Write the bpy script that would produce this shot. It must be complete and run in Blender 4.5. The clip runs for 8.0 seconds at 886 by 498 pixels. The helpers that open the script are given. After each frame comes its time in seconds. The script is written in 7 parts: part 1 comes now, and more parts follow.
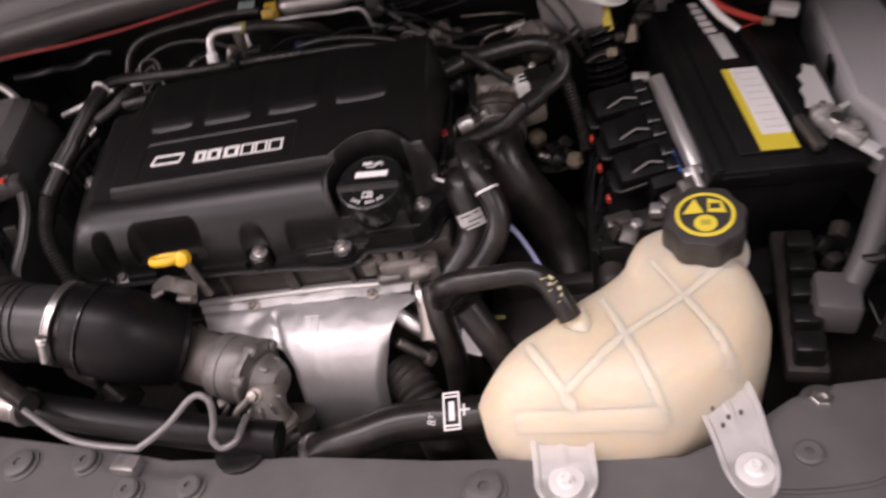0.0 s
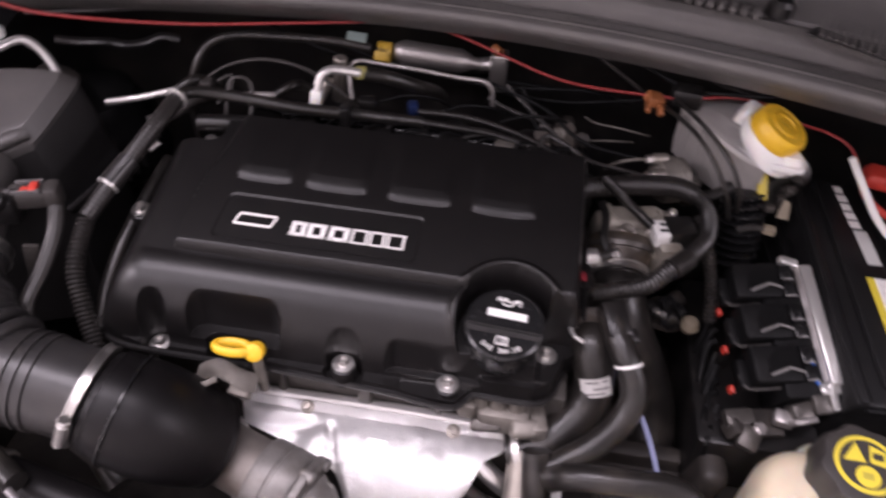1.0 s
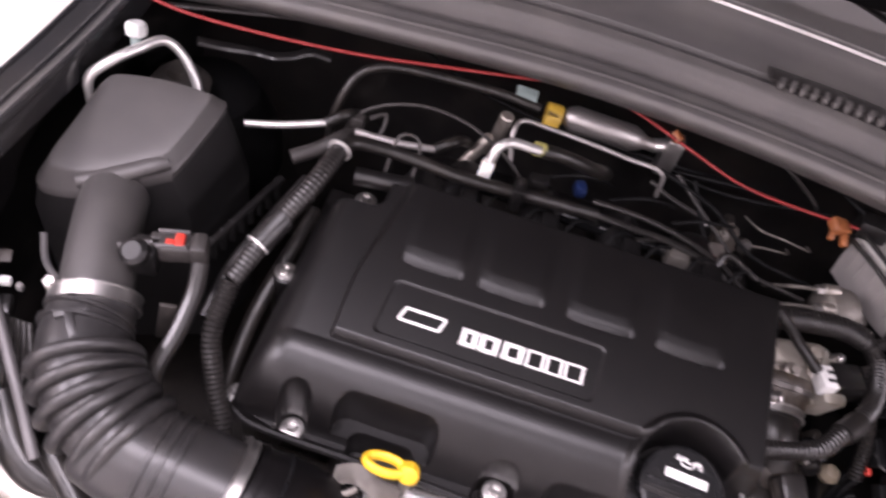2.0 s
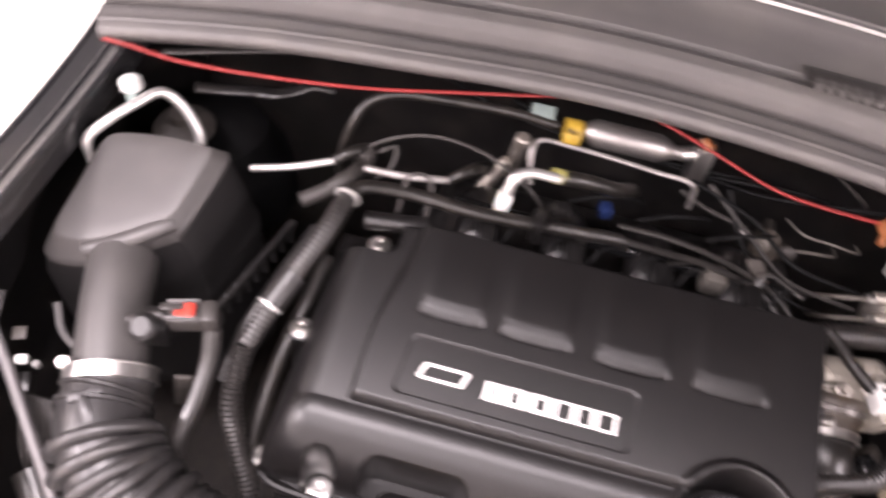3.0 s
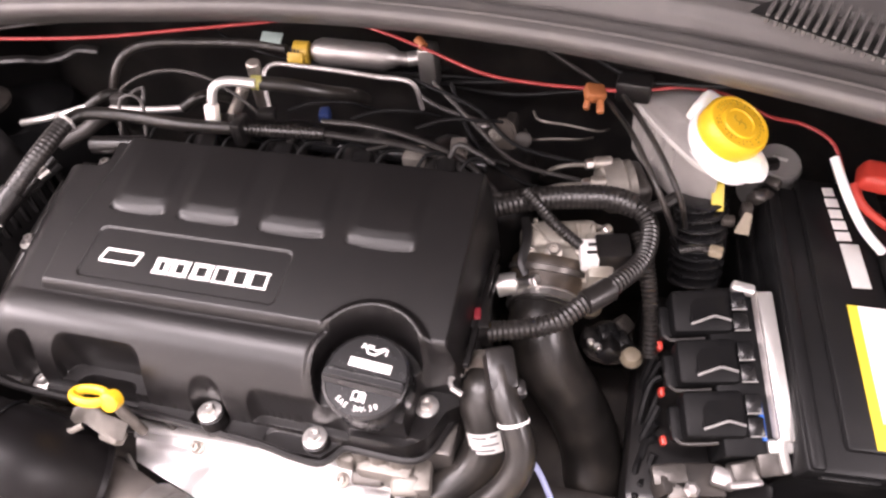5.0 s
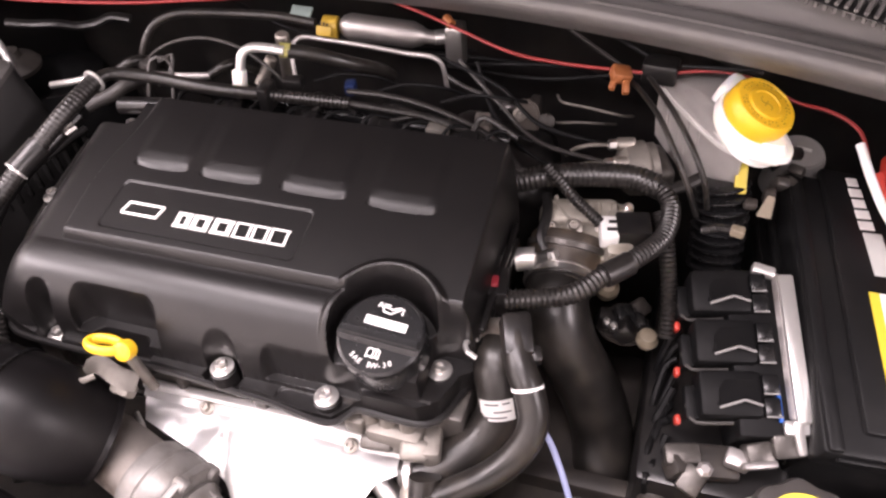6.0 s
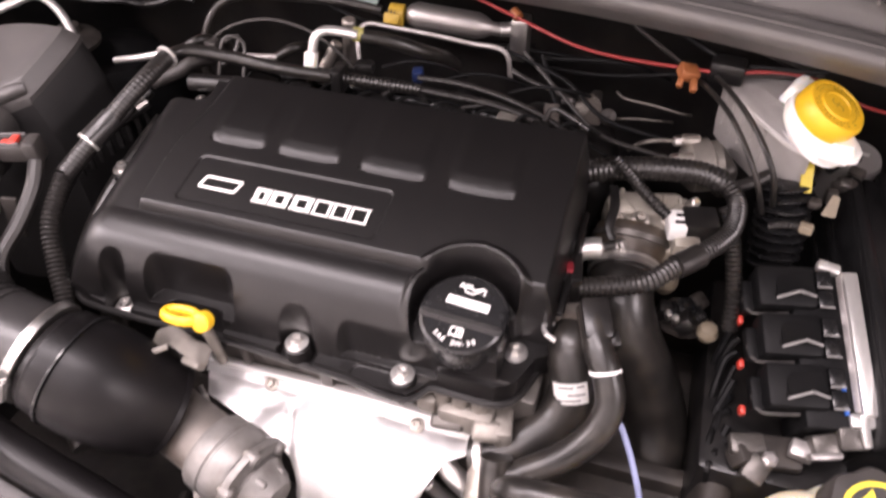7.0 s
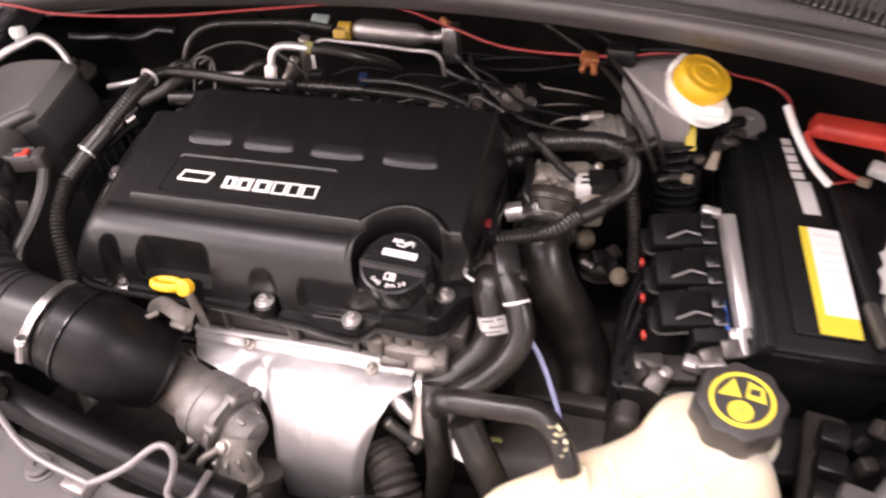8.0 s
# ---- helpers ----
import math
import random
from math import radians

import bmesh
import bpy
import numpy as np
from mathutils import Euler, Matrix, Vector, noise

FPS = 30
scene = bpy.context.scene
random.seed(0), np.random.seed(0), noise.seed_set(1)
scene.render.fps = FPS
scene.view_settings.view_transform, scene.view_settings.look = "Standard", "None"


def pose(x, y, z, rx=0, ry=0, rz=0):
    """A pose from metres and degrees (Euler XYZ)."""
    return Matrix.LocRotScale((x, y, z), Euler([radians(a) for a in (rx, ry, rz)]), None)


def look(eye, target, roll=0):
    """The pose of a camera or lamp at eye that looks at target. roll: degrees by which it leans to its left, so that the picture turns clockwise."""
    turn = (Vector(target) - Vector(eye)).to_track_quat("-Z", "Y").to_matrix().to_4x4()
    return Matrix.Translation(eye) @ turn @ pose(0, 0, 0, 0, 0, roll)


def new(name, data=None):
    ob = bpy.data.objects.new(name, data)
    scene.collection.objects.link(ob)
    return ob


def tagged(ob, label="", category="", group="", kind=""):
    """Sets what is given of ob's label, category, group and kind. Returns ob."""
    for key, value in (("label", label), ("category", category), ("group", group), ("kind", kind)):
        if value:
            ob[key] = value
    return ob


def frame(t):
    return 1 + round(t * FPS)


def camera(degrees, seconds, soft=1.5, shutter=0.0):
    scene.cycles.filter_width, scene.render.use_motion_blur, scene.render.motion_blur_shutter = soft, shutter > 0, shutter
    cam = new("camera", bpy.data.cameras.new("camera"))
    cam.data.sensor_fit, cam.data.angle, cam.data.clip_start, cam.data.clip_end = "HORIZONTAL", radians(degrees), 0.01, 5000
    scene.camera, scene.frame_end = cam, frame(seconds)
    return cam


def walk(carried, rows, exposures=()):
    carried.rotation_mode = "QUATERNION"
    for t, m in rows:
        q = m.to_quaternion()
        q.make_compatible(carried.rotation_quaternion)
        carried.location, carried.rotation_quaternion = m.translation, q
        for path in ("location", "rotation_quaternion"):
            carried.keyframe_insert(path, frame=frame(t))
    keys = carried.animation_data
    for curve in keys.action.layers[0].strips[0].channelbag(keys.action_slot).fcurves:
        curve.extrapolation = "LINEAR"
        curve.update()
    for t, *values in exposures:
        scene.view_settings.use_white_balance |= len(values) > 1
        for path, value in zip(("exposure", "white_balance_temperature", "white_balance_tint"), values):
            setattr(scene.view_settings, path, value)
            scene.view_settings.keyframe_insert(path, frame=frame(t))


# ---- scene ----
cam = camera(62.0, 8.0, soft=2.4, shutter=0.5)
PATH = [
    (0, (0.3933, -0.5840, 1.3072), (0.1688, 0.1325, 0.6467), -18.66),
    (0.2, (0.3601, -0.5444, 1.3085), (0.1319, 0.1450, 0.6211), -16.54),
    (0.5, (0.2833, -0.5038, 1.3487), (0.0941, 0.2106, 0.6750), -7.83),
    (0.7, (0.2404, -0.4566, 1.3866), (0.1077, 0.2703, 0.7128), -4.46),
    (1.0, (0.1426, -0.4254, 1.3684), (0.0633, 0.2929, 0.6772), 3.48),
    (1.2, (0.0963, -0.3955, 1.3774), (0.0248, 0.3054, 0.6677), 6.33),
    (1.5, (0.0550, -0.3288, 1.4195), (-0.0009, 0.3270, 0.6667), 7.94),
    (1.7, (0.0018, -0.3237, 1.4105), (-0.0447, 0.3480, 0.6711), 14.11),
    (2.8, (-0.1843, -0.2009, 1.4291), (-0.1863, 0.3876, 0.6206), 18.60),
    (3.0, (-0.0781, -0.2148, 1.4379), (-0.1467, 0.3881, 0.6431), 9.22),
    (3.2, (0.0367, -0.2399, 1.4220), (-0.0852, 0.3886, 0.6538), 3.21),
    (3.5, (0.1662, -0.2470, 1.4064), (0.0017, 0.3833, 0.6477), -2.30),
    (4.0, (0.2792, -0.2579, 1.3701), (0.0763, 0.3776, 0.6251), -7.03),
    (4.1, (0.2924, -0.2601, 1.3664), (0.0845, 0.3765, 0.6238), -7.05),
    (5.3, (0.3356, -0.2914, 1.3511), (0.0970, 0.3542, 0.6256), -6.46),
    (5.5, (0.3335, -0.3074, 1.3357), (0.0924, 0.3470, 0.6190), -4.72),
    (6.0, (0.3339, -0.3109, 1.3248), (0.0867, 0.3468, 0.6133), -5.17),
    (6.5, (0.3009, -0.3061, 1.3405), (0.0654, 0.3537, 0.6269), -2.34),
    (7.0, (0.2647, -0.3536, 1.3220), (0.0338, 0.3141, 0.6143), -1.85),
    (7.5, (0.2882, -0.4080, 1.3092), (0.0514, 0.2672, 0.6105), -2.83),
    (7.6, (0.2987, -0.4085, 1.3175), (0.0607, 0.2688, 0.6213), -3.50),
    (8.0, (0.3820, -0.4622, 1.3547), (0.1227, 0.2289, 0.6802), -6.66),
]
EXPOSURES = [(0.0, -1.02, 6450, 12), (0.5, -0.92, 6350, 13), (1.0, -0.67, 6100, 14), (1.7, -0.2, 6050, 15), (2.8, 0.65, 6350, 11), (3.5, 1.02, 6500, 10), (4.2, 0.98, 6500, 10), (5.5, 0.6, 6500, 11), (6.5, 0.39, 6500, 11), (7.0, 0.4, 6500, 11), (7.5, 0.18, 6600, 12), (8.0, 0.14, 6620, 12)]
walk(cam, [(t, look(eye, target, roll)) for t, eye, target, roll in PATH], EXPOSURES)

# ---- light ----
def area_lamp(name, eye, target, w, h, watts, colour):
    d = bpy.data.lights.new(name, "AREA")
    d.shape, d.size, d.size_y, d.energy, d.color = "RECTANGLE", w, h, watts, colour
    ob = new(name, d)
    ob.matrix_world = look(eye, target)
    return ob


LAMP_COLOUR = (1.0, 0.865, 0.9)
# unseen lamps: the first is added to wash the front wall for soft fill
area_lamp("unseen_lamp", (-0.9, -1.55, 2.62), (-0.9, -2.4, 1.35), 3.6, 0.16, 55, LAMP_COLOUR)
area_lamp("unseen_lamp", (-0.5, -1.45, 2.62), (-0.2, 0.0, 0.8), 2.8, 0.22, 22, LAMP_COLOUR)
area_lamp("unseen_lamp", (-0.35, -0.42, 2.64), (-0.35, -0.42, 0.0), 2.0, 0.35, 72, LAMP_COLOUR)
# unseen fill lamps, added to whiten the left and lift the right side
area_lamp("unseen_lamp", (-2.75, -0.9, 2.62), (-3.4, -0.8, 1.2), 0.16, 2.4, 330, LAMP_COLOUR)
area_lamp("unseen_lamp", (2.7, -0.9, 2.62), (2.5, -0.3, 0.0), 0.16, 1.6, 95, LAMP_COLOUR)
world = bpy.data.worlds.new("garage_air")
scene.world = world
world.use_nodes = True
world.node_tree.nodes["Background"].inputs[0].default_value = (0.9, 0.88, 0.85, 1)
world.node_tree.nodes["Background"].inputs[1].default_value = 0.05


# ---- materials ----
def mat(name, colour, rough=0.5, metal=0.0, var=0.25, bump=0.1, scale=60.0, fine=500.0, dirt=None, trans=0.0, sub=0.0, spec=0.5, coat=0.0):
    """A surface with patchy colour and gloss at two sizes, fine relief, and dust or dirt of a given colour."""
    m = bpy.data.materials.new(name)
    m.use_nodes = True
    nt = m.node_tree
    b = nt.nodes["Principled BSDF"]
    co = nt.nodes.new("ShaderNodeTexCoord")
    big, small = nt.nodes.new("ShaderNodeTexNoise"), nt.nodes.new("ShaderNodeTexNoise")
    for n, s, d in ((big, scale, 4.0), (small, fine, 3.0)):
        n.inputs["Scale"].default_value, n.inputs["Detail"].default_value = s, d
        nt.links.new(co.outputs["Object"], n.inputs["Vector"])
    lo, hi = [c * (1 - var) for c in colour], [min(1, c * (1 + var)) for c in colour]
    ramp = nt.nodes.new("ShaderNodeMix")
    ramp.data_type = "RGBA"
    ramp.inputs[6].default_value, ramp.inputs[7].default_value = (*lo, 1), (*hi, 1)
    nt.links.new(big.outputs["Fac"], ramp.inputs[0])
    out = ramp.outputs[2]
    if dirt:
        grime = nt.nodes.new("ShaderNodeTexNoise")
        grime.inputs["Scale"].default_value, grime.inputs["Detail"].default_value = dirt[1], 6.0
        nt.links.new(co.outputs["Object"], grime.inputs["Vector"])
        cut = nt.nodes.new("ShaderNodeMapRange")
        cut.inputs[1].default_value, cut.inputs[2].default_value, cut.inputs[4].default_value = 0.48, 0.72, dirt[2]
        nt.links.new(grime.outputs["Fac"], cut.inputs[0])
        mix = nt.nodes.new("ShaderNodeMix")
        mix.data_type = "RGBA"
        mix.inputs[7].default_value = (*dirt[0], 1)
        nt.links.new(cut.outputs[0], mix.inputs[0])
        nt.links.new(out, mix.inputs[6])
        out = mix.outputs[2]
    nt.links.new(out, b.inputs["Base Color"])
    rr = nt.nodes.new("ShaderNodeMapRange")
    rr.inputs[3].default_value, rr.inputs[4].default_value = max(0.02, rough - 0.05), min(1, rough + 0.05)
    nt.links.new(small.outputs["Fac"], rr.inputs[0])
    nt.links.new(rr.outputs[0], b.inputs["Roughness"])
    b.inputs["Metallic"].default_value = metal
    b.inputs["Transmission Weight"].default_value = trans
    b.inputs["Specular IOR Level"].default_value = spec
    b.inputs["Coat Weight"].default_value = coat
    if sub:
        b.inputs["Subsurface Weight"].default_value = sub
        b.inputs["Subsurface Radius"].default_value = (0.02, 0.014, 0.008)
        b.inputs["Subsurface Scale"].default_value = 1.0
    if bump:
        bp = nt.nodes.new("ShaderNodeBump")
        bp.inputs["Strength"].default_value, bp.inputs["Distance"].default_value = bump, 0.0004
        add = nt.nodes.new("ShaderNodeMath")
        nt.links.new(big.outputs["Fac"], add.inputs[0])
        nt.links.new(small.outputs["Fac"], add.inputs[1])
        nt.links.new(add.outputs[0], bp.inputs["Height"])
        nt.links.new(bp.outputs[0], b.inputs["Normal"])
    return m


DUST = (0.10, 0.085, 0.07)
COVER = mat("satin_black_plastic", (0.0055, 0.005, 0.005), 0.35, 0, 0.2, 0.04, 30, 1800, (DUST, 35, 0.015), 0, 0, 0.4)
BLACK = mat("black_plastic", (0.008, 0.0075, 0.0075), 0.31, 0, 0.3, 0.05, 60, 900, (DUST, 30, 0.06))
GLOSS = mat("glossy_black_plastic", (0.007, 0.007, 0.0075), 0.26, 0, 0.3, 0.01, 60, 150, (DUST, 40, 0.05))
DULL = mat("dull_grey_casting", (0.2, 0.185, 0.165), 0.5, 0.5, 0.3, 0.5, 50, 500, ((0.08, 0.07, 0.055), 40, 0.5))
RUBBER = mat("black_rubber", (0.0125, 0.0115, 0.0105), 0.31, 0, 0.35, 0.12, 60, 900, (DUST, 34, 0.2), 0, 0, 0.45)
HOSE = mat("worn_hose_rubber", (0.021, 0.02, 0.02), 0.36, 0, 0.3, 0.15, 60, 900, (DUST, 40, 0.1))
# the lid's plastic again, with the side walls' shade put into the colour
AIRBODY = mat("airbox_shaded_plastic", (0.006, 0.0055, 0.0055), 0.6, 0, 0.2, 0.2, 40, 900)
PIPEG = mat("dull_bare_pipe", (0.22, 0.21, 0.21), 0.42, 0.5, 0.2, 0.1, 60, 700)
TANP = mat("yellowed_plastic", (0.19, 0.16, 0.115), 0.5, 0, 0.25, 0.1, 60, 700)
FADED = mat("faded_print", (0.42, 0.27, 0.02), 0.5)
TAGY = mat("dull_yellow_tag", (0.5, 0.4, 0.05), 0.5, 0, 0.15, 0.1, 60, 700)
PLUGB = mat("matt_plug_black", (0.0055, 0.0055, 0.0058), 0.5, 0, 0.3, 0.06, 50, 900, (DUST, 30, 0.02), 0, 0, 0.13)
PROPG = mat("dull_prop_steel", (0.12, 0.114, 0.114), 0.5, 0.3, 0.2, 0.1, 60, 700)
LOOM = mat("ribbed_loom", (0.015, 0.0138, 0.013), 0.31, 0, 0.3, 0.1, 90, 900, (DUST, 50, 0.06), 0, 0, 0.5)
DARK = mat("dark_grimy_metal", (0.032, 0.028, 0.025), 0.55, 0.2, 0.5, 0.5, 45, 300, (DUST, 30, 0.35))
GREYP = mat("grey_plastic", (0.09, 0.086, 0.086), 0.52, 0, 0.12, 0.15, 25, 1500, ((0.16, 0.15, 0.14), 20, 0.3))
COWLP = mat("cowl_plastic", (0.1, 0.095, 0.0915), 0.5, 0, 0.15, 0.2, 18, 1500, ((0.15, 0.14, 0.125), 14, 0.35))
SEAL = mat("rubber_seal", (0.08, 0.075, 0.072), 0.5, 0, 0.15, 0.15, 20, 900, ((0.13, 0.12, 0.11), 18, 0.3))
AIRBOX = mat("airbox_plastic", (0.052, 0.049, 0.0475), 0.42, 0, 0.15, 0.3, 30, 1400, ((0.075, 0.07, 0.065), 25, 0.3))
CAST = mat("cast_aluminium", (0.42, 0.39, 0.35), 0.45, 0.85, 0.25, 0.5, 40, 500, ((0.12, 0.1, 0.08), 40, 0.5))
THROT = mat("beige_stained_casting", (0.36, 0.335, 0.29), 0.5, 0.45, 0.3, 0.5, 45, 400, ((0.12, 0.085, 0.05), 38, 0.55))
STAINED = mat("oily_brown_bore", (0.05, 0.041, 0.033), 0.38, 0.2, 0.4, 0.4, 35, 300, ((0.16, 0.11, 0.06), 26, 0.5))
RUSTY = mat("stained_casting", (0.2, 0.182, 0.166), 0.55, 0.6, 0.4, 0.6, 40, 400, ((0.09, 0.06, 0.035), 30, 0.7))
TURBO = mat("grey_turbo_casting", (0.19, 0.182, 0.173), 0.5, 0.5, 0.35, 0.7, 60, 500, ((0.1, 0.085, 0.07), 45, 0.6))
ALU = mat("bright_aluminium", (0.72, 0.71, 0.7), 0.32, 0.95, 0.1, 0.15, 40, 700)
STEEL = mat("zinc_steel", (0.58, 0.565, 0.545), 0.32, 0.97, 0.15, 0.15, 50, 700)
FOIL = mat("heat_shield_foil", (0.86, 0.85, 0.84), 0.4, 0.72, 0.08, 0.5, 45, 420, ((0.6, 0.57, 0.53), 22, 0.25))
ZINC = mat("dull_galvanised_steel", (0.42, 0.4, 0.39), 0.42, 0.75, 0.25, 0.4, 45, 500, ((0.14, 0.12, 0.1), 40, 0.5))
PALE = mat("pale_pipe", (0.66, 0.65, 0.63), 0.33, 0.75, 0.1, 0.1, 50, 600)
TANK = mat("translucent_tank_plastic", (0.71, 0.635, 0.485), 0.36, 0, 0.05, 0.06, 10, 600, ((0.68, 0.5, 0.28), 11, 0.5), 0, 0.95)
CLEAR = mat("clear_tab_plastic", (0.93, 0.92, 0.9), 0.3, 0, 0.03, 0.05, 30, 600, ((0.85, 0.83, 0.8), 25, 0.3))
CLEAR.node_tree.nodes["Principled BSDF"].inputs["Alpha"].default_value = 0.62
MILK = mat("milky_plastic", (0.82, 0.8, 0.76), 0.4, 0, 0.05, 0.1, 20, 600, None, 0, 0.3)
# translucent white plastic greyed for the hood's shade and the dark seen through
GREYMILK = mat("shade_greyed_translucent_plastic", (0.36, 0.345, 0.33), 0.3, 0, 0.3, 0.04, 24, 300, ((0.2, 0.19, 0.18), 24, 0.7), 0.15)
MUSTARD = mat("mustard_label", (0.4, 0.26, 0.03), 0.45, 0, 0.2, 0.1, 60, 700, ((0.2, 0.13, 0.03), 60, 0.5))
CANALU = mat("brushed_grey_aluminium", (0.34, 0.325, 0.315), 0.42, 0.9, 0.12, 0.2, 40, 700, ((0.25, 0.23, 0.21), 40, 0.4))
YELLOW = mat("yellow_plastic", (0.72, 0.44, 0.02), 0.4, 0, 0.06, 0.1, 40, 700)
LEMON = mat("yellow_print", (0.68, 0.56, 0.05), 0.45, 0, 0.06, 0.05, 40, 700)
CAPGREY = mat("dark_grey_cap", (0.034, 0.031, 0.029), 0.45, 0, 0.15, 0.2, 40, 900)
RED = mat("red_wire_sheath", (0.225, 0.02, 0.019), 0.45, 0, 0.12, 0.1, 60, 700)
REDP = mat("red_plastic", (0.48, 0.045, 0.03), 0.4, 0, 0.12, 0.1, 60, 700)
SEAMG = mat("pale_smoky_seam", (0.62, 0.61, 0.59), 0.4, 0, 0.1, 0.05, 60, 700)
SEAMW = mat("chalky_white_plastic", (0.55, 0.56, 0.54), 0.5, 0, 0.1, 0.1, 60, 700)
CUPG = mat("mid_grey_plastic", (0.3, 0.29, 0.28), 0.45, 0, 0.12, 0.1, 40, 900)
OILY = mat("oily_grey_metal", (0.1, 0.093, 0.086), 0.36, 0.6, 0.4, 0.5, 60, 400, ((0.04, 0.034, 0.028), 60, 0.6))
LIDG = mat("pale_grey_plastic", (0.42, 0.415, 0.42), 0.5, 0, 0.08, 0.1, 12, 900)
CORRODED = mat("corroded_lead", (0.34, 0.33, 0.31), 0.6, 0.3, 0.4, 0.8, 90, 400, ((0.7, 0.7, 0.66), 90, 0.6))
# pale grey for painted glints on the plugs, and for one grey plug
PALEG = mat("pale_glint_and_plug_grey", (0.2, 0.195, 0.19), 0.35, 0, 0.1, 0.05, 60, 700)
ORANGE = mat("orange_tape", (0.26, 0.09, 0.03), 0.5, 0, 0.2, 0.4, 80, 500)
BLUE = mat("blue_plastic", (0.02, 0.13, 0.55), 0.4, 0, 0.1, 0.1, 60, 700)
BLUEW = mat("pale_blue_wire", (0.26, 0.29, 0.46), 0.4, 0, 0.1, 0.1, 60, 700)
TEAL = mat("pale_green_tag", (0.2, 0.25, 0.235), 0.5, 0, 0.15, 0.2, 60, 700)
WHITE = mat("white_label", (0.8, 0.79, 0.77), 0.45, 0, 0.06, 0.05, 60, 700)
PRINT = mat("white_print", (0.82, 0.81, 0.79), 0.4, 0, 0.05, 0.0)
INK = mat("black_print", (0.02, 0.02, 0.02), 0.45, 0, 0.1, 0.0)
PAINT = mat("black_car_paint", (0.02, 0.02, 0.021), 0.22, 0, 0.2, 0.02, 20, 200, (DUST, 12, 0.18), 0, 0, 0.5, 0.6)
BAYPAINT = mat("bay_paint", (0.018, 0.017, 0.017), 0.3, 0, 0.3, 0.1, 20, 600, (DUST, 20, 0.2))
ELBOW = mat("smooth_black_plastic", (0.0045, 0.004, 0.0042), 0.4, 0, 0.2, 0.02, 40, 1500, None, 0, 0, 0.24)
BATT = mat("battery_black", (0.007, 0.007, 0.0073), 0.42, 0, 0.3, 0.06, 50, 900, (DUST, 30, 0.03), 0, 0, 0.25)
GLASS = mat("windscreen_glass", (0.03, 0.035, 0.035), 0.05, 0, 0.0, 0.0, 20, 600, None, 0.6)
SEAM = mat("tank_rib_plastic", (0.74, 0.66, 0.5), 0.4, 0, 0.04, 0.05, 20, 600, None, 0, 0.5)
FELT = mat("black_felt", (0.006, 0.006, 0.006), 0.95, 0, 0.3, 0.4, 40, 600, None, 0, 0, 0.1)
WALL = mat("painted_wall", (0.83, 0.81, 0.79), 0.7, 0, 0.05, 0.2, 3, 200)
CONCRETE = mat("pale_concrete_floor", (0.74, 0.71, 0.67), 0.6, 0, 0.12, 0.3, 4, 150, ((0.5, 0.48, 0.45), 3, 0.4))
CEIL = mat("unseen_dark_ceiling", (0.12, 0.117, 0.115), 0.8, 0, 0.1, 0.2, 3, 120)

# ---- mesh helpers ----
BASE = {}


def thing(name, base, label, category, group="", kind=""):
    ob = new(name)
    ob.empty_display_size = 0.01
    ob.location = base
    BASE[ob] = Vector(base)
    return tagged(ob, label, category, group, kind)


def part(name, bm, material, parent=None, label="", smooth=35):
    """One mesh object, under a thing or a part, out of a bmesh in world places."""
    me = bpy.data.meshes.new(name)
    off = BASE[parent] if parent else Vector((0, 0, 0))
    if off.length:
        bmesh.ops.translate(bm, verts=bm.verts, vec=-off)
    bmesh.ops.recalc_face_normals(bm, faces=bm.faces)
    bm.to_mesh(me)
    bm.free()
    me.polygons.foreach_set("use_smooth", [smooth > 0] * len(me.polygons))
    if smooth:
        me.set_sharp_from_angle(angle=radians(smooth))
    me.materials.append(material)
    ob = new(name, me)
    if parent:
        ob.parent = parent
    BASE[ob] = off
    return tagged(ob, label)


def solo(name, bm, material, base, label, category, group="", kind="", smooth=35):
    """A thing of one mesh."""
    bmesh.ops.translate(bm, verts=bm.verts, vec=-Vector(base))
    ob = part(name, bm, material, None, "", smooth)
    ob.location = base
    BASE[ob] = Vector(base)
    return tagged(ob, label, category, group, kind)


def frame_of(p0, p1):
    d = Vector(p1) - Vector(p0)
    return Matrix.Translation(p0) @ d.to_track_quat("Z", "Y").to_matrix().to_4x4(), d.length


def join(bm, other, m=None):
    """Adds the faces of one bmesh to another."""
    me = bpy.data.meshes.new("tmp")
    if m is not None:
        other.transform(m)
    other.to_mesh(me)
    other.free()
    bm.from_mesh(me)
    bpy.data.meshes.remove(me)
    return bm


def box(c, s, bevel=0.003, rot=(0, 0, 0), bm=None, taper=1.0, seg=2):
    b = bmesh.new()
    bmesh.ops.create_cube(b, size=1.0)
    for v in b.verts:
        k = taper if v.co.z > 0 else 1.0
        v.co = Vector((v.co.x * s[0] * k, v.co.y * s[1] * k, v.co.z * s[2]))
    if bevel:
        bmesh.ops.bevel(b, geom=b.edges[:] + b.verts[:], offset=min(bevel, 0.45 * min(s)), segments=seg, affect="EDGES", profile=0.5)
    m = pose(*c, *rot)
    if bm is None:
        b.transform(m)
        return b
    return join(bm, b, m)


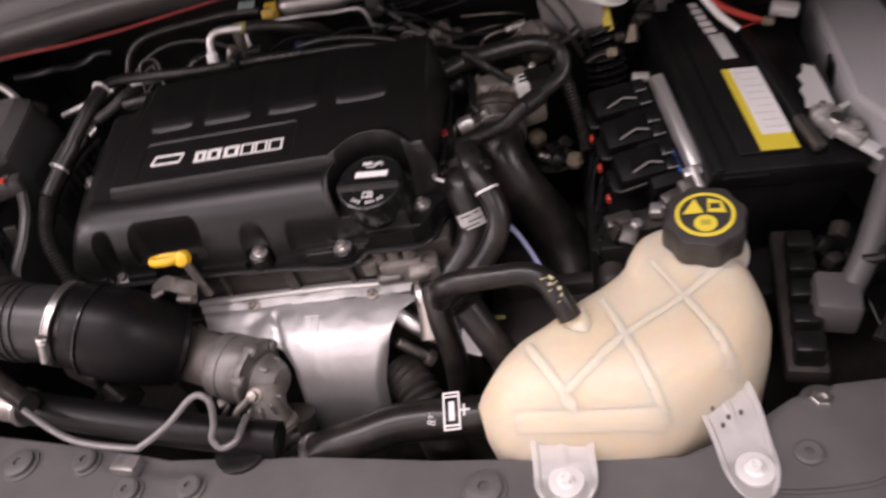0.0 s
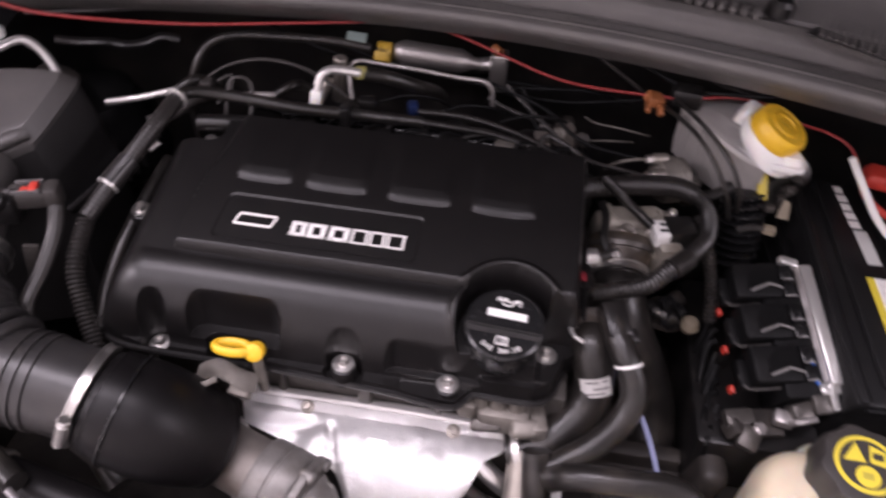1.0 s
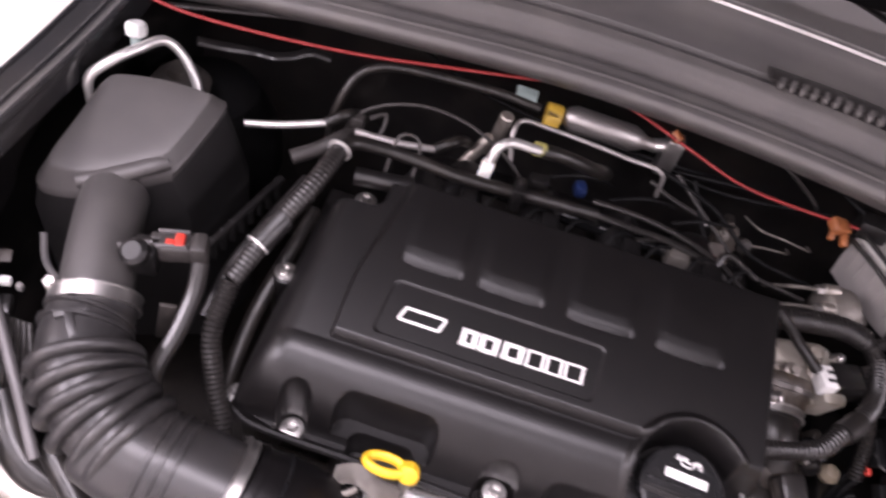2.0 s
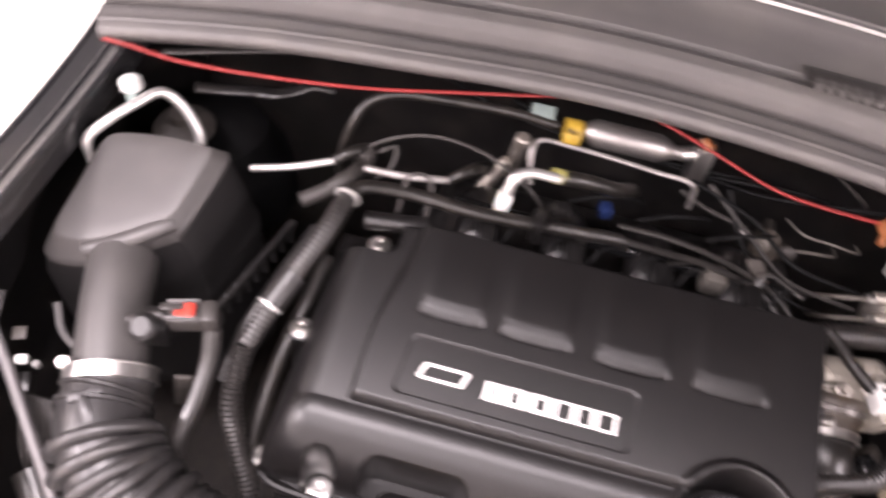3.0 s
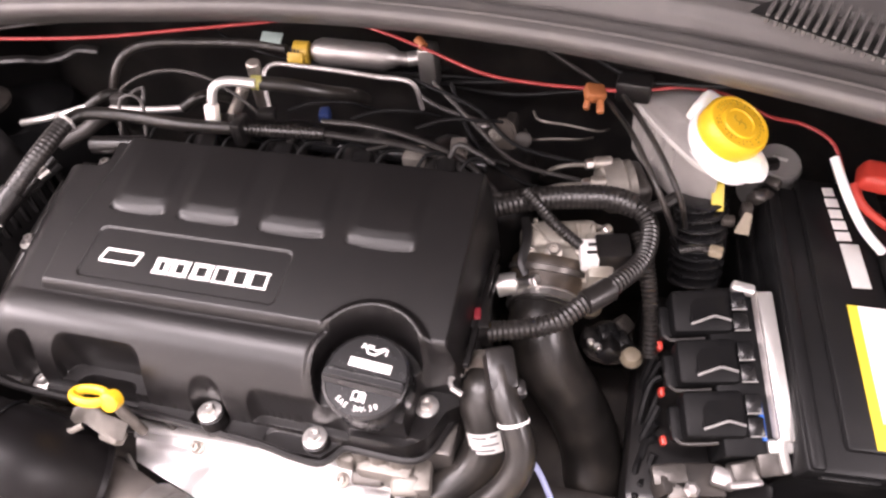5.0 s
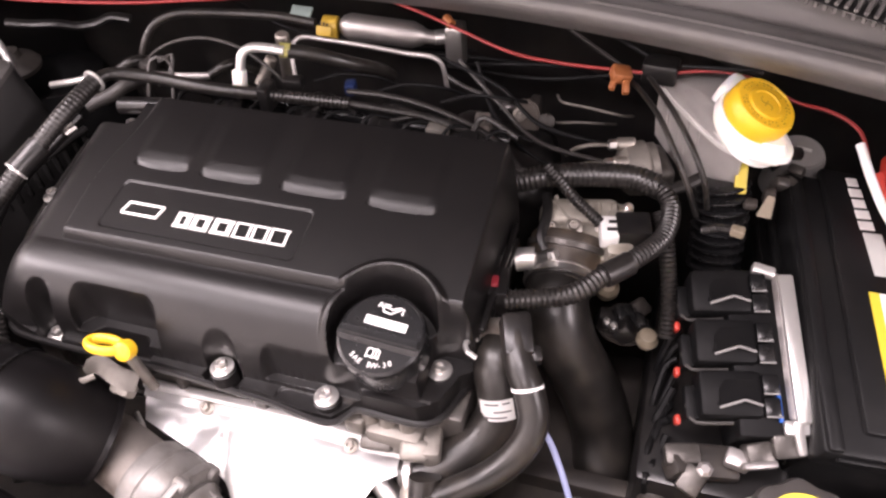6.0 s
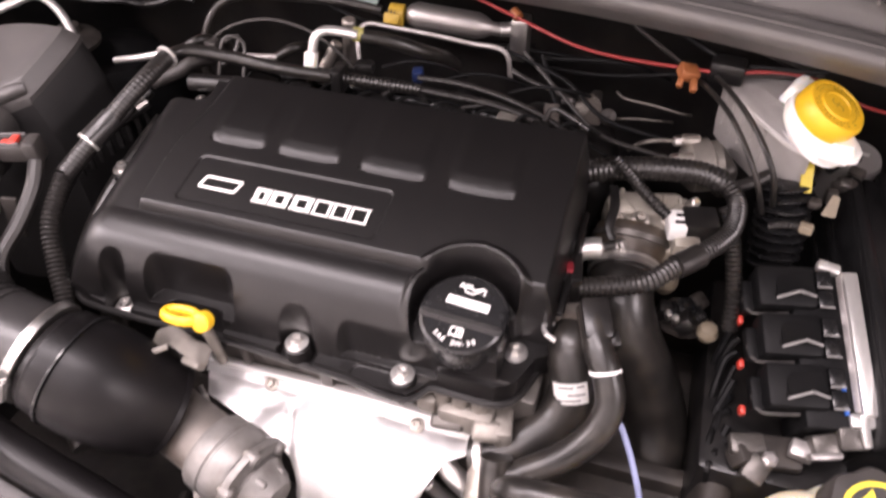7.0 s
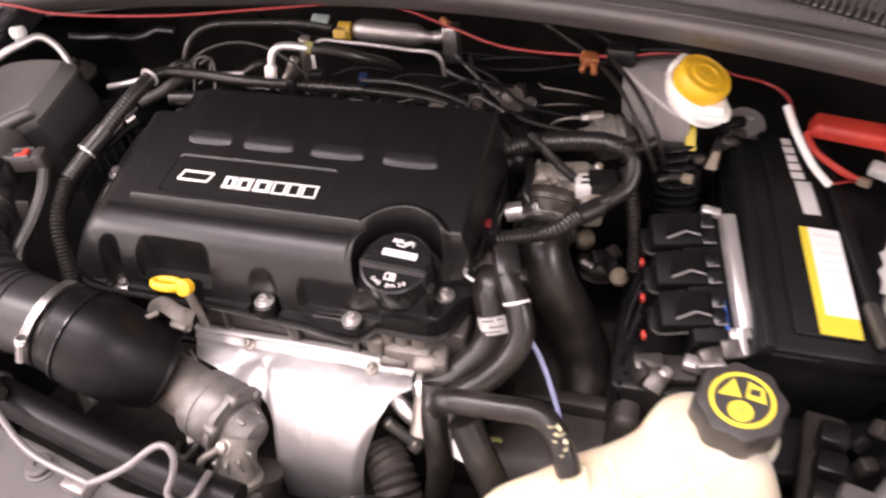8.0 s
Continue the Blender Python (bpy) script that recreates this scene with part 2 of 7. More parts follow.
def lathe(profile, p0, p1, seg=28, bm=None, lobes=0, lobe=0.0):
    """A turned shape: profile of (radius, distance along the axis from p0 towards p1)."""
    b = bmesh.new()
    m, _ = frame_of(p0, p1)
    rings = []
    for r, h in profile:
        if r < 1e-6:
            rings.append([b.verts.new((0, 0, h))])
        else:
            rings.append([b.verts.new((r * (1 + lobe * math.cos(lobes * a)) * math.cos(a), r * (1 + lobe * math.cos(lobes * a)) * math.sin(a), h))
                          for a in (2 * math.pi * k / seg for k in range(seg))])
    for a, c in zip(rings, rings[1:]):
        for k in range(seg):
            q = [a[k % len(a)], a[(k + 1) % len(a)], c[(k + 1) % len(c)], c[k % len(c)]]
            q = [v for n, v in enumerate(q) if v not in q[:n]]
            if len(q) > 2:
                b.faces.new(q)
    for ring in (rings[0], rings[-1]):
        if len(ring) > 2:
            b.faces.new(ring)
    if bm is None:
        b.transform(m)
        return b
    return join(bm, b, m)


def cyl(p0, p1, r, seg=20, bm=None, r2=None, edge=0.0015):
    length = (Vector(p1) - Vector(p0)).length
    r2 = r if r2 is None else r2
    e = min(edge, 0.4 * length, 0.4 * r)
    return lathe([(max(r - e, 1e-4), 0), (r, e), (r2, length - e), (max(r2 - e, 1e-4), length)], p0, p1, seg, bm)


def smooth_path(pts, step):
    """A Catmull-Rom curve through the points, in even steps."""
    p = [Vector(q) for q in pts]
    p = [2 * p[0] - p[1]] + p + [2 * p[-1] - p[-2]]
    dense = []
    for a, b, c, d in zip(p, p[1:], p[2:], p[3:]):
        n = max(4, int((c - b).length / step * 1.5))
        for k in range(n):
            t = k / n
            dense.append(0.5 * ((2 * b) + (c - a) * t + (2 * a - 5 * b + 4 * c - d) * t * t + (3 * b - a - 3 * c + d) * t ** 3))
    dense.append(p[-2])
    out, left = [dense[0]], step
    for a, b in zip(dense, dense[1:]):
        run = (b - a).length
        while run > left:
            a = a + (b - a) * (left / run)
            out.append(a)
            run, left = (b - a).length, step
        left -= run
    if (dense[-1] - out[-1]).length > step * 0.4:
        out.append(dense[-1])
    return out


def tube(pts, r, seg=14, step=0.006, rib=0.0, pitch=0.005, bm=None, r_end=None, flat=1.0, cap=True, bulge=0.0):
    """A round hose or wire along a curve; rib: depth of its rings, every pitch metres."""
    if rib:
        step = pitch / (4 if pitch < 0.009 else 9)
    line = smooth_path(pts, step)
    b = bmesh.new() if bm is None else bm
    up = Vector((0.12, 0.21, 0.97))
    rings, run = [], 0.0
    for n, c in enumerate(line):
        t = (line[min(n + 1, len(line) - 1)] - line[max(n - 1, 0)]).normalized()
        side = t.cross(up).normalized() if t.cross(up).length > 0.05 else t.orthogonal().normalized()
        up = side.cross(t).normalized()
        if n:
            run += (c - line[n - 1]).length
        k = r if r_end is None else r + (r_end - r) * n / (len(line) - 1)
        k += bulge * max(0.0, math.sin(math.pi * n / (len(line) - 1))) ** 0.7
        if rib:
            k += rib * ((math.cos(2 * math.pi * run / pitch) * 0.5 - 0.5) if pitch < 0.009 else abs(math.sin(math.pi * run / pitch)) ** 0.85 - 1)
        rings.append([b.verts.new(c + side * (k * math.cos(a)) + up * (k * flat * math.sin(a))) for a in (2 * math.pi * j / seg for j in range(seg))])
    for a, c in zip(rings, rings[1:]):
        for k in range(seg):
            b.faces.new((a[k], a[(k + 1) % seg], c[(k + 1) % seg], c[k]))
    if cap:
        b.faces.new(rings[0]), b.faces.new(rings[-1])
    return b


def slab(outline, z0, z1, bevel=0.003, bm=None, m=None, seg=2):
    """An outline of (x, y), raised from z0 to z1, with rounded edges."""
    b = bmesh.new()
    f = b.faces.new([b.verts.new((x, y, z0)) for x, y in outline])
    top = bmesh.ops.extrude_face_region(b, geom=[f])
    bmesh.ops.translate(b, verts=[v for v in top["geom"] if isinstance(v, bmesh.types.BMVert)], vec=(0, 0, z1 - z0))
    if bevel:
        bmesh.ops.recalc_face_normals(b, faces=b.faces)
        bmesh.ops.bevel(b, geom=[e for e in b.edges if e.calc_face_angle(0) > 0.5], offset=bevel, segments=seg, affect="EDGES", clamp_overlap=True)
    if m is not None:
        b.transform(m)
    return b if bm is None else join(bm, b)


def round_line(pts, cuts=2):
    """A closed outline with its corners cut round."""
    for _ in range(cuts):
        out = []
        for a, b in zip(pts, pts[1:] + pts[:1]):
            out += [(a[0] * 0.75 + b[0] * 0.25, a[1] * 0.75 + b[1] * 0.25), (a[0] * 0.25 + b[0] * 0.75, a[1] * 0.25 + b[1] * 0.75)]
        pts = out
    return pts


def grid(nu, nv, fn, bm=None, thick=0.0):
    """A sheet of nu by nv cells; fn(u, v) gives a place."""
    b = bmesh.new() if bm is None else bm
    v = [[b.verts.new(fn(i / nu, j / nv)) for j in range(nv + 1)] for i in range(nu + 1)]
    f = [b.faces.new((v[i][j], v[i + 1][j], v[i + 1][j + 1], v[i][j + 1])) for i in range(nu) for j in range(nv)]
    if thick:
        bmesh.ops.solidify(b, geom=f, thickness=thick)
    return b


def loft(rings, bevel=0.0, seg=2):
    """A closed shell through rings of as many points each, from top to bottom."""
    b = bmesh.new()
    vs = [[b.verts.new(p) for p in r] for r in rings]
    for a, c in zip(vs, vs[1:]):
        for k in range(len(a)):
            b.faces.new((a[k - 1], a[k], c[k], c[k - 1]))
    b.faces.new(vs[0]), b.faces.new(vs[-1])
    bmesh.ops.recalc_face_normals(b, faces=b.faces)
    if bevel:
        bmesh.ops.bevel(b, geom=[e for e in b.edges if e.calc_face_angle(0) > 0.3], offset=bevel, segments=seg, affect="EDGES", clamp_overlap=True)
    return b


def hex_bolt(parent, p, r=0.0065, up=(0, 0, 1), washer=1.5, name="bolt", material=None, h=0.009):
    """A flange bolt with a hexagon head and a socket."""
    up = Vector(up).normalized()
    p = Vector(p)
    b = lathe([(r * washer, 0), (r * washer, 0.0018), (r * 1.12, 0.003)], p, p + up, 24)
    b2 = lathe([(r, 0.002), (r, h - 0.001), (r * 0.88, h), (r * 0.5, h), (r * 0.45, h - 0.003), (0, h - 0.003)], p, p + up, 6 if washer > 1.3 else 18)
    return part(name, join(b, b2), material or STEEL, parent)


def letters(parent, text, size, m, material, name="lettering", depth=0.0006, label=""):
    """Raised letters in the built-in font, centred on the pose m."""
    c = bpy.data.curves.new("letters", "FONT")
    c.body, c.size, c.align_x, c.align_y, c.extrude = text, size, "CENTER", "CENTER", depth
    ob = bpy.data.objects.new("letters", c)
    scene.collection.objects.link(ob)
    me = bpy.data.meshes.new_from_object(ob.evaluated_get(bpy.context.evaluated_depsgraph_get()))
    bpy.data.objects.remove(ob)
    b = bmesh.new()
    b.from_mesh(me)
    bpy.data.meshes.remove(me)
    b.transform(m)
    return part(name, b, material, parent, label, 0)


def clamp_band(parent, p0, p1, r, screw_at=None, material=None, name="hose_clamp"):
    """A worm-drive clamp round a hose, with its screw housing."""
    length = (Vector(p1) - Vector(p0)).length
    b = lathe([(r, 0), (r + 0.0015, 0.0005), (r + 0.0015, length - 0.0005), (r, length)], p0, p1, 36)
    o = part(name, b, material or STEEL, parent, "bright steel worm-drive clamp")
    m, _ = frame_of(p0, p1)
    rim = lathe([(r + 0.0014, 0.0), (r + 0.0026, 0.0004), (r + 0.0026, 0.0014), (r + 0.0014, 0.0018)], p0, p1, 36)
    far = Vector(p1) - (Vector(p1) - Vector(p0)).normalized() * 0.0018
    join(rim, lathe([(r + 0.0014, 0.0), (r + 0.0026, 0.0004), (r + 0.0026, 0.0014), (r + 0.0014, 0.0018)], far, p1, 36))
    part("rolled_rim", rim, material or STEEL, o)
    if screw_at:
        q = Vector(screw_at)
        axis = (Vector(p1) - Vector(p0)).normalized()
        d = axis.cross(q - Vector(p0)).normalized()
        out = d.cross(axis)
        b = cyl(q - d * 0.016, q + d * 0.013, 0.0055, 14)
        join(b, cyl(q - d * 0.021, q - d * 0.0155, 0.0062, 6))
        part("clamp_screw", b, material or STEEL, o)
        g = box((0, 0, 0), (0.022, 0.0125, 0.008), 0.002)
        g.transform(Matrix((d, axis, out)).transposed().to_4x4())
        g.transform(Matrix.Translation(q - out * 0.003))
        part("screw_housing", g, material or STEEL, o)
    return o


def zip_tie(parent, p0, p1, r, material=None):
    return part("cable_tie", lathe([(r, 0), (r + 0.0008, 0.0004), (r + 0.0008, 0.0022), (r, 0.0026)], p0, p1, 20), material or BLACK, parent)


# ---- garage and car body round the engine bay ----
def room():
    w = 0.12
    # the front wall is unseen, set near and white to bounce light
    for name, c, s in (("bounce_wall_front", (0, -2.46, 1.35), (7.24, w, 2.7)), ("wall_rear", (0, 3.56, 1.35), (7.24, w, 2.7)),
                       ("wall_left", (-3.56, 0.55, 1.35), (w, 5.9, 2.7)), ("wall_right", (3.56, 0.55, 1.35), (w, 5.9, 2.7))):
        solo(name, box(c, s, 0), WALL, (c[0], c[1], 0), "off-white painted garage wall", "wall", kind="structure", smooth=0)
    solo("floor", box((0, 0.55, -0.06), (7.24, 6.14, 0.12), 0), CONCRETE, (0, 0.25, 0), "pale concrete garage floor", "floor", kind="structure", smooth=0)
    # unseen ceiling, kept dark so the cover's top reflects little
    solo("ceiling", box((0, 0.55, 2.77), (7.24, 6.14, 0.14), 0), CEIL, (0, 0.25, 2.7), "unseen garage ceiling, kept dark grey", "ceiling", kind="structure", smooth=0)


room()


def bay_shell():
    """Undertray, firewall, inner wings and wheel housings of the engine bay."""
    b = box((0.08, 0.08, 0.42), (1.3, 0.95, 0.03), 0.004)
    box((0.08, 0.1, 0.2), (1.2, 0.9, 0.41), 0.02, bm=b)
    solo("undertray", b, DARK, (0.08, 0.08, 0), "dark grimy undertray closing the bay's bottom", "undertray", kind="structure")
    b = grid(24, 14, lambda u, v: Vector((-0.62 + 1.36 * u, 0.47 + 0.012 * math.sin(9 * u + 3 * v) + 0.04 * max(0, v - 0.75), 0.42 + 0.585 * v)), thick=-0.012)
    solo("firewall", b, BAYPAINT, (0.08, 0.47, 0.42), "black painted sheet-metal firewall behind the engine", "firewall", kind="structure")
    for side, name in ((-1, "inner_wing_left"), (1, "inner_wing_right")):
        x0 = -0.497 if side < 0 else 0.735
        b = grid(20, 12, lambda u, v: Vector((x0 + side * (0.02 * math.sin(3 * v) + 0.05 * max(0.0, 0.5 - u) - 0.04 * max(0.0, u - 0.6)), -0.36 + 0.85 * u, 0.42 + (0.43 + 0.09 * u) * v)), thick=0.01)
        solo(name, b, BAYPAINT, (x0, 0, 0.42), "black painted inner wing panel of the engine bay", "inner wing", kind="structure")
    b = box((0.08, -0.37, 0.53), (1.3, 0.03, 0.24), 0.004)
    solo("radiator_shroud", b, BLACK, (0.08, -0.37, 0.42), "black plastic radiator shroud below the front panel", "shroud", kind="structure")


bay_shell()


def wing(side):
    """The outer wing with its rolled edge and a fixing rail, beside the bay."""
    label = "glossy black painted car wing with a rolled edge"
    t = thing("car_wing", (side * 0.7, 0.1, 0), label, "car wing", "wings")
    if side < 0:
        edge = [(-0.455, 0.47, 1.0), (-0.462, 0.37, 0.985), (-0.466, 0.292, 0.967), (-0.476, 0.2, 0.95), (-0.483, 0.112, 0.942), (-0.489, 0.028, 0.934), (-0.505, -0.08, 0.915), (-0.53, -0.2, 0.87), (-0.56, -0.36, 0.81)]
    else:
        edge = [(0.70, 0.5, 1.02), (0.735, 0.33, 0.99), (0.77, 0.15, 0.965), (0.79, 0.0, 0.93), (0.80, -0.18, 0.88), (0.80, -0.36, 0.82)]
    line = smooth_path(edge, 0.02)

    def skin(u, v):
        p = line[min(int(u * (len(line) - 1) + 0.5), len(line) - 1)]
        prof = ((0.0, -0.03), (-0.001, -0.005), (0.002, 0.0), (0.006, -0.001), (0.012, -0.006), (0.03, -0.009), (0.044, -0.008), (0.049, -0.012), (0.053, -0.05), (0.06, -0.25), (0.06, -0.62))
        if side > 0:
            prof = ((0.0, -0.03), (0.0, -0.004), (0.004, 0.0), (0.02, -0.004), (0.09, -0.04), (0.16, -0.12), (0.19, -0.25), (0.2, -0.45), (0.2, -0.62))
        k = v * (len(prof) - 1)
        i = min(int(k), len(prof) - 2)
        a, c = prof[i], prof[i + 1]
        f = k - i
        return Vector((p.x + side * (a[0] + (c[0] - a[0]) * f), p.y, p.z + a[1] + (c[1] - a[1]) * f))

    part("skin", grid(44, 30, skin), PAINT, t)
    if side < 0:
        part("rolled_bead", tube([p + Vector((-0.001, 0, 0.0)) for p in line[::3]], 0.0045, 10, 0.02), PAINT, t)
        part("outer_bead", tube([p + Vector((-0.047, 0, -0.009)) for p in line[::3]], 0.0035, 10, 0.02), PAINT, t)
        part("channel_bead", tube([p + Vector((-0.022, 0, -0.008)) for p in line[::3]], 0.0025, 8, 0.02), PAINT, t)
    if side > 0:
        rail = [Vector((p.x - side * 0.016, p.y, p.z - 0.03)) for p in line[::4] if p.y > 0.07]
        part("rail", tube(rail, 0.018, 10, 0.03, flat=0.45), PAINT, t)
        for p in line[8:-4:9]:
            hex_bolt(t, (p.x - side * 0.018, p.y, p.z - 0.022), 0.005, material=BLACK)
    return t


wing(-1)
wing(1)


def cowl():
    """The scuttle panel: front lip, rubber hood seal, grille and wiper."""
    lip = [(-0.478, 0.266), (-0.44, 0.278), (-0.33, 0.305), (-0.2, 0.322), (-0.06, 0.336), (0.06, 0.336), (0.2, 0.322), (0.33, 0.297), (0.46, 0.262), (0.58, 0.219), (0.76, 0.14)]
    line = smooth_path([(x, y, 0) for x, y in lip], 0.02)
    n = len(line)

    def swept(prof, cells):
        def fn(u, v):
            k = u * (n - 1)
            i = min(int(k), n - 2)
            p = line[i].lerp(line[i + 1], k - i)
            t = (line[i + 1] - line[i]).normalized()
            out = Vector((-t.y, t.x, 0))
            k = v * (len(prof) - 1)
            i = min(int(k), len(prof) - 2)
            a, c = prof[i], prof[i + 1]
            f = k - i
            q = p + out * (a[0] + (c[0] - a[0]) * f)
            return Vector((q.x, q.y, a[1] + (c[1] - a[1]) * f))
        return grid(n - 1, cells, fn)

    t = thing("cowl_panel", (0.08, 0.4, 0.99), "dark grey plastic scuttle panel with a ribbed grille under the windscreen", "cowl panel")
    part("lip", swept([(0.04, 0.95), (0.006, 0.978), (0.001, 0.985), (0.0, 0.99), (0.003, 0.9945), (0.008, 0.9962), (0.0115, 0.9967), (0.0128, 0.998), (0.0148, 0.9982), (0.0175, 0.9972), (0.03, 0.999), (0.037, 0.995), (0.042, 0.986), (0.044, 0.98)], 36), COWLP, t)
    part("seal", swept([(0.041, 0.982), (0.042, 0.996), (0.046, 1.007), (0.052, 1.016), (0.06, 1.021), (0.067, 1.02), (0.0725, 1.013), (0.075, 0.999)], 28), SEAL, t, "dark rubber hood seal")
    part("panel", swept([(0.0765, 0.998), (0.078, 1.015), (0.081, 1.02), (0.1, 1.024), (0.125, 1.032), (0.138, 1.042), (0.143, 1.043), (0.15, 1.036), (0.2, 1.03), (0.3, 1.03)], 20), COWLP, t)
    for k in range(19):
        x = 0.17 + 0.0112 * k
        y = 0.385 - 0.9 * max(0, x - 0.16) ** 2
        part("grille_tooth", box((x, y, 1.0275), (0.0062, 0.013, 0.008), 0.002, (12, 0, -10 - 60 * (x - 0.16))), COWLP, t)
    for k in range(22):
        x = 0.432 + 0.0066 * k
        part("slat", box((x, 0.316 - 0.62 * (x - 0.432), 1.0335), (0.0032, 0.04, 0.01), 0.0008, (10, 0, -20)), COWLP, t, smooth=0)
    part("grille_mesh", tube([(0.16, 0.402, 1.0255), (0.24, 0.396, 1.0255), (0.31, 0.382, 1.0255), (0.37, 0.362, 1.0255)], 0.018, 8, 0.02, flat=0.18), CAPGREY, t, "dark mesh behind the grille teeth")
    part("foot_strip", swept([(0.139, 1.0435), (0.1395, 1.047), (0.142, 1.0485), (0.149, 1.0475), (0.152, 1.043)], 8), ALU, t, "bright strip at the windscreen's foot")
    # flat black strip laid on the panel as the shade between the slats
    part("grille_gap_shade", tube([(0.425, 0.322, 1.0265), (0.48, 0.288, 1.0265), (0.57, 0.232, 1.0265)], 0.024, 8, 0.02, flat=0.15), INK, t)
    w = thing("wiper_arm", (0.41, 0.39, 1.04), "black wiper arm with its pivot cap on the scuttle", "wiper")
    part("pivot", lathe([(0.014, 0), (0.014, 0.012), (0.01, 0.017), (0, 0.018)], (0.398, 0.362, 1.022), (0.4, 0.355, 1.2), 20), BLACK, w)
    part("arm", tube([(0.398, 0.36, 1.042), (0.36, 0.41, 1.055), (0.27, 0.49, 1.07), (0.1, 0.555, 1.085)], 0.007, 8, 0.02, flat=0.5), BLACK, w)
    b = grid(20, 6, lambda u, v: Vector((-0.62 + 1.4 * u, 0.62 - 0.16 * (2 * u - 1) ** 2 + 0.55 * v, 1.06 + 0.34 * v)), thick=0.005)
    solo("windscreen", b, GLASS, (0.08, 0.62, 1.06), "dark tinted car windscreen behind the scuttle", "windscreen")
    b = tube([(-0.62, 0.452, 1.062), (-0.27, 0.572, 1.064), (0.08, 0.612, 1.065), (0.43, 0.572, 1.064), (0.78, 0.452, 1.062)], 0.009, 10, 0.02, flat=0.6)
    solo("windscreen_trim", b, ALU, (0.08, 0.6, 1.06), "bright trim strip along the windscreen's foot", "trim", kind="structure")


cowl()


def open_hood():
    """The raised hood, unseen overhead, which shades the back of the bay."""
    t = thing("hood", (0.08, 0.52, 1.07), "raised black car hood with a dark felt liner", "hood")
    up = Vector((0, -0.6, 0.72))

    def panel(u, v):
        x = (2 * u - 1) * (0.72 - 0.06 * v)
        return Vector((0.12 + x, 0.52, 1.08)) + up * v - Vector((0, 0.3, 0.14)) * (0.25 * (1 - (2 * u - 1) ** 2) * v)

    part("skin", grid(24, 16, panel, thick=0.012), PAINT, t)
    part("liner", grid(20, 12, lambda u, v: panel(0.03 + 0.94 * u, 0.03 + 0.94 * v) + Vector((0, -0.03, -0.014)), thick=0.008), FELT, t, "dark felt liner")
    return t


open_hood()


def front_panel():
    """The grey plastic cover over the radiator support, with pins, holes and bolts."""
    t = thing("radiator_cover", (0.1, -0.3, 0.66), "grey plastic radiator cover panel with push pins", "cover panel")
    edge = [(-0.56, -0.115), (-0.37, -0.144), (-0.22, -0.169), (-0.16, -0.181), (-0.1, -0.194), (0.0, -0.197), (0.07, -0.2), (0.2, -0.212), (0.3, -0.216), (0.43, -0.222), (0.485, -0.2),
            (0.535, -0.168), (0.575, -0.156), (0.68, -0.15), (0.78, -0.15), (0.8, -0.4), (-0.56, -0.4)]
    part("panel", slab(edge, 0.665, 0.69, 0.004), GREYP, t)
    for x, y, r in ((-0.29, -0.191, 0.017), (-0.202, -0.193, 0.014), (-0.132, -0.232, 0.014), (-0.058, -0.231, 0.013), (0.252, -0.248, 0.017), (0.533, -0.23, 0.012)):
        b = lathe([(r * 1.25, 0), (r * 1.25, 0.003), (r, 0.004), (r, 0.009), (r * 0.8, 0.011), (r * 0.3, 0.011), (r * 0.25, 0.008), (0, 0.008)], (x, y, 0.689), (x, y, 0.8), 24)
        part("push_pin", b, GREYP, t, "grey plastic push pin")
    part("clip", box((-0.142, -0.2035, 0.697), (0.032, 0.02, 0.016), 0.003, (0, 0, -8)), ZINC, t)
    hex_bolt(t, (0.557, -0.177, 0.69), 0.009, washer=2.0)
    part("ridge", slab(round_line([(0.5, -0.27), (0.62, -0.255), (0.63, -0.165), (0.58, -0.16), (0.52, -0.18), (0.47, -0.24)], 2), 0.688, 0.695, 0.003), GREYP, t)
    return t


front_panel()


# ---- engine ----
def step_up(a, b, v):
    t = min(1, max(0, (v - a) / (b - a)))
    return t * t * (3 - 2 * t)


def along(table, v):
    """Straight steps between the rows of a table of (at, value)."""
    for (a, p), (b, q) in zip(table, table[1:]):
        if v <= b:
            return p + (q - p) * (v - a) / (b - a)
    return table[-1][1]


def rounded(x, y, x0, y0, x1, y1, r):
    """How far a point lies outside a rectangle with round corners."""
    dx, dy = abs(x - (x0 + x1) / 2) - (x1 - x0) / 2 + r, abs(y - (y0 + y1) / 2) - (y1 - y0) / 2 + r
    return math.hypot(max(dx, 0), max(dy, 0)) + min(max(dx, dy), 0) - r


FLANGE, CAP_X, CAP_Y = 0.803, 0.155, 0.013
FRONT = ((-0.24, -0.008), (-0.225, -0.014), (-0.19, -0.0215), (-0.06, -0.0225), (0.01, -0.026), (0.06, -0.029), (0.09, -0.0335), (0.118, -0.034), (0.131, -0.018), (0.14, -0.0165), (0.188, -0.017), (0.204, -0.007), (0.214, 0.02), (0.24, 0.04))
PADS = ((-0.129, -0.071), (-0.0585, 0.0045), (0.024, 0.0875), (0.107, 0.17))


def plateau(y):
    return 0.889 + 0.26 * (y - 0.05)


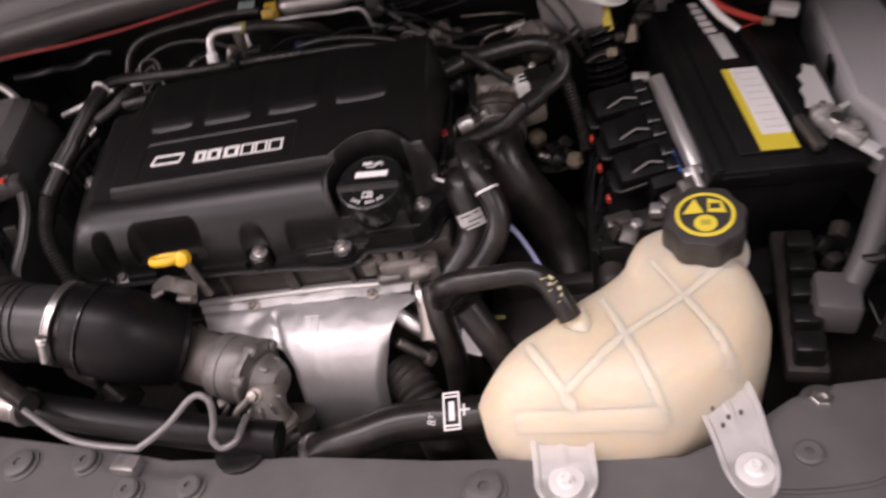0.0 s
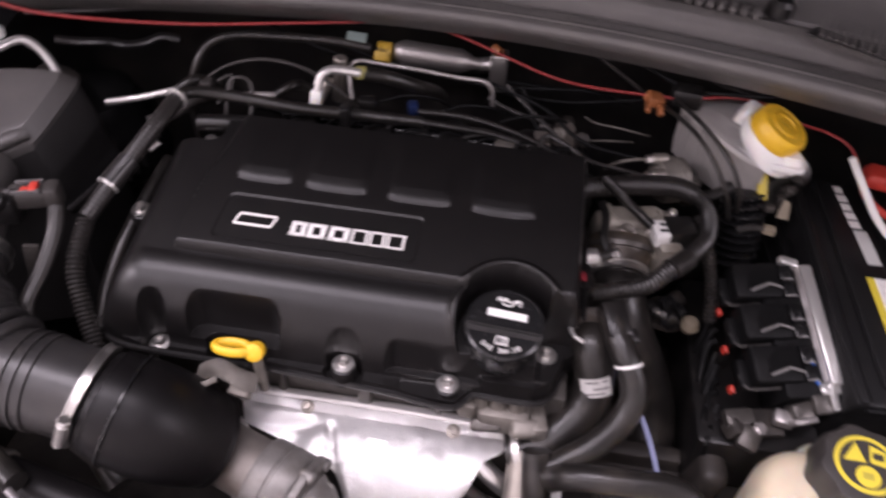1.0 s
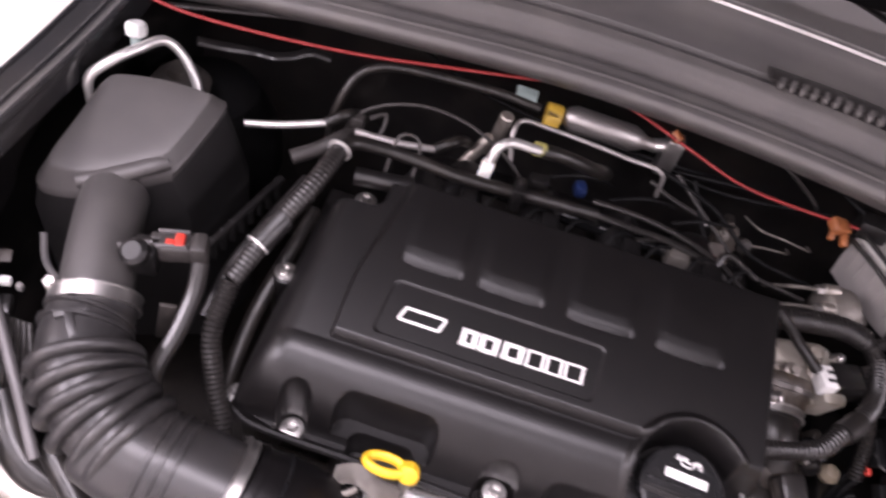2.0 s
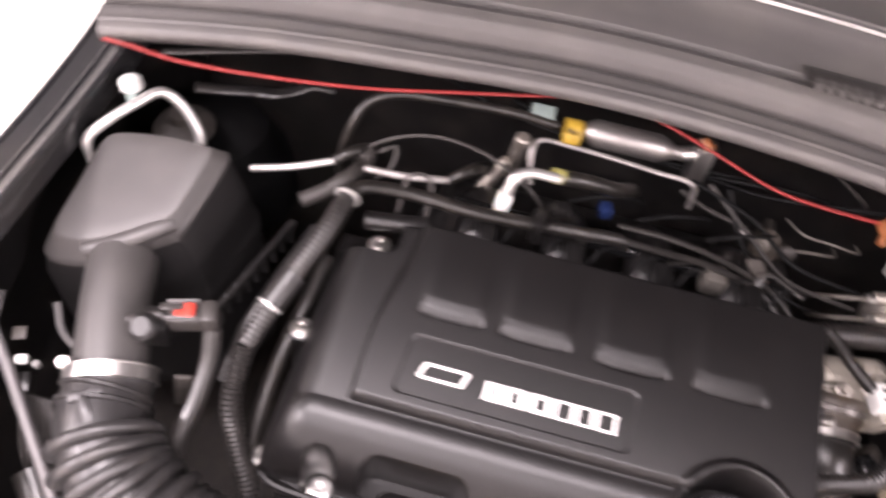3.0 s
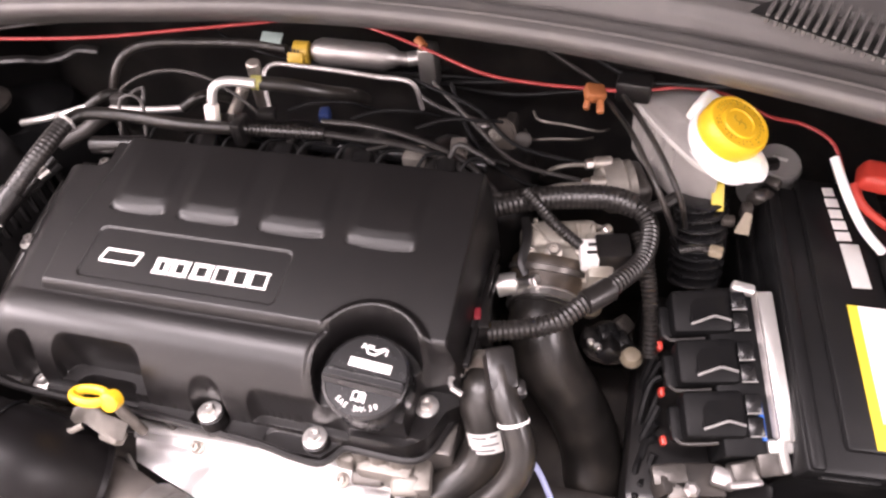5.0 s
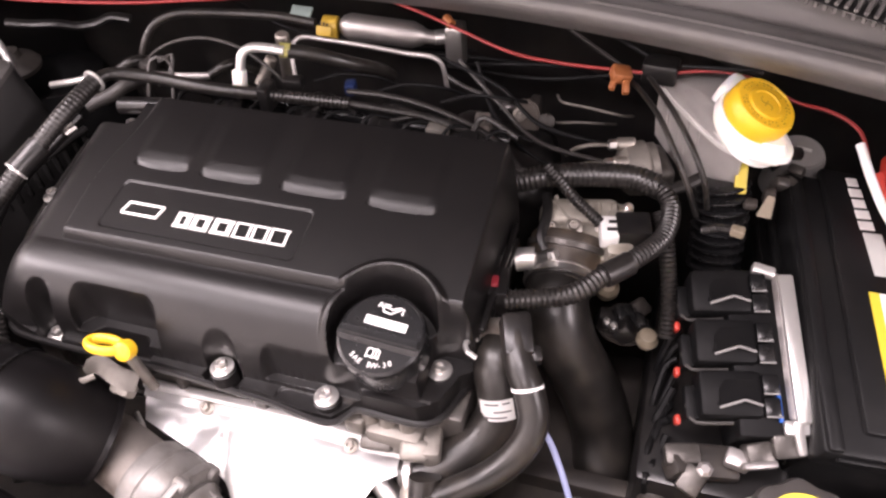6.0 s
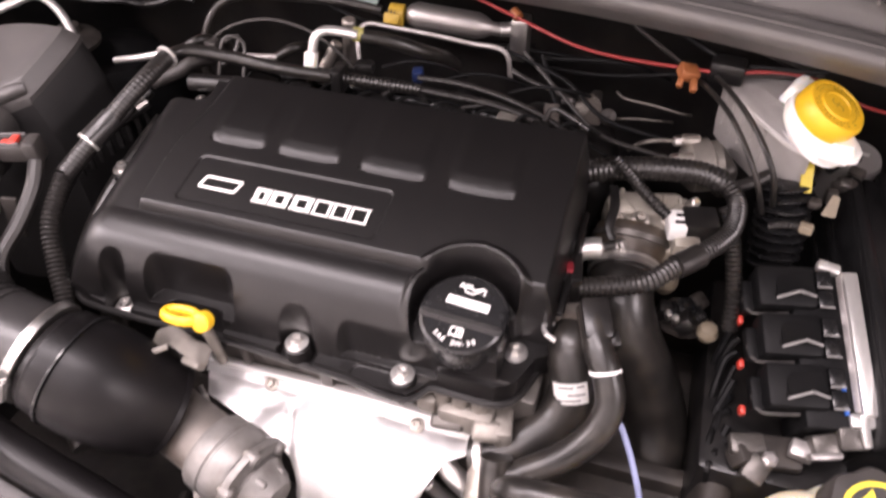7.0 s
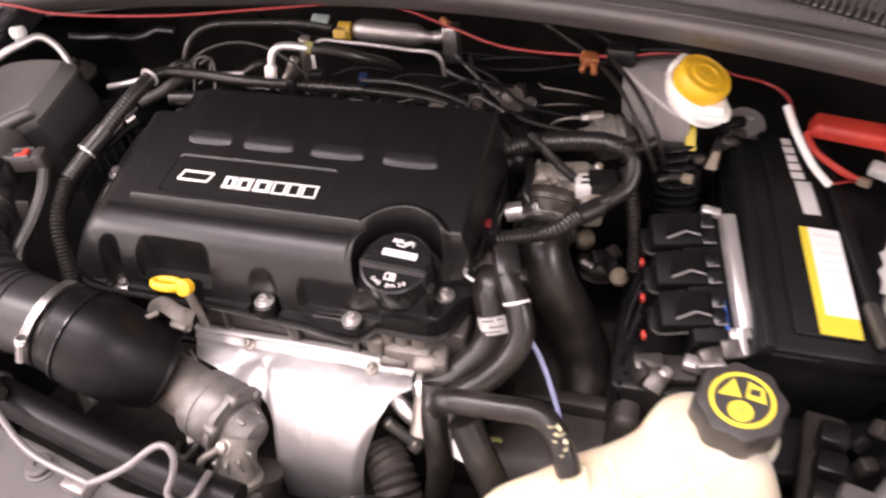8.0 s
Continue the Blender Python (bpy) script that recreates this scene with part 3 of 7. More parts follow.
def cover_height(x, y):
    """The height of the moulded valve cover over a point of the plan."""
    if y >= 0.035:
        z = plateau(y) - 0.0095
    else:
        t = (0.035 - y) / 0.052
        z = FLANGE + (plateau(0.035) - 0.0095 - FLANGE) * math.sqrt(max(0, 1 - t * t))
    if x < -0.185:
        t = min(1, (-0.185 - x) / 0.046)
        z = FLANGE + (z - FLANGE) * math.sqrt(max(0, 1 - t ** 2.4))
    if x > 0.214:
        t = min(1, (x - 0.214) / 0.010)
        z = FLANGE + (z - FLANGE) * math.sqrt(max(0, 1 - t * t))
    # raised top with a rounded front edge
    side, soft = -0.163 + 0.019 * step_up(0.08, 0.2, y), 0.0022 + 0.0045 * step_up(0.08, 0.19, y)
    lip = min(1, max(0, (y - 0.0375) / 0.005))
    top = step_up(side - soft, side + soft, x) * math.sqrt(1 - (1 - lip) ** 2) * step_up(0.219, 0.213, x)
    z += 0.0095 * top
    # four scoops: a sharp front lip, then a slope that climbs back to the top
    for n, (a, b) in enumerate(PADS):
        across = step_up(a - 0.0005, a + 0.003, x) * step_up(b + 0.001, b - 0.005, x)
        mid = 2 * (x - a) / (b - a) - 1
        y0 = 0.1158 - 0.0012 * n + 0.003 * mid ** 4
        if across and y0 - 0.002 < y < y0 + 0.0125:
            z -= 0.0042 * across * step_up(y0 - 0.0012, y0, y) * min(1, max(0, (y0 + 0.0105 - y) / 0.01)) ** 2.3
        crown = step_up(a - 0.003, a + 0.01, x) * step_up(b + 0.003, b - 0.01, x)
        if crown and y > 0.12:
            z += 0.0014 * crown * step_up(y0 + 0.006, y0 + 0.018, y) * step_up(0.2, 0.14, y)
    # sunk nameplate field
    d = rounded(x, y, -0.1285 + 0.1 * (y - 0.075), 0.0495, 0.0645 + 0.05 * (y - 0.075), 0.0985, 0.006)
    z -= 0.0013 * step_up(0.0008, -0.0008, d)
    d = math.hypot(x - CAP_X, y - CAP_Y)
    ridge = step_up(0.007, 0.0005, abs(d - 0.0485)) * step_up(-0.012, 0.012, y) * step_up(0.226, 0.215, x)
    z += 0.005 * ridge
    if d < 0.0475:
        z += (0.842 + 0.2 * (y - 0.012) - z) * step_up(0.0465, 0.0435, d)
    # low ledges below and beside the cap
    d = rounded(x, y, 0.122, -0.08, 0.28, -0.009, 0.012)
    z = min(z, z + (0.816 - z) * step_up(0.001, -0.0015, d))
    d = rounded(x, y, 0.188, -0.06, 0.28, 0.038, 0.012)
    z = min(z, z + (0.818 - z) * step_up(0.001, -0.0015, d))
    # pockets in the front face
    for x0, x1, y1, r, low in ((-0.0075, 0.029, -0.006, 0.0165, FLANGE - 0.008), (-0.14, -0.05, 0.004, 0.014, FLANGE + 0.012), (-0.122, -0.064, -0.007, 0.01, 0.78), (0.049, 0.14, -0.0075, 0.011, FLANGE + 0.004), (0.064, 0.14, -0.017, 0.008, FLANGE - 0.002)):
        d = rounded(x, y, x0, -0.08, x1, y1, r)
        z = min(z, z + (low - z) * step_up(0.0008, -0.0016, d))
    d = rounded(x, y, -0.26, 0.17, -0.164, 0.25, 0.012)
    z = min(z, z + (0.884 - z) * step_up(0.004, -0.005, d))
    d = rounded(x, y, -0.188, -0.06, -0.161, 0.001, 0.0125)
    z = min(z, z + (FLANGE - 0.012 - z) * step_up(0.0008, -0.0012, d))
    return z


def valve_cover():
    t = thing("engine_cover", (0, 0.08, 0.79), "satin black plastic engine cover with a raised nameplate and four pads", "engine cover")
    nx, ny, low_rows = 440, 280, 90
    x0, x1, y0, y1 = -0.232, 0.225, -0.036, 0.206
    b = bmesh.new()
    rows = []
    for i in range(nx + 1):
        x = x0 + (x1 - x0) * i / nx
        front = along(FRONT, x)
        rows.append([])
        for j in range(ny + 1):
            y = front + (0.03 - front) * j / low_rows if j < low_rows else 0.03 + (y1 - 0.03) * (j - low_rows) / (ny - low_rows)
            z = cover_height(x, y)
            if y > 0.194:
                z -= 0.05 * ((y - 0.194) / 0.012) ** 2
            rows[-1].append(b.verts.new((x, y, z)))
    for i in range(nx):
        for j in range(ny):
            b.faces.new((rows[i][j], rows[i + 1][j], rows[i + 1][j + 1], rows[i][j + 1]))
    rim = [e for e in b.edges if e.is_boundary]
    low = bmesh.ops.extrude_edge_only(b, edges=rim)
    for v in low["geom"]:
        if isinstance(v, bmesh.types.BMVert):
            v.co.z = 0.792
    part("moulding", b, COVER, t, smooth=30)
    slope = math.degrees(math.atan(0.26))

    def on_top(x, y, lift=0.0014):
        return pose(x, y, plateau(y) + lift, slope, 0, 0)

    # maker's mark and model name as plain blocks
    lozenge = [(x + 0.35 * y, y) for x, y in ((-0.018, -0.0058), (0.018, -0.0058), (0.018, 0.0058), (-0.018, 0.0058))]
    outline = bmesh.new()
    for a, c in zip(lozenge, lozenge[1:] + lozenge[:1]):
        tube([(*a, 0), ((a[0] + c[0]) / 2, (a[1] + c[1]) / 2, 0), (*c, 0)], 0.0013, 6, 0.004, bm=outline)
    outline.transform(on_top(-0.0935, 0.0715, 0.0))
    part("emblem", outline, PRINT, t, "white outlined lozenge emblem")
    for k, (x, w) in enumerate(((-0.0505, 0.0072), (-0.0327, 0.0084), (-0.0112, 0.0092), (0.0085, 0.0078), (0.0255, 0.0072), (0.0432, 0.0084))):
        h = 0.0078
        lw = 0.0046 if k < 3 else 0.0021
        g = bmesh.new()
        for c, size in (((-w + lw / 2, 0), (lw, 2 * h)), ((w - lw / 2, 0), (lw, 2 * h)), ((0, h - lw * 0.35), (2 * w, lw * 0.7)), ((0, lw * 0.35 - h), (2 * w, lw * 0.7))):
            box((c[0] + 0.12 * c[1], c[1], 0), (size[0], size[1], 0.0012), 0, bm=g)
        g.transform(on_top(x, 0.0685, -0.0002))
        part("plate_block", g, PRINT, t, "white raised block of the nameplate", 0)
    bolts = ((-0.23, -0.001, 0.80), (-0.1745, -0.012, 0.7915), (0.011, -0.018, 0.811), (0.11, -0.021, 0.808), (0.197, 0.021, 0.818), (-0.227, 0.097, 0.862), (-0.183, 0.187, 0.889))
    for x, y, z in bolts:
        b = lathe([(0.0125, 0), (0.0115, z - 0.792), (0.0085, z - 0.79)], (x, y, 0.79), (x, y, 1), 20)
        part("boss", b, COVER, t)
        hex_bolt(t, (x, y, z), 0.0058, washer=1.8, h=0.0085)
    b = tube([(-0.236, 0.0, 0.794)] + [(x, y - 0.001, 0.794) for x, y in FRONT[1:-1]] + [(0.224, 0.045, 0.794), (0.23, 0.12, 0.794)], 0.004, 8, 0.006, flat=0.8)
    part("flange_lip", b, COVER, t)
    for z in (0.83, 0.85):
        part("side_rib", box((0.2265, 0.11, z), (0.006, 0.13, 0.006), 0.002), COVER, t)
    return t


valve_cover()


def strokes(lines, r, m, bm=None):
    """Thin raised lines on a plane."""
    b = bmesh.new() if bm is None else bm
    for line in lines:
        for p, q in zip(line, line[1:]):
            dx, dy = q[0] - p[0], q[1] - p[1]
            n = math.hypot(dx, dy)
            box(((p[0] + q[0]) / 2, (p[1] + q[1]) / 2, 0), (n + r, r, 0.0008), 0, (0, 0, math.degrees(math.atan2(dy, dx))), b)
    b.transform(m)
    return b


def filler_cap():
    up = Vector((0, -0.24, 0.97)).normalized()
    c = Vector((CAP_X - 0.001, CAP_Y - 0.002, 0.868))
    t = thing("oil_filler_cap", c - up * 0.04, "round black oil filler cap with white symbols and a grip bar", "oil cap")
    part("cap", lathe([(0.030, -0.045), (0.034, -0.04), (0.0362, -0.03), (0.0365, -0.006), (0.0358, -0.002), (0.0335, -0.0005), (0.033, -0.0016), (0, -0.0016)], c, c + up, 64), GLOSS, t)
    m = Matrix.Translation(c) @ Matrix.Rotation(radians(13.9), 4, "X") @ Matrix.Rotation(radians(-3), 4, "Z")
    b = loft([[Vector((x, y, z)) for x, y in ((-0.0345, y0), (0.0345, y0), (0.0335, y1), (-0.0335, y1))] for y0, y1, z in ((-0.0075, -0.0005, 0.0036), (-0.0125, 0.0025, -0.002))], 0.0012)
    b.transform(m)
    part("grip", b, GLOSS, t)
    b = box((0.001, 0.0092, -0.0012), (0.036, 0.0075, 0.0012), 0.0004, (0, 0, -1))
    b.transform(m)
    part("word_bar", b, PRINT, t, "white printed brand bar", 0)
    can = [[(-0.0085, 0.002), (-0.0055, 0.002), (-0.0035, -0.0025), (0.003, -0.0032), (0.0105, 0.0028), (0.0125, 0.0025)], [(-0.0055, 0.002), (-0.0005, 0.0016), (0.003, 0.0006), (0.0095, 0.0036)],
           [(-0.0022, 0.0015), (-0.0022, 0.0036)], [(-0.0042, 0.0038), (0.0002, 0.0036)], [(0.0122, 0.0006), (0.0122, -0.0016)], [(-0.0092, 0.0012), (-0.0072, 0.0042)], [(-0.0085, 0.004), (-0.006, 0.0012)]]
    part("oil_can_symbol", strokes(can, 0.0012, m @ pose(-0.001, 0.0215, -0.0014, 0, 0, 0)), PRINT, t, "white oil can symbol", 0)
    book = [[(-0.0052, -0.0035), (-0.005, 0.003), (-0.003, 0.0042), (0, 0.0035), (0.003, 0.0042), (0.005, 0.003), (0.0052, -0.0035), (0.003, -0.0025), (0, -0.0035), (-0.003, -0.0025), (-0.0052, -0.0035)], [(0, 0.0035), (0, -0.0035)], [(0.0026, 0.0024), (0.0026, -0.0012)]]
    part("book_symbol", strokes(book, 0.001, m @ pose(0, -0.0175, -0.0014)), PRINT, t, "white open book symbol", 0)
    for k, ch in enumerate("SAE 5W-30"):
        a = radians(-90 - 36 + 9 * k)
        if ch != " ":
            letters(t, ch, 0.0062, m @ pose(0.0272 * math.cos(a), 0.0272 * math.sin(a), -0.0014, 0, 0, math.degrees(a) + 90), PRINT, depth=0.0003, label="white printed letter of the oil grade")
    return t


filler_cap()


def dipstick():
    t = thing("dipstick", (-0.09, -0.035, 0.72), "yellow plastic dipstick handle on a thin tube", "dipstick")
    pts = [(-0.085 + 0.0165 * math.cos(a), -0.037 + 0.008 * math.sin(a), 0.837 - 0.003 * math.sin(a)) for a in (k * math.pi / 8 for k in range(17))]
    part("ring_handle", tube(pts, 0.0037, 10, 0.003, flat=1.3), YELLOW, t)
    part("knob", lathe([(0.005, -0.007), (0.0085, -0.005), (0.0092, 0.0), (0.0085, 0.005), (0.005, 0.007)], (-0.0645, -0.037, 0.836), (-0.0645, -0.2, 0.936), 20), YELLOW, t)
    part("stem", cyl((-0.064, -0.037, 0.83), (-0.066, -0.03, 0.77), 0.005, 12), DULL, t)
    b = grid(10, 4, lambda u, v: Vector((-0.125 + 0.06 * u, -0.05 + 0.016 * v + 0.004 * math.sin(6 * u), 0.79 + 0.012 * math.sin(3 * u) + 0.008 * v)), thick=0.0018)
    tube([(-0.122, -0.046, 0.79), (-0.125, -0.055, 0.797), (-0.112, -0.058, 0.802), (-0.102, -0.05, 0.803)], 0.003, 8, bm=b)
    box((-0.082, -0.046, 0.785), (0.022, 0.014, 0.014), 0.004, (25, 0, -8), b)
    part("bracket", b, DULL, t, "grey cast bracket")
    return t


dipstick()


def cylinder_head():
    t = thing("cylinder_head", (0, 0.08, 0.5), "grey cast aluminium cylinder head under the cover", "cylinder head")
    b = box((-0.003, 0.095, 0.74), (0.45, 0.2, 0.098), 0.004)
    part("casting", b, OILY, t)
    for k in range(6):
        x, w = -0.19 + 0.07 * k + 0.012 * math.sin(5 * k), 0.008 + 0.006 * (k % 2)
        part("cast_rib", box((x, -0.007, 0.763 - 0.004 * (k % 3)), (w, 0.012, 0.045), 0.003), OILY, t)
    b = box((0.165, -0.012, 0.762), (0.05, 0.03, 0.03), 0.005)
    box((0.198, -0.016, 0.757), (0.016, 0.034, 0.034), 0.004, (0, 0, 12), b)
    box((0.13, -0.012, 0.772), (0.018, 0.025, 0.02), 0.004, bm=b)
    part("lug", b, DULL, t)
    part("outlet_block", box((0.186, -0.026, 0.762), (0.026, 0.018, 0.024), 0.005, (25, 0, 10), seg=3), DULL, t)
    part("outlet_block", box((0.15, -0.024, 0.757), (0.03, 0.014, 0.014), 0.004, (30, 0, 6), seg=3), OILY, t)
    for x in (0.142, 0.158, 0.176):
        part("stud_boss", cyl((x, -0.014, 0.765), (x, -0.012, 0.792), 0.0075, 16), DULL, t)
    part("block", box((-0.0, 0.1, 0.6), (0.44, 0.22, 0.2), 0.01), DARK, t)
    for z in (0.705, 0.73):
        part("gasket_line", box((-0.003, -0.0065, z), (0.44, 0.004, 0.005), 0.001), DARK, t)
    return t


cylinder_head()


def heat_shield():
    t = thing("heat_shield", (0.06, -0.07, 0.6), "crumpled bright metal heat shield over the exhaust manifold", "heat shield")
    line = smooth_path([(0, -0.02, 0.729), (0, -0.045, 0.7245), (0, -0.07, 0.7145), (0, -0.09, 0.6975), (0, -0.102, 0.67), (0, -0.107, 0.64), (0, -0.108, 0.58)], 0.002)
    left = ((0.0, -0.098), (0.02, -0.09), (0.03, -0.055), (0.038, -0.028), (0.047, -0.004), (0.06, 0.011), (0.085, 0.02), (0.115, 0.02), (0.17, 0.015))
    right = ((0.0, 0.18), (0.015, 0.168), (0.026, 0.152), (0.05, 0.1425), (0.08, 0.134), (0.11, 0.126), (0.17, 0.118))
    run = 0.002 * (len(line) - 1)

    def sheet(u, v):
        s = u * run
        k = min(u * (len(line) - 1), len(line) - 1.001)
        p = line[int(k)].lerp(line[int(k) + 1], k - int(k))
        a, b = along(left, s), along(right, s)
        x = a + (b - a) * v
        edge = min(v * (b - a), (1 - v) * (b - a))
        curl = 0.012 * (1 - min(1, edge / 0.012)) ** 2 * step_up(0.045, 0.08, s)
        q = Vector((x * 20, s * 16, 0.3))
        dents = noise.noise(q * 0.7) * 0.002 + noise.noise(q * 2.1) * 0.0005 - 0.0009 * abs(noise.noise(q * 2.6 + Vector((3.3, 1.7, 5.0))))
        fold = -0.0011 * abs(noise.noise(Vector((x * 24 + s * 14, s * 5, 7.1)))) * step_up(0.075, 0.02, s)
        wing = -0.006 * step_up(0.0, -0.03, x + s * 0.3) * step_up(0.004, 0.02, s)
        crease = -0.004 * math.exp(-((x + 0.008 - 0.35 * s) / 0.004) ** 2) * step_up(0.004, 0.02, s) * step_up(0.09, 0.05, s)
        return Vector((x, p.y + curl * 0.8 - (dents + fold) * 0.5, p.z - curl * 0.5 + dents + fold + wing + crease))

    part("sheet", grid(80, 110, sheet, thick=0.001), FOIL, t)

    def flange(u, v):
        x = -0.1 + 0.275 * u
        w = 0.003 * math.sin(21 * u) + 0.002 * math.sin(47 * u + 1)
        return Vector((x, -0.021 + 0.011 * v, 0.7295 + 0.009 * v + w * (0.3 + 0.5 * v)))

    part("flange", grid(70, 5, flange, thick=0.0012), FOIL, t)
    b = tube([(-0.1, -0.011, 0.738), (-0.06, -0.012, 0.741), (0.0, -0.01, 0.74), (0.07, -0.011, 0.742), (0.12, -0.011, 0.74), (0.172, -0.012, 0.738)], 0.0055, 10, 0.01, flat=0.8)
    part("rolled_edge", b, FOIL, t)
    for x, y in ((-0.03, -0.018), (0.119, -0.02)):
        hex_bolt(t, (x, y, 0.731), 0.0046, (0, -0.4, 0.9), material=CAST)
    b = strokes([[(-0.009, -0.01), (0.009, -0.01), (0.009, 0.01), (-0.009, 0.01), (-0.009, -0.01)], [(-0.006, -0.007), (0.006, 0.007)], [(-0.006, 0.007), (0.006, -0.007)], [(0, -0.008), (0, 0.008)]], 0.0009, pose(0.046, -0.05, 0.7235, 18, 0, -4))
    part("stamp", b, FOIL, t, "stamped mark in the metal", 0)
    return t


heat_shield()


def turbo():
    t = thing("turbocharger", (0, -0.1, 0.5), "grey cast turbocharger beside the heat shield", "turbocharger")
    a, d = Vector((-0.112, -0.072, 0.723)), Vector((0.11, -0.034, -0.016)).normalized()
    part("inlet", lathe([(0.03, 0), (0.031, 0.003), (0.031, 0.05), (0.0325, 0.053), (0.0325, 0.056), (0.03, 0.058)], a, a + d, 36), RUSTY, t, "brown-grey cast inlet")
    part("compressor", lathe([(0.03, 0.055), (0.0355, 0.0565), (0.0375, 0.06), (0.038, 0.074), (0.0365, 0.0755), (0.0365, 0.0775), (0.0385, 0.079), (0.0385, 0.094), (0.036, 0.099), (0.03, 0.101)], a, a + d, 44), TURBO, t)
    part("back_plate", lathe([(0.03, 0.098), (0.0395, 0.101), (0.0405, 0.104), (0.0395, 0.108), (0.03, 0.109)], a, a + d, 70, lobes=9, lobe=0.015), TURBO, t)
    m, _ = frame_of(a + d * 0.104, a + d)
    for k in range(6):
        ang = k * math.pi / 3 + 0.35
        p = m @ Vector((0.035 * math.cos(ang), 0.035 * math.sin(ang), 0.0))
        part("lug", lathe([(0.0062, -0.003), (0.0068, -0.001), (0.0068, 0.007), (0.005, 0.009)], p, p + d, 14), TURBO, t)
        hex_bolt(t, p - d * 0.003, 0.0036, -d, material=DULL, h=0.0035)
    # bearing housing with webs, then the flanged turbine side
    part("bearing_housing", lathe([(0.03, 0.106), (0.031, 0.112), (0.027, 0.118), (0.025, 0.126), (0.019, 0.134), (0.008, 0.137)], a - Vector((0, 0, 0.008)), a + d - Vector((0, 0, 0.008)), 40), TURBO, t)
    for k in range(6):
        ang = k * math.pi / 3 + 0.1
        g = box((0, 0, 0), (0.007, 0.012, 0.026), 0.003)
        g.transform(Matrix.Translation((0, 0, -0.006)) @ m @ Matrix.Rotation(ang, 4, "Z") @ Matrix.Translation((0, 0.0205, 0.01)))
        part("web", g, TURBO, t)
    low = a + d * 0.115 + Vector((0.0, -0.022, -0.018))
    part("outlet_scroll", tube([low + Vector((0, 0.014, 0.012)), low, low + Vector((0.004, -0.016, -0.022)), low + Vector((0.004, -0.022, -0.05))], 0.023, 22, 0.004, r_end=0.02), DULL, t)
    for k in range(5):
        ang = radians(-140 + 32 * k)
        part("scroll_rib", box(low + Vector((0.0228 * math.cos(ang), 0.0228 * math.sin(ang), -0.002)), (0.004, 0.008, 0.036), 0.0015, (0, 0, -50 + 32 * k)), TURBO, t)
    for k, h in enumerate((0.0, 0.016)):
        part("scroll_flange", lathe([(0.021, 0), (0.0275, 0.0015), (0.0275, 0.008), (0.021, 0.0095)], low + Vector((0.003, -0.014 - h * 0.4, -0.018 - h)), low + Vector((0.005, -0.03, -0.07)), 48, lobes=4, lobe=0.07), (CAST, TURBO)[k], t)
    part("banjo_bolt", lathe([(0.009, 0), (0.009, 0.004), (0.006, 0.0045), (0.006, 0.011), (0.004, 0.012)], low + Vector((-0.002, -0.006, 0.02)), low + Vector((-0.004, -0.05, 0.07)), 12), CAST, t)
    part("banjo_line", tube([low + Vector((-0.004, -0.012, 0.026)), low + Vector((-0.024, -0.024, 0.012)), low + Vector((-0.032, -0.026, -0.02)), low + Vector((-0.03, -0.02, -0.05))], 0.0042, 10), DULL, t)
    part("volute", tube([(0.02, -0.125, 0.66), (0.012, -0.14, 0.62), (0.0, -0.13, 0.56), (0.0, -0.1, 0.5)], 0.022, 16, 0.01), DARK, t)
    part("oil_line", tube([(-0.085, -0.118, 0.665), (-0.078, -0.135, 0.672), (-0.062, -0.138, 0.674), (-0.052, -0.125, 0.684), (-0.05, -0.112, 0.69)], 0.0045, 10), RUBBER, t)
    part("oil_fitting", box((-0.062, -0.118, 0.68), (0.014, 0.012, 0.014), 0.003, (20, 0, 30)), DULL, t)
    part("vacuum_line", tube([(-0.035, -0.12, 0.66), (-0.022, -0.142, 0.655), (-0.008, -0.14, 0.66), (0.002, -0.12, 0.68)], 0.004, 8), RUBBER, t)
    part("outlet_pipe", tube([(0.142, -0.026, 0.708), (0.15, -0.034, 0.702), (0.166, -0.042, 0.692), (0.188, -0.043, 0.674), (0.2, -0.036, 0.676), (0.206, -0.024, 0.69)], 0.0105, 16, 0.004), ALU, t, "bright bent outlet pipe")
    part("outlet_pipe", cyl((0.1335, -0.041, 0.668), (0.166, -0.042, 0.632), 0.0072, 16), ALU, t)
    part("nut", lathe([(0.0105, 0), (0.011, 0.001), (0.011, 0.009), (0.0105, 0.01)], (0.161, -0.042, 0.6375), (0.166, -0.042, 0.632), 6), CAST, t)
    part("exhaust_bellows", tube([(0.128, -0.06, 0.632), (0.15, -0.082, 0.63), (0.163, -0.102, 0.612), (0.168, -0.11, 0.575), (0.168, -0.112, 0.52)], 0.0265, 26, 0.0022, rib=0.0038, pitch=0.0082), DARK, t, "dark ribbed exhaust bellows")
    return t


turbo()


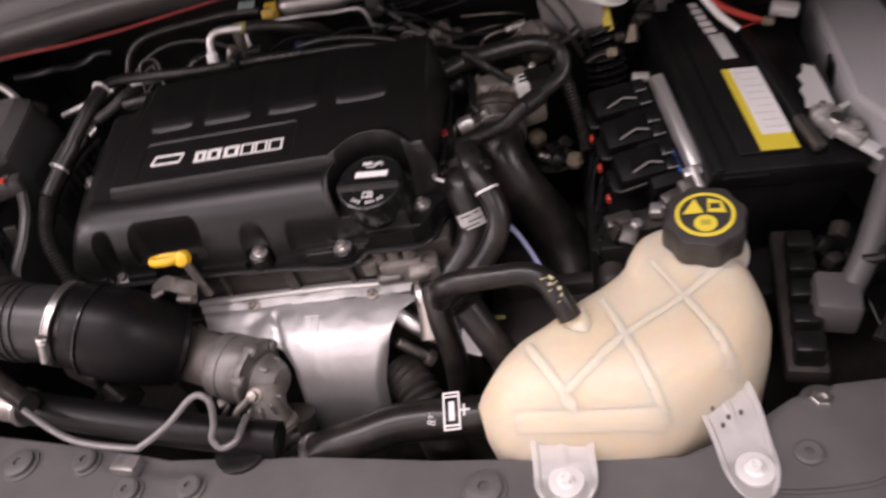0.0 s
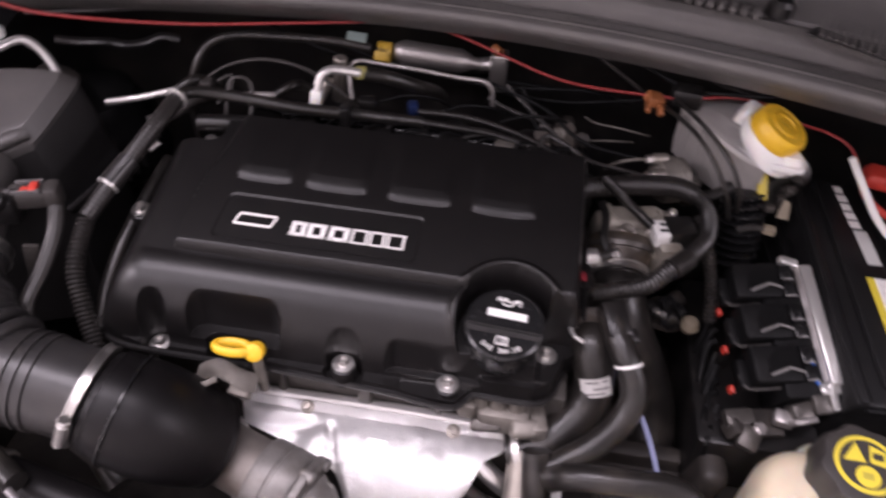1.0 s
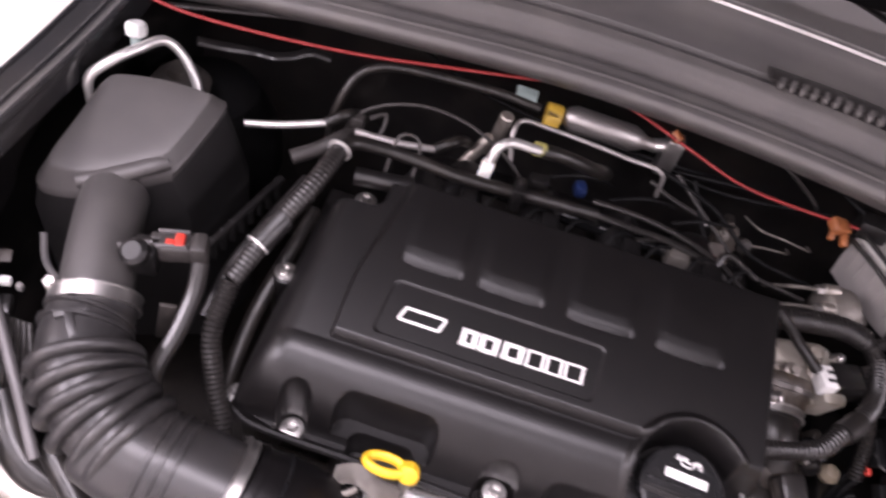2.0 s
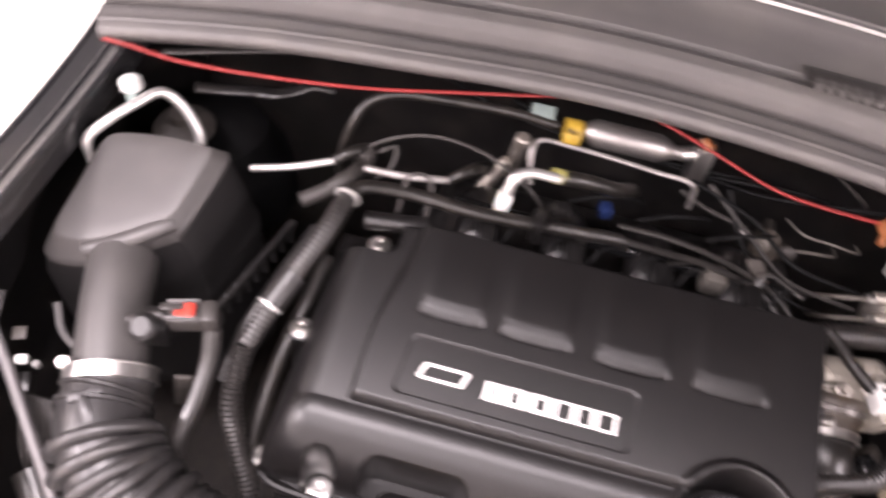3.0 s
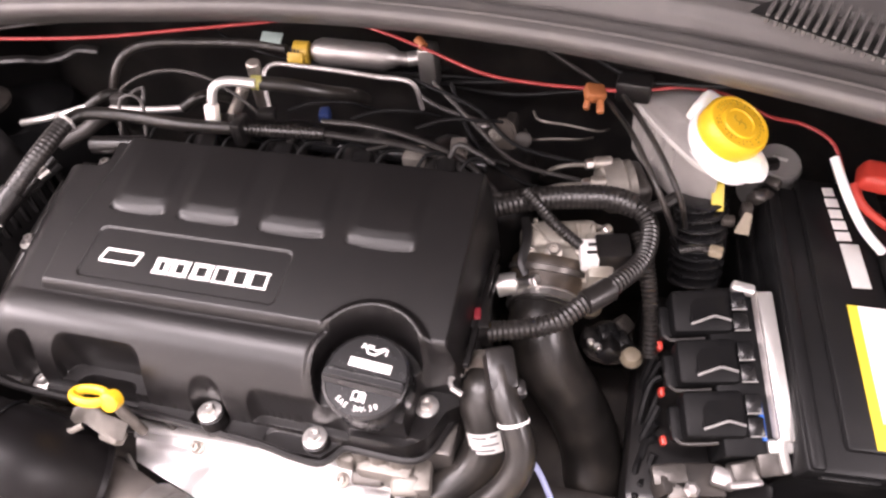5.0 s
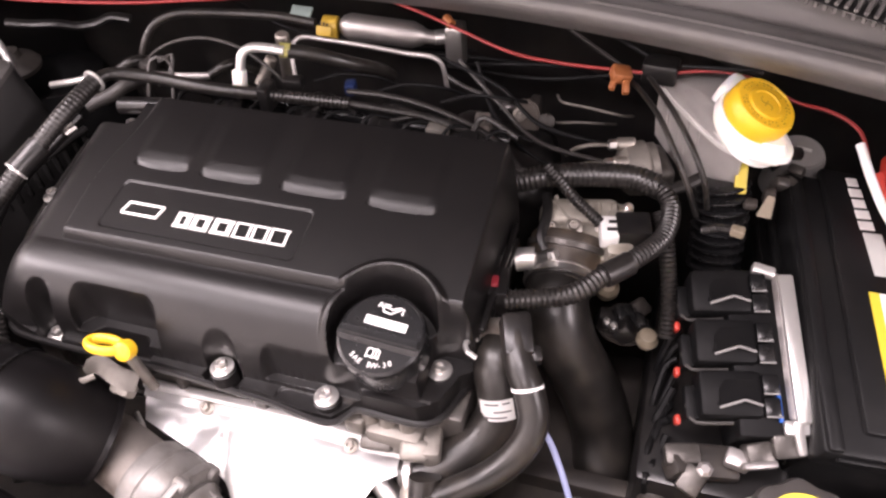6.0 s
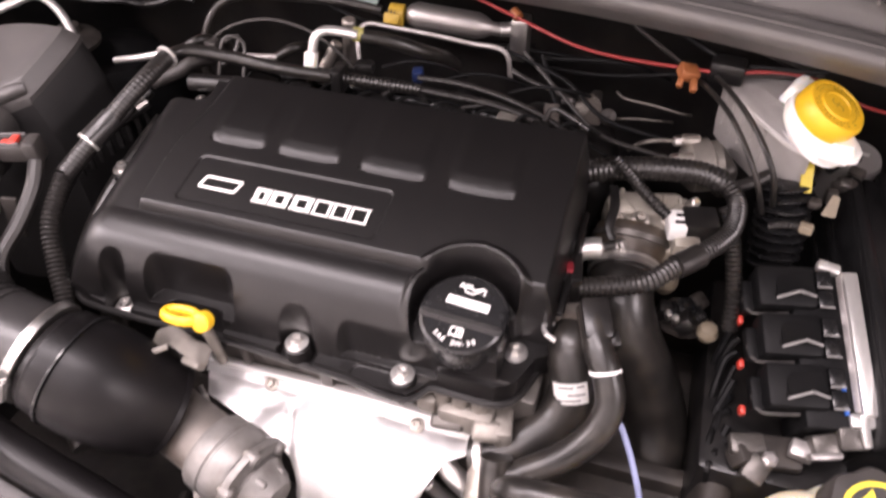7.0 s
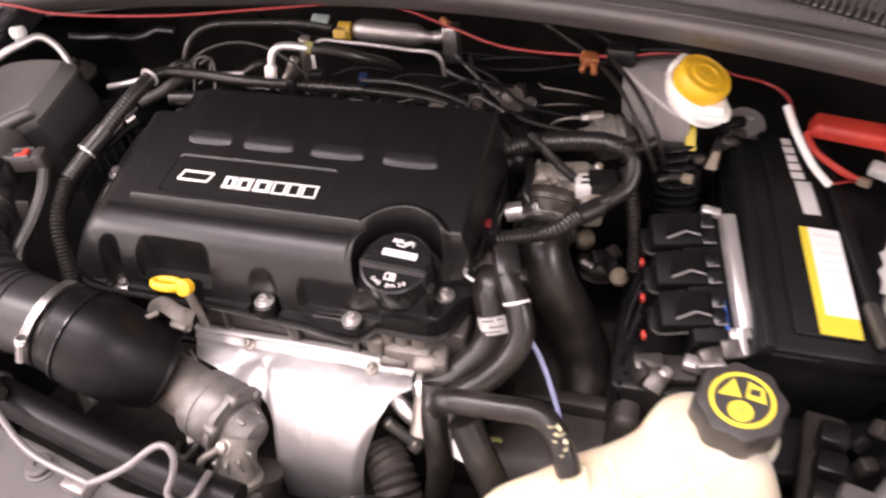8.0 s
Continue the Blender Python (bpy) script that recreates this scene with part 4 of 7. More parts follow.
# ---- air intake ----
def intake_elbow():
    t = thing("intake_elbow", (-0.15, -0.09, 0.62), "large smooth black plastic intake elbow with a steel clamp", "intake elbow")
    line = [(-0.193, -0.091, 0.806), (-0.175, -0.092, 0.799), (-0.15, -0.09, 0.782), (-0.125, -0.082, 0.755), (-0.106, -0.074, 0.735)]
    part("elbow", tube(line, 0.045, 32, 0.005, r_end=0.042, bulge=0.009), ELBOW, t)
    p, q = Vector(line[0]), Vector(line[1])
    d = (q - p).normalized()
    part("collar", lathe([(0.045, 0), (0.0485, 0.002), (0.0485, 0.012), (0.0465, 0.014)], p + d * 0.003, q + d * 0.003, 36), ELBOW, t)
    part("seam", lathe([(0.0495, 0), (0.0525, 0.001), (0.0525, 0.003), (0.0505, 0.004)], p + d * 0.022, q + d * 0.02, 36), GLOSS, t)
    clamp_band(t, p - d * 0.0135, p - d * 0.0045, 0.0458, p - d * 0.009 + Vector((0.0015, -0.0475, 0.009)))
    part("lower_collar", lathe([(0.04, 0), (0.0455, 0.002), (0.0455, 0.007), (0.04, 0.009)], (-0.112, -0.0765, 0.741), (-0.1, -0.072, 0.729), 32), ELBOW, t)
    part("strap", tube([(-0.096, -0.04, 0.73), (-0.08, -0.055, 0.725), (-0.078, -0.085, 0.70), (-0.09, -0.105, 0.67)], 0.0025, 8), STEEL, t)
    h = thing("intake_hose", (-0.3, -0.06, 0.7), "ribbed black rubber intake hose between two steel clamps", "intake hose")
    part("cuff", tube([(-0.361, 0.016, 0.857), (-0.3605, 0.003, 0.853), (-0.357, -0.014, 0.85), (-0.349, -0.032, 0.847), (-0.34, -0.046, 0.8435)], 0.0345, 28, 0.004, r_end=0.038), HOSE, h)
    for k, (c, r) in enumerate((((-0.3602, -0.001, 0.852), 0.0385), ((-0.3575, -0.012, 0.85), 0.0395))):
        part("cuff_bead", lathe([(r - 0.003, 0), (r, 0.0015), (r, 0.004), (r - 0.003, 0.0055)], c, (c[0] + 0.1 * (k + 1) * 0.3, c[1] - 0.3, c[2] - 0.05), 32), HOSE, h)
    bend = smooth_path([(-0.345, -0.036, 0.846), (-0.333, -0.0535, 0.8415), (-0.312, -0.071, 0.834), (-0.28, -0.083, 0.825)], 0.002)
    part("ribbed_section", tube(bend, 0.0375, 28), HOSE, h)
    swell = [(0.036, -0.0062), (0.041, -0.0058), (0.0448, -0.0042), (0.0465, -0.0015), (0.0465, 0.0015), (0.0448, 0.0042), (0.041, 0.0058), (0.036, 0.0062)]
    for k in range(6):
        c = bend[min(len(bend) - 2, 2 + round((len(bend) - 5) * k / 5))]
        n = bend.index(c)
        part("rib", lathe(swell, c, c + (bend[n + 1] - bend[n - 1]), 36), HOSE, h)
    part("lower_cuff", tube([(-0.302, -0.081, 0.8265), (-0.274, -0.088, 0.8215), (-0.235, -0.09, 0.8155), (-0.196, -0.091, 0.807)], 0.0425, 28, 0.004), HOSE, h)
    for x, y, z in ((-0.262, -0.0892, 0.8196), (-0.252, -0.0895, 0.8181), (-0.242, -0.09, 0.8166)):
        part("cuff_bead", lathe([(0.0415, 0), (0.0447, 0.0012), (0.0447, 0.0038), (0.0415, 0.005)], (x, y, z), (x + 0.1, y - 0.003, z - 0.016), 34), HOSE, h)
    clamp_band(h, (-0.365, 0.016, 0.857), (-0.361, 0.004, 0.8535), 0.036, (-0.397, 0.008, 0.858))
    b = box((-0.36, -0.02, 0.8845), (0.026, 0.007, 0.005), 0.001, (15, 0, 40))
    box((-0.353, -0.032, 0.883), (0.007, 0.024, 0.005), 0.001, (15, 0, 40), b)
    part("arrow_mark", b, HOSE, h)
    return t


intake_elbow()


def air_box():
    t = thing("air_filter_box", (-0.39, 0.15, 0.62), "dark grey plastic air filter box with a sloping lid", "air filter box")

    def lid_at(x, y, drop=0.0):
        return Vector((x, y, 0.917 + 0.12 * (x + 0.4) + 0.38 * (y - 0.15) - drop))

    rim = [(p.x, p.y) for p in smooth_path([(x, y, 0) for x, y in ((-0.462, 0.2), (-0.452, 0.213), (-0.405, 0.219), (-0.348, 0.216), (-0.336, 0.206), (-0.351, 0.142), (-0.362, 0.131), (-0.397, 0.112), (-0.428, 0.099), (-0.46, 0.096), (-0.474, 0.106), (-0.468, 0.155), (-0.462, 0.2))], 0.006)[:-1]]
    mx, my = -0.405, 0.158

    def lid_ring(k, drop):
        return [lid_at(mx + (x - mx) * k, my + (y - my) * k, drop) for x, y in rim]

    rings = [lid_ring(0.3, -0.0008), lid_ring(0.6, -0.0004), lid_ring(0.8, 0.0), lid_ring(0.835, 0.0006), lid_ring(0.855, 0.0022), lid_ring(0.955, 0.0135), lid_ring(0.98, 0.0158), lid_ring(1.0, 0.0172), lid_ring(1.005, 0.0255)]
    part("lid", loft(rings), AIRBOX, t)
    part("lid_ridge", tube([lid_at(-0.43, 0.107, 0.011), lid_at(-0.398, 0.118, 0.0085), lid_at(-0.372, 0.133, 0.0085), lid_at(-0.363, 0.142, 0.012)], 0.011, 16, 0.004, flat=0.75), AIRBOX, t)
    # body and fins take the darker copy, which stands for their shade
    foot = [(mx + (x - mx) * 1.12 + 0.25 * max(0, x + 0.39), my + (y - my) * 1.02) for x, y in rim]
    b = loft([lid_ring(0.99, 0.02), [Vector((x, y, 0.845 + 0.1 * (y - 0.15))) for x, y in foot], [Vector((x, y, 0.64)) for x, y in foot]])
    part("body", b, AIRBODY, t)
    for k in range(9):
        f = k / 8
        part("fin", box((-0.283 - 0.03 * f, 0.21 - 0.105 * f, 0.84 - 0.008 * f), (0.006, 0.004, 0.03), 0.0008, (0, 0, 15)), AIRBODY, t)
    part("fin_rail", tube([(-0.28, 0.215, 0.853), (-0.297, 0.16, 0.848), (-0.314, 0.1, 0.842)], 0.004, 8), BLACK, t)
    part("duct", tube([(-0.4, 0.112, 0.874), (-0.391, 0.085, 0.872), (-0.377, 0.045, 0.864), (-0.364, 0.01, 0.8555)], 0.03, 24, 0.006, r_end=0.0305), AIRBOX, t)
    part("duct_bead", lathe([(0.031, 0), (0.034, 0.002), (0.034, 0.006), (0.031, 0.008)], (-0.3627, 0.018, 0.858), (-0.361, 0.01, 0.8555), 30), AIRBOX, t)
    part("latch", tube([(-0.452, 0.07, 0.84), (-0.44, 0.05, 0.82), (-0.41, 0.04, 0.80)], 0.0035, 8), GREYP, t)
    return t


air_box()


def sensor_plug():
    t = thing("airflow_sensor", (-0.32, 0.05, 0.87), "grey sensor plug with a red locking tab on the intake duct", "sensor plug")
    part("sensor", box((-0.334, 0.05, 0.888), (0.022, 0.024, 0.03), 0.004, (0, 0, 12)), BLACK, t)
    part("sensor_collar", lathe([(0.009, 0), (0.012, 0.002), (0.012, 0.01), (0.008, 0.013)], (-0.336, 0.042, 0.898), (-0.338, 0.03, 0.92), 18), BLACK, t)
    part("lever", tube([(-0.353, 0.043, 0.899), (-0.341, 0.048, 0.902), (-0.328, 0.054, 0.903)], 0.0042, 10), CAPGREY, t)
    part("lever_tip", box((-0.328, 0.062, 0.9), (0.012, 0.008, 0.01), 0.002, (0, 0, 18)), CAPGREY, t)
    part("plug", box((-0.312, 0.061, 0.896), (0.028, 0.02, 0.018), 0.003, (0, 0, 18)), CAPGREY, t)
    part("plug_rail", box((-0.3125, 0.0535, 0.906), (0.026, 0.003, 0.005), 0.001, (0, 0, 18)), GREYP, t)
    part("plug_rail", box((-0.3165, 0.069, 0.906), (0.026, 0.003, 0.005), 0.001, (0, 0, 18)), GREYP, t)
    part("lock_tab", box((-0.308, 0.0615, 0.9065), (0.008, 0.014, 0.006), 0.0015, (0, 0, 18)), REDP, t, "bright red locking tab")
    part("lock_step", box((-0.3145, 0.0565, 0.906), (0.007, 0.007, 0.005), 0.001, (0, 0, 18)), REDP, t)
    part("boot", box((-0.293, 0.066, 0.896), (0.014, 0.022, 0.026), 0.004, (0, 0, 18)), CAPGREY, t)
    part("lead", tube([(-0.29, 0.06, 0.888), (-0.287, 0.04, 0.87), (-0.289, 0.01, 0.85), (-0.295, -0.02, 0.83), (-0.29, -0.04, 0.8)], 0.0075, 10), LOOM, t)
    part("bracket", box((-0.305, 0.02, 0.845), (0.014, 0.004, 0.05), 0.001, (0, 10, 20)), DARK, t)


sensor_plug()


# ---- wiring looms and wires ----
def left_loom():
    t = thing("wiring_loom", (-0.2, 0.1, 0.79), "black corrugated wiring loom along the engine cover", "wiring loom", "looms")
    side = [(-0.226, -0.055, 0.77), (-0.232, -0.03, 0.79), (-0.25, -0.004, 0.818), (-0.263, 0.022, 0.848), (-0.262, 0.059, 0.878), (-0.246, 0.109, 0.9), (-0.226, 0.156, 0.924), (-0.217, 0.2, 0.934)]
    part("side_run", tube(side[:5], 0.0095, 14, rib=0.0018, pitch=0.0046), LOOM, t)
    part("taped_run", tube(side[4:], 0.0092, 14, rib=0.0006, pitch=0.0046), LOOM, t)
    rear = [(-0.217, 0.2, 0.934), (-0.206, 0.215, 0.933), (-0.168, 0.226, 0.926), (-0.105, 0.228, 0.92), (-0.045, 0.236, 0.915), (0.036, 0.252, 0.905)]
    part("rear_run", tube(rear[:5], 0.0066, 14, 0.004), RUBBER, t)
    part("ribbed_end", tube(rear[4:], 0.0068, 14, rib=0.0012, pitch=0.0044), LOOM, t)
    part("sleeve", tube([(-0.252, 0.094, 0.894), (-0.246, 0.109, 0.9), (-0.24, 0.122, 0.906)], 0.0115, 14), BLACK, t)
    for p, q in (((-0.253, 0.092, 0.893), (-0.246, 0.109, 0.9)), ((-0.2175, 0.196, 0.934), (-0.2165, 0.204, 0.9345)), ((-0.05, 0.2352, 0.9155), (-0.04, 0.2365, 0.9147))):
        zip_tie(t, p, q, 0.0112, PALE if p[0] < -0.2 else BLACK)
    part("holder", box((-0.045, 0.236, 0.914), (0.012, 0.024, 0.028), 0.003), BLACK, t)
    b = tube([(-0.175, 0.214, 0.905), (-0.17, 0.232, 0.942), (-0.15, 0.236, 0.938), (-0.148, 0.215, 0.9)], 0.0018, 8)
    part("wire_bail", b, CAPGREY, t)
    part("tail", tube([(0.036, 0.252, 0.905), (0.07, 0.25, 0.905), (0.12, 0.252, 0.9), (0.17, 0.245, 0.89), (0.2, 0.232, 0.872), (0.25, 0.235, 0.86)], 0.0037, 10), LOOM, t)
    part("tail", tube([(0.03, 0.265, 0.91), (0.08, 0.262, 0.912), (0.13, 0.258, 0.905), (0.18, 0.25, 0.89), (0.215, 0.232, 0.87)], 0.003, 10), LOOM, t)
    s = thing("coolant_pipe", (-0.235, 0.1, 0.79), "black rigid pipe beside the engine cover", "pipe")
    part("pipe", tube([(-0.245, 0.0, 0.79), (-0.244, 0.04, 0.82), (-0.24, 0.08, 0.842), (-0.232, 0.13, 0.862), (-0.226, 0.17, 0.875)], 0.007, 12), RUBBER, s)
    part("pipe", tube([(-0.278, 0.04, 0.84), (-0.272, 0.08, 0.865), (-0.256, 0.13, 0.885), (-0.24, 0.18, 0.9)], 0.007, 12), BLACK, s)
    part("cross_pipe", tube([(-0.2, 0.2, 0.905), (-0.17, 0.205, 0.905), (-0.145, 0.212, 0.903)], 0.009, 12), BLACK, s)
    part("stub", tube([(-0.235, 0.15, 0.9), (-0.228, 0.162, 0.903)], 0.005, 10), STEEL, s)


left_loom()


def right_loom():
    t = thing("wiring_loom", (0.3, 0.17, 0.8), "black corrugated wiring loom looping beside the engine", "wiring loom", "looms")
    top = [(0.19, 0.222, 0.85), (0.236, 0.234, 0.86), (0.277, 0.244, 0.862), (0.319, 0.25, 0.862), (0.346, 0.247, 0.858)]
    part("top_run", tube(top, 0.0122, 16, rib=0.001, pitch=0.005), LOOM, t)
    loop = [(0.336, 0.249, 0.86), (0.352, 0.241, 0.856), (0.361, 0.225, 0.85), (0.357, 0.191, 0.846), (0.337, 0.156, 0.85), (0.312, 0.128, 0.85), (0.287, 0.105, 0.845), (0.235, 0.09, 0.84)]
    part("loop", tube(loop, 0.0092, 14, rib=0.0013, pitch=0.0046), LOOM, t)
    part("sleeve", tube([(0.332, 0.149, 0.85), (0.322, 0.138, 0.85), (0.313, 0.129, 0.85)], 0.011, 14), LOOM, t)
    part("branch", tube([(0.243, 0.233, 0.874), (0.258, 0.222, 0.868), (0.272, 0.212, 0.86), (0.3, 0.202, 0.842)], 0.006, 12, rib=0.001, pitch=0.004), LOOM, t)
    part("branch", tube([(0.352, 0.225, 0.845), (0.362, 0.2, 0.83), (0.372, 0.165, 0.80), (0.376, 0.14, 0.77)], 0.008, 12, rib=0.0015, pitch=0.0045), LOOM, t)
    part("branch", tube([(0.355, 0.245, 0.856), (0.37, 0.252, 0.86), (0.385, 0.262, 0.865)], 0.006, 10), LOOM, t)
    p = thing("red_lock_plug", (0.221, 0.1, 0.82), "black connector with a dark red lock at the cover's end", "connector")
    part("shell", box((0.221, 0.1, 0.838), (0.03, 0.034, 0.03), 0.003, (0, 0, 10)), BLACK, p)
    part("lock", box((0.225, 0.098, 0.8535), (0.006, 0.012, 0.004), 0.001, (0, 0, 10)), mat("dark_red_plastic", (0.17, 0.015, 0.022), 0.45), p)
    q = thing("tagged_plug", (0.31, 0.2, 0.82), "black plug with a white printed tag on the throttle", "connector")
    part("shell", box((0.33, 0.203, 0.836), (0.032, 0.03, 0.026), 0.003, (0, 0, 12)), BLACK, q)
    part("tag", box((0.309, 0.196, 0.838), (0.017, 0.026, 0.018), 0.002, (0, 0, 12)), WHITE, q)
    g = bmesh.new()
    for k in (-1, 1):
        box((0.312, 0.196 + 0.005 * k, 0.8475), (0.009, 0.0035, 0.001), 0, (0, 0, 12), g)
    part("tag_print", g, INK, q, smooth=0)


right_loom()


def red_cable():
    pts = [(-0.475, 0.268, 0.984), (-0.45, 0.27, 0.981), (-0.405, 0.277, 0.97), (-0.33, 0.293, 0.962), (-0.24, 0.315, 0.957), (-0.155, 0.342, 0.955), (-0.08, 0.367, 0.953), (-0.01, 0.389, 0.953), (0.014, 0.388, 0.952),
           (0.065, 0.379, 0.944), (0.112, 0.374, 0.93), (0.175, 0.354, 0.92), (0.226, 0.349, 0.916), (0.293, 0.345, 0.917), (0.33, 0.345, 0.918), (0.38, 0.348, 0.925), (0.42, 0.338, 0.925), (0.453, 0.326, 0.915), (0.487, 0.331, 0.905), (0.513, 0.31, 0.9), (0.526, 0.272, 0.878), (0.545, 0.257, 0.853), (0.566, 0.252, 0.834), (0.582, 0.262, 0.829), (0.598, 0.273, 0.8245)]
    t = thing("red_cable", (0, 0.37, 0.95), "long thin red cable draped across the firewall", "cable")
    part("sheath", tube(pts, 0.0018, 10, 0.008), RED, t)
    b = box((0.293, 0.341, 0.915), (0.02, 0.018, 0.013), 0.003, (10, 15, 20))
    box((0.3, 0.328, 0.909), (0.007, 0.014, 0.008), 0.002, (30, 0, 10), b)
    box((0.287, 0.331, 0.909), (0.006, 0.012, 0.008), 0.002, (30, 0, -10), b)
    part("tape_knot", b, ORANGE, t, "crumpled orange tape knot")
    part("tape_band", tube([(0.1, 0.385, 0.934), (0.105, 0.38, 0.932), (0.11, 0.376, 0.93)], 0.0055, 10), ORANGE, t)
    p = thing("joint_block", (0.335, 0.35, 0.9), "small black plastic wire joint block", "joint block")
    part("block", box((0.33, 0.353, 0.917), (0.034, 0.024, 0.022), 0.003, (0, 0, -5)), BLACK, p)
    part("lead", tube([(0.317, 0.35, 0.912), (0.326, 0.33, 0.916), (0.348, 0.285, 0.917), (0.368, 0.248, 0.908), (0.384, 0.23, 0.885), (0.392, 0.235, 0.85)], 0.0027, 10), RUBBER, p)
    part("lead", tube([(0.304, 0.345, 0.905), (0.312, 0.328, 0.91), (0.333, 0.285, 0.914), (0.35, 0.25, 0.908), (0.37, 0.226, 0.882), (0.384, 0.228, 0.845)], 0.0027, 10), RUBBER, p)
    part("lead", tube([(0.32, 0.36, 0.925), (0.25, 0.385, 0.945), (0.15, 0.41, 0.955), (0.02, 0.42, 0.96)], 0.0026, 8), PLUGB, p)
    part("lead", tube([(0.35, 0.35, 0.925), (0.42, 0.33, 0.945), (0.33, 0.36, 0.96), (0.2, 0.385, 0.965)], 0.0022, 8), PLUGB, p)


red_cable()


# ---- pipes at the firewall ----
def firewall_pipes():
    t = thing("refrigerant_pipe", (-0.08, 0.25, 0.85), "bright bent refrigerant pipe with a white end cap", "pipe")
    part("elbow", tube([(-0.0815, 0.25, 0.922), (-0.0795, 0.2545, 0.937), (-0.0765, 0.258, 0.9455), (-0.07, 0.2625, 0.9495), (-0.06, 0.267, 0.949), (-0.036, 0.271, 0.9455)], 0.005, 14, 0.002), PALE, t)
    part("fitting", box((-0.0822, 0.249, 0.92), (0.0125, 0.012, 0.022), 0.0025, (-12, 6, 0)), MILK, t, "white plastic fitting")
    part("ferrule", tube([(-0.043, 0.275, 0.9435), (-0.033, 0.278, 0.942)], 0.0075, 14, 0.003), mat("faded_green_ferrule", (0.3, 0.28, 0.09), 0.5), t, "faded yellow-green ferrule")
    part("hose", tube([(-0.035, 0.277, 0.942), (-0.01, 0.285, 0.936), (0.02, 0.3, 0.92), (0.04, 0.325, 0.9), (0.045, 0.345, 0.88)], 0.0075, 14), RUBBER, t)
    c = thing("damper_canister", (0.03, 0.375, 0.88), "brushed aluminium canister with a yellow label at the firewall", "canister")
    part("can", lathe([(0.006, 0), (0.011, 0.004), (0.0148, 0.012), (0.0148, 0.082), (0.011, 0.092), (0.0075, 0.098), (0.0075, 0.112)], (-0.02, 0.37, 0.922), (0.075, 0.384, 0.91), 28), CANALU, c)
    part("outlet", tube([(0.085, 0.385, 0.909), (0.1, 0.392, 0.908), (0.106, 0.4, 0.9), (0.107, 0.402, 0.87)], 0.008, 14), ALU, c)
    b = box((0.108, 0.39, 0.9), (0.02, 0.022, 0.05), 0.003)
    part("bracket", b, STEEL, c)
    b = lathe([(0.01, 0), (0.0128, 0.001), (0.0128, 0.017), (0.01, 0.018)], (-0.04, 0.367, 0.92), (0.075, 0.384, 0.91), 24)
    part("label_sleeve", b, MUSTARD, c, "mustard yellow paper label with dark print")
    b = bmesh.new()
    for k in range(3):
        box((-0.037 + 0.004 * k, 0.3565, 0.9292 - 0.0006 * k), (0.0014, 0.006 - 0.001 * k, 0.0008), 0, (38, 5, 8), b)
    part("label_print", b, INK, c, smooth=0)
    part("label_flap", box((-0.031, 0.3505, 0.924), (0.017, 0.003, 0.011), 0.001, (-25, 5, 8)), MUSTARD, c, "yellow flap of the label")
    part("tag", box((-0.0655, 0.371, 0.933), (0.024, 0.015, 0.004), 0.001, (22, 5, 5)), TEAL, c, "pale green paper tag")
    part("hose", tube([(-0.047, 0.364, 0.925), (-0.09, 0.362, 0.93), (-0.15, 0.358, 0.93), (-0.209, 0.35, 0.929), (-0.24, 0.338, 0.92), (-0.254, 0.322, 0.898), (-0.262, 0.31, 0.86), (-0.262, 0.31, 0.8)], 0.005, 14), RUBBER, c)
    u = thing("brake_line", (0.0, 0.34, 0.85), "thin bright brake line bent across the firewall", "pipe")
    part("line", tube([(-0.06, 0.318, 0.88), (-0.067, 0.336, 0.908), (-0.06, 0.35, 0.914), (-0.03, 0.353, 0.912), (0.02, 0.352, 0.91), (0.06, 0.351, 0.907), (0.1, 0.349, 0.904), (0.108, 0.35, 0.87)], 0.0027, 10), ZINC, u)
    part("post", cyl((-0.085, 0.345, 0.86), (-0.078, 0.34, 0.922), 0.008, 14), CAST, u)
    part("post", cyl((-0.11, 0.31, 0.86), (-0.088, 0.325, 0.9), 0.007, 14), CAST, u)
    for k, (a, b2) in enumerate((((-0.332, 0.243, 0.885), (-0.255, 0.268, 0.897)), ((-0.222, 0.266, 0.9), (-0.139, 0.277, 0.9)))):
        s = thing("heater_pipe", (a[0], a[1], 0.85), "short bright metal heater pipe", "pipe", "heater pipes")
        mid = ((a[0] + b2[0]) / 2, (a[1] + b2[1]) / 2 - 0.003, (a[2] + b2[2]) / 2)
        part("pipe", tube([a, mid, b2], 0.004, 14), PALE if k == 0 else ZINC, s)
        part("sleeve", tube([b2, (b2[0] + 0.02, b2[1] + 0.015, b2[2] + 0.008), (b2[0] + 0.03, b2[1] + 0.05, b2[2] - 0.02)], 0.0058, 12), RUBBER, s)
    r = thing("heater_hose", (-0.25, 0.25, 0.84), "grey rubber heater hose end", "hose")
    part("hose", tube([(-0.275, 0.226, 0.876), (-0.252, 0.244, 0.882), (-0.236, 0.26, 0.889), (-0.226, 0.29, 0.88)], 0.008, 14), CAPGREY, r)
    w = thing("control_cable", (-0.16, 0.3, 0.86), "thin grey control cable in an arch", "cable")
    part("cable", tube([(-0.242, 0.288, 0.87), (-0.229, 0.291, 0.9), (-0.199, 0.298, 0.92), (-0.157, 0.302, 0.93), (-0.111, 0.297, 0.928), (-0.07, 0.285, 0.915), (-0.04, 0.275, 0.895)], 0.0019, 8), CAPGREY, w)
    part("end", box((-0.226, 0.285, 0.898), (0.016, 0.014, 0.014), 0.003), CAPGREY, w)
    part("loop", tube([(-0.215, 0.292, 0.9), (-0.2, 0.3, 0.905), (-0.2, 0.285, 0.89), (-0.212, 0.275, 0.88)], 0.0025, 8), CAPGREY, w)


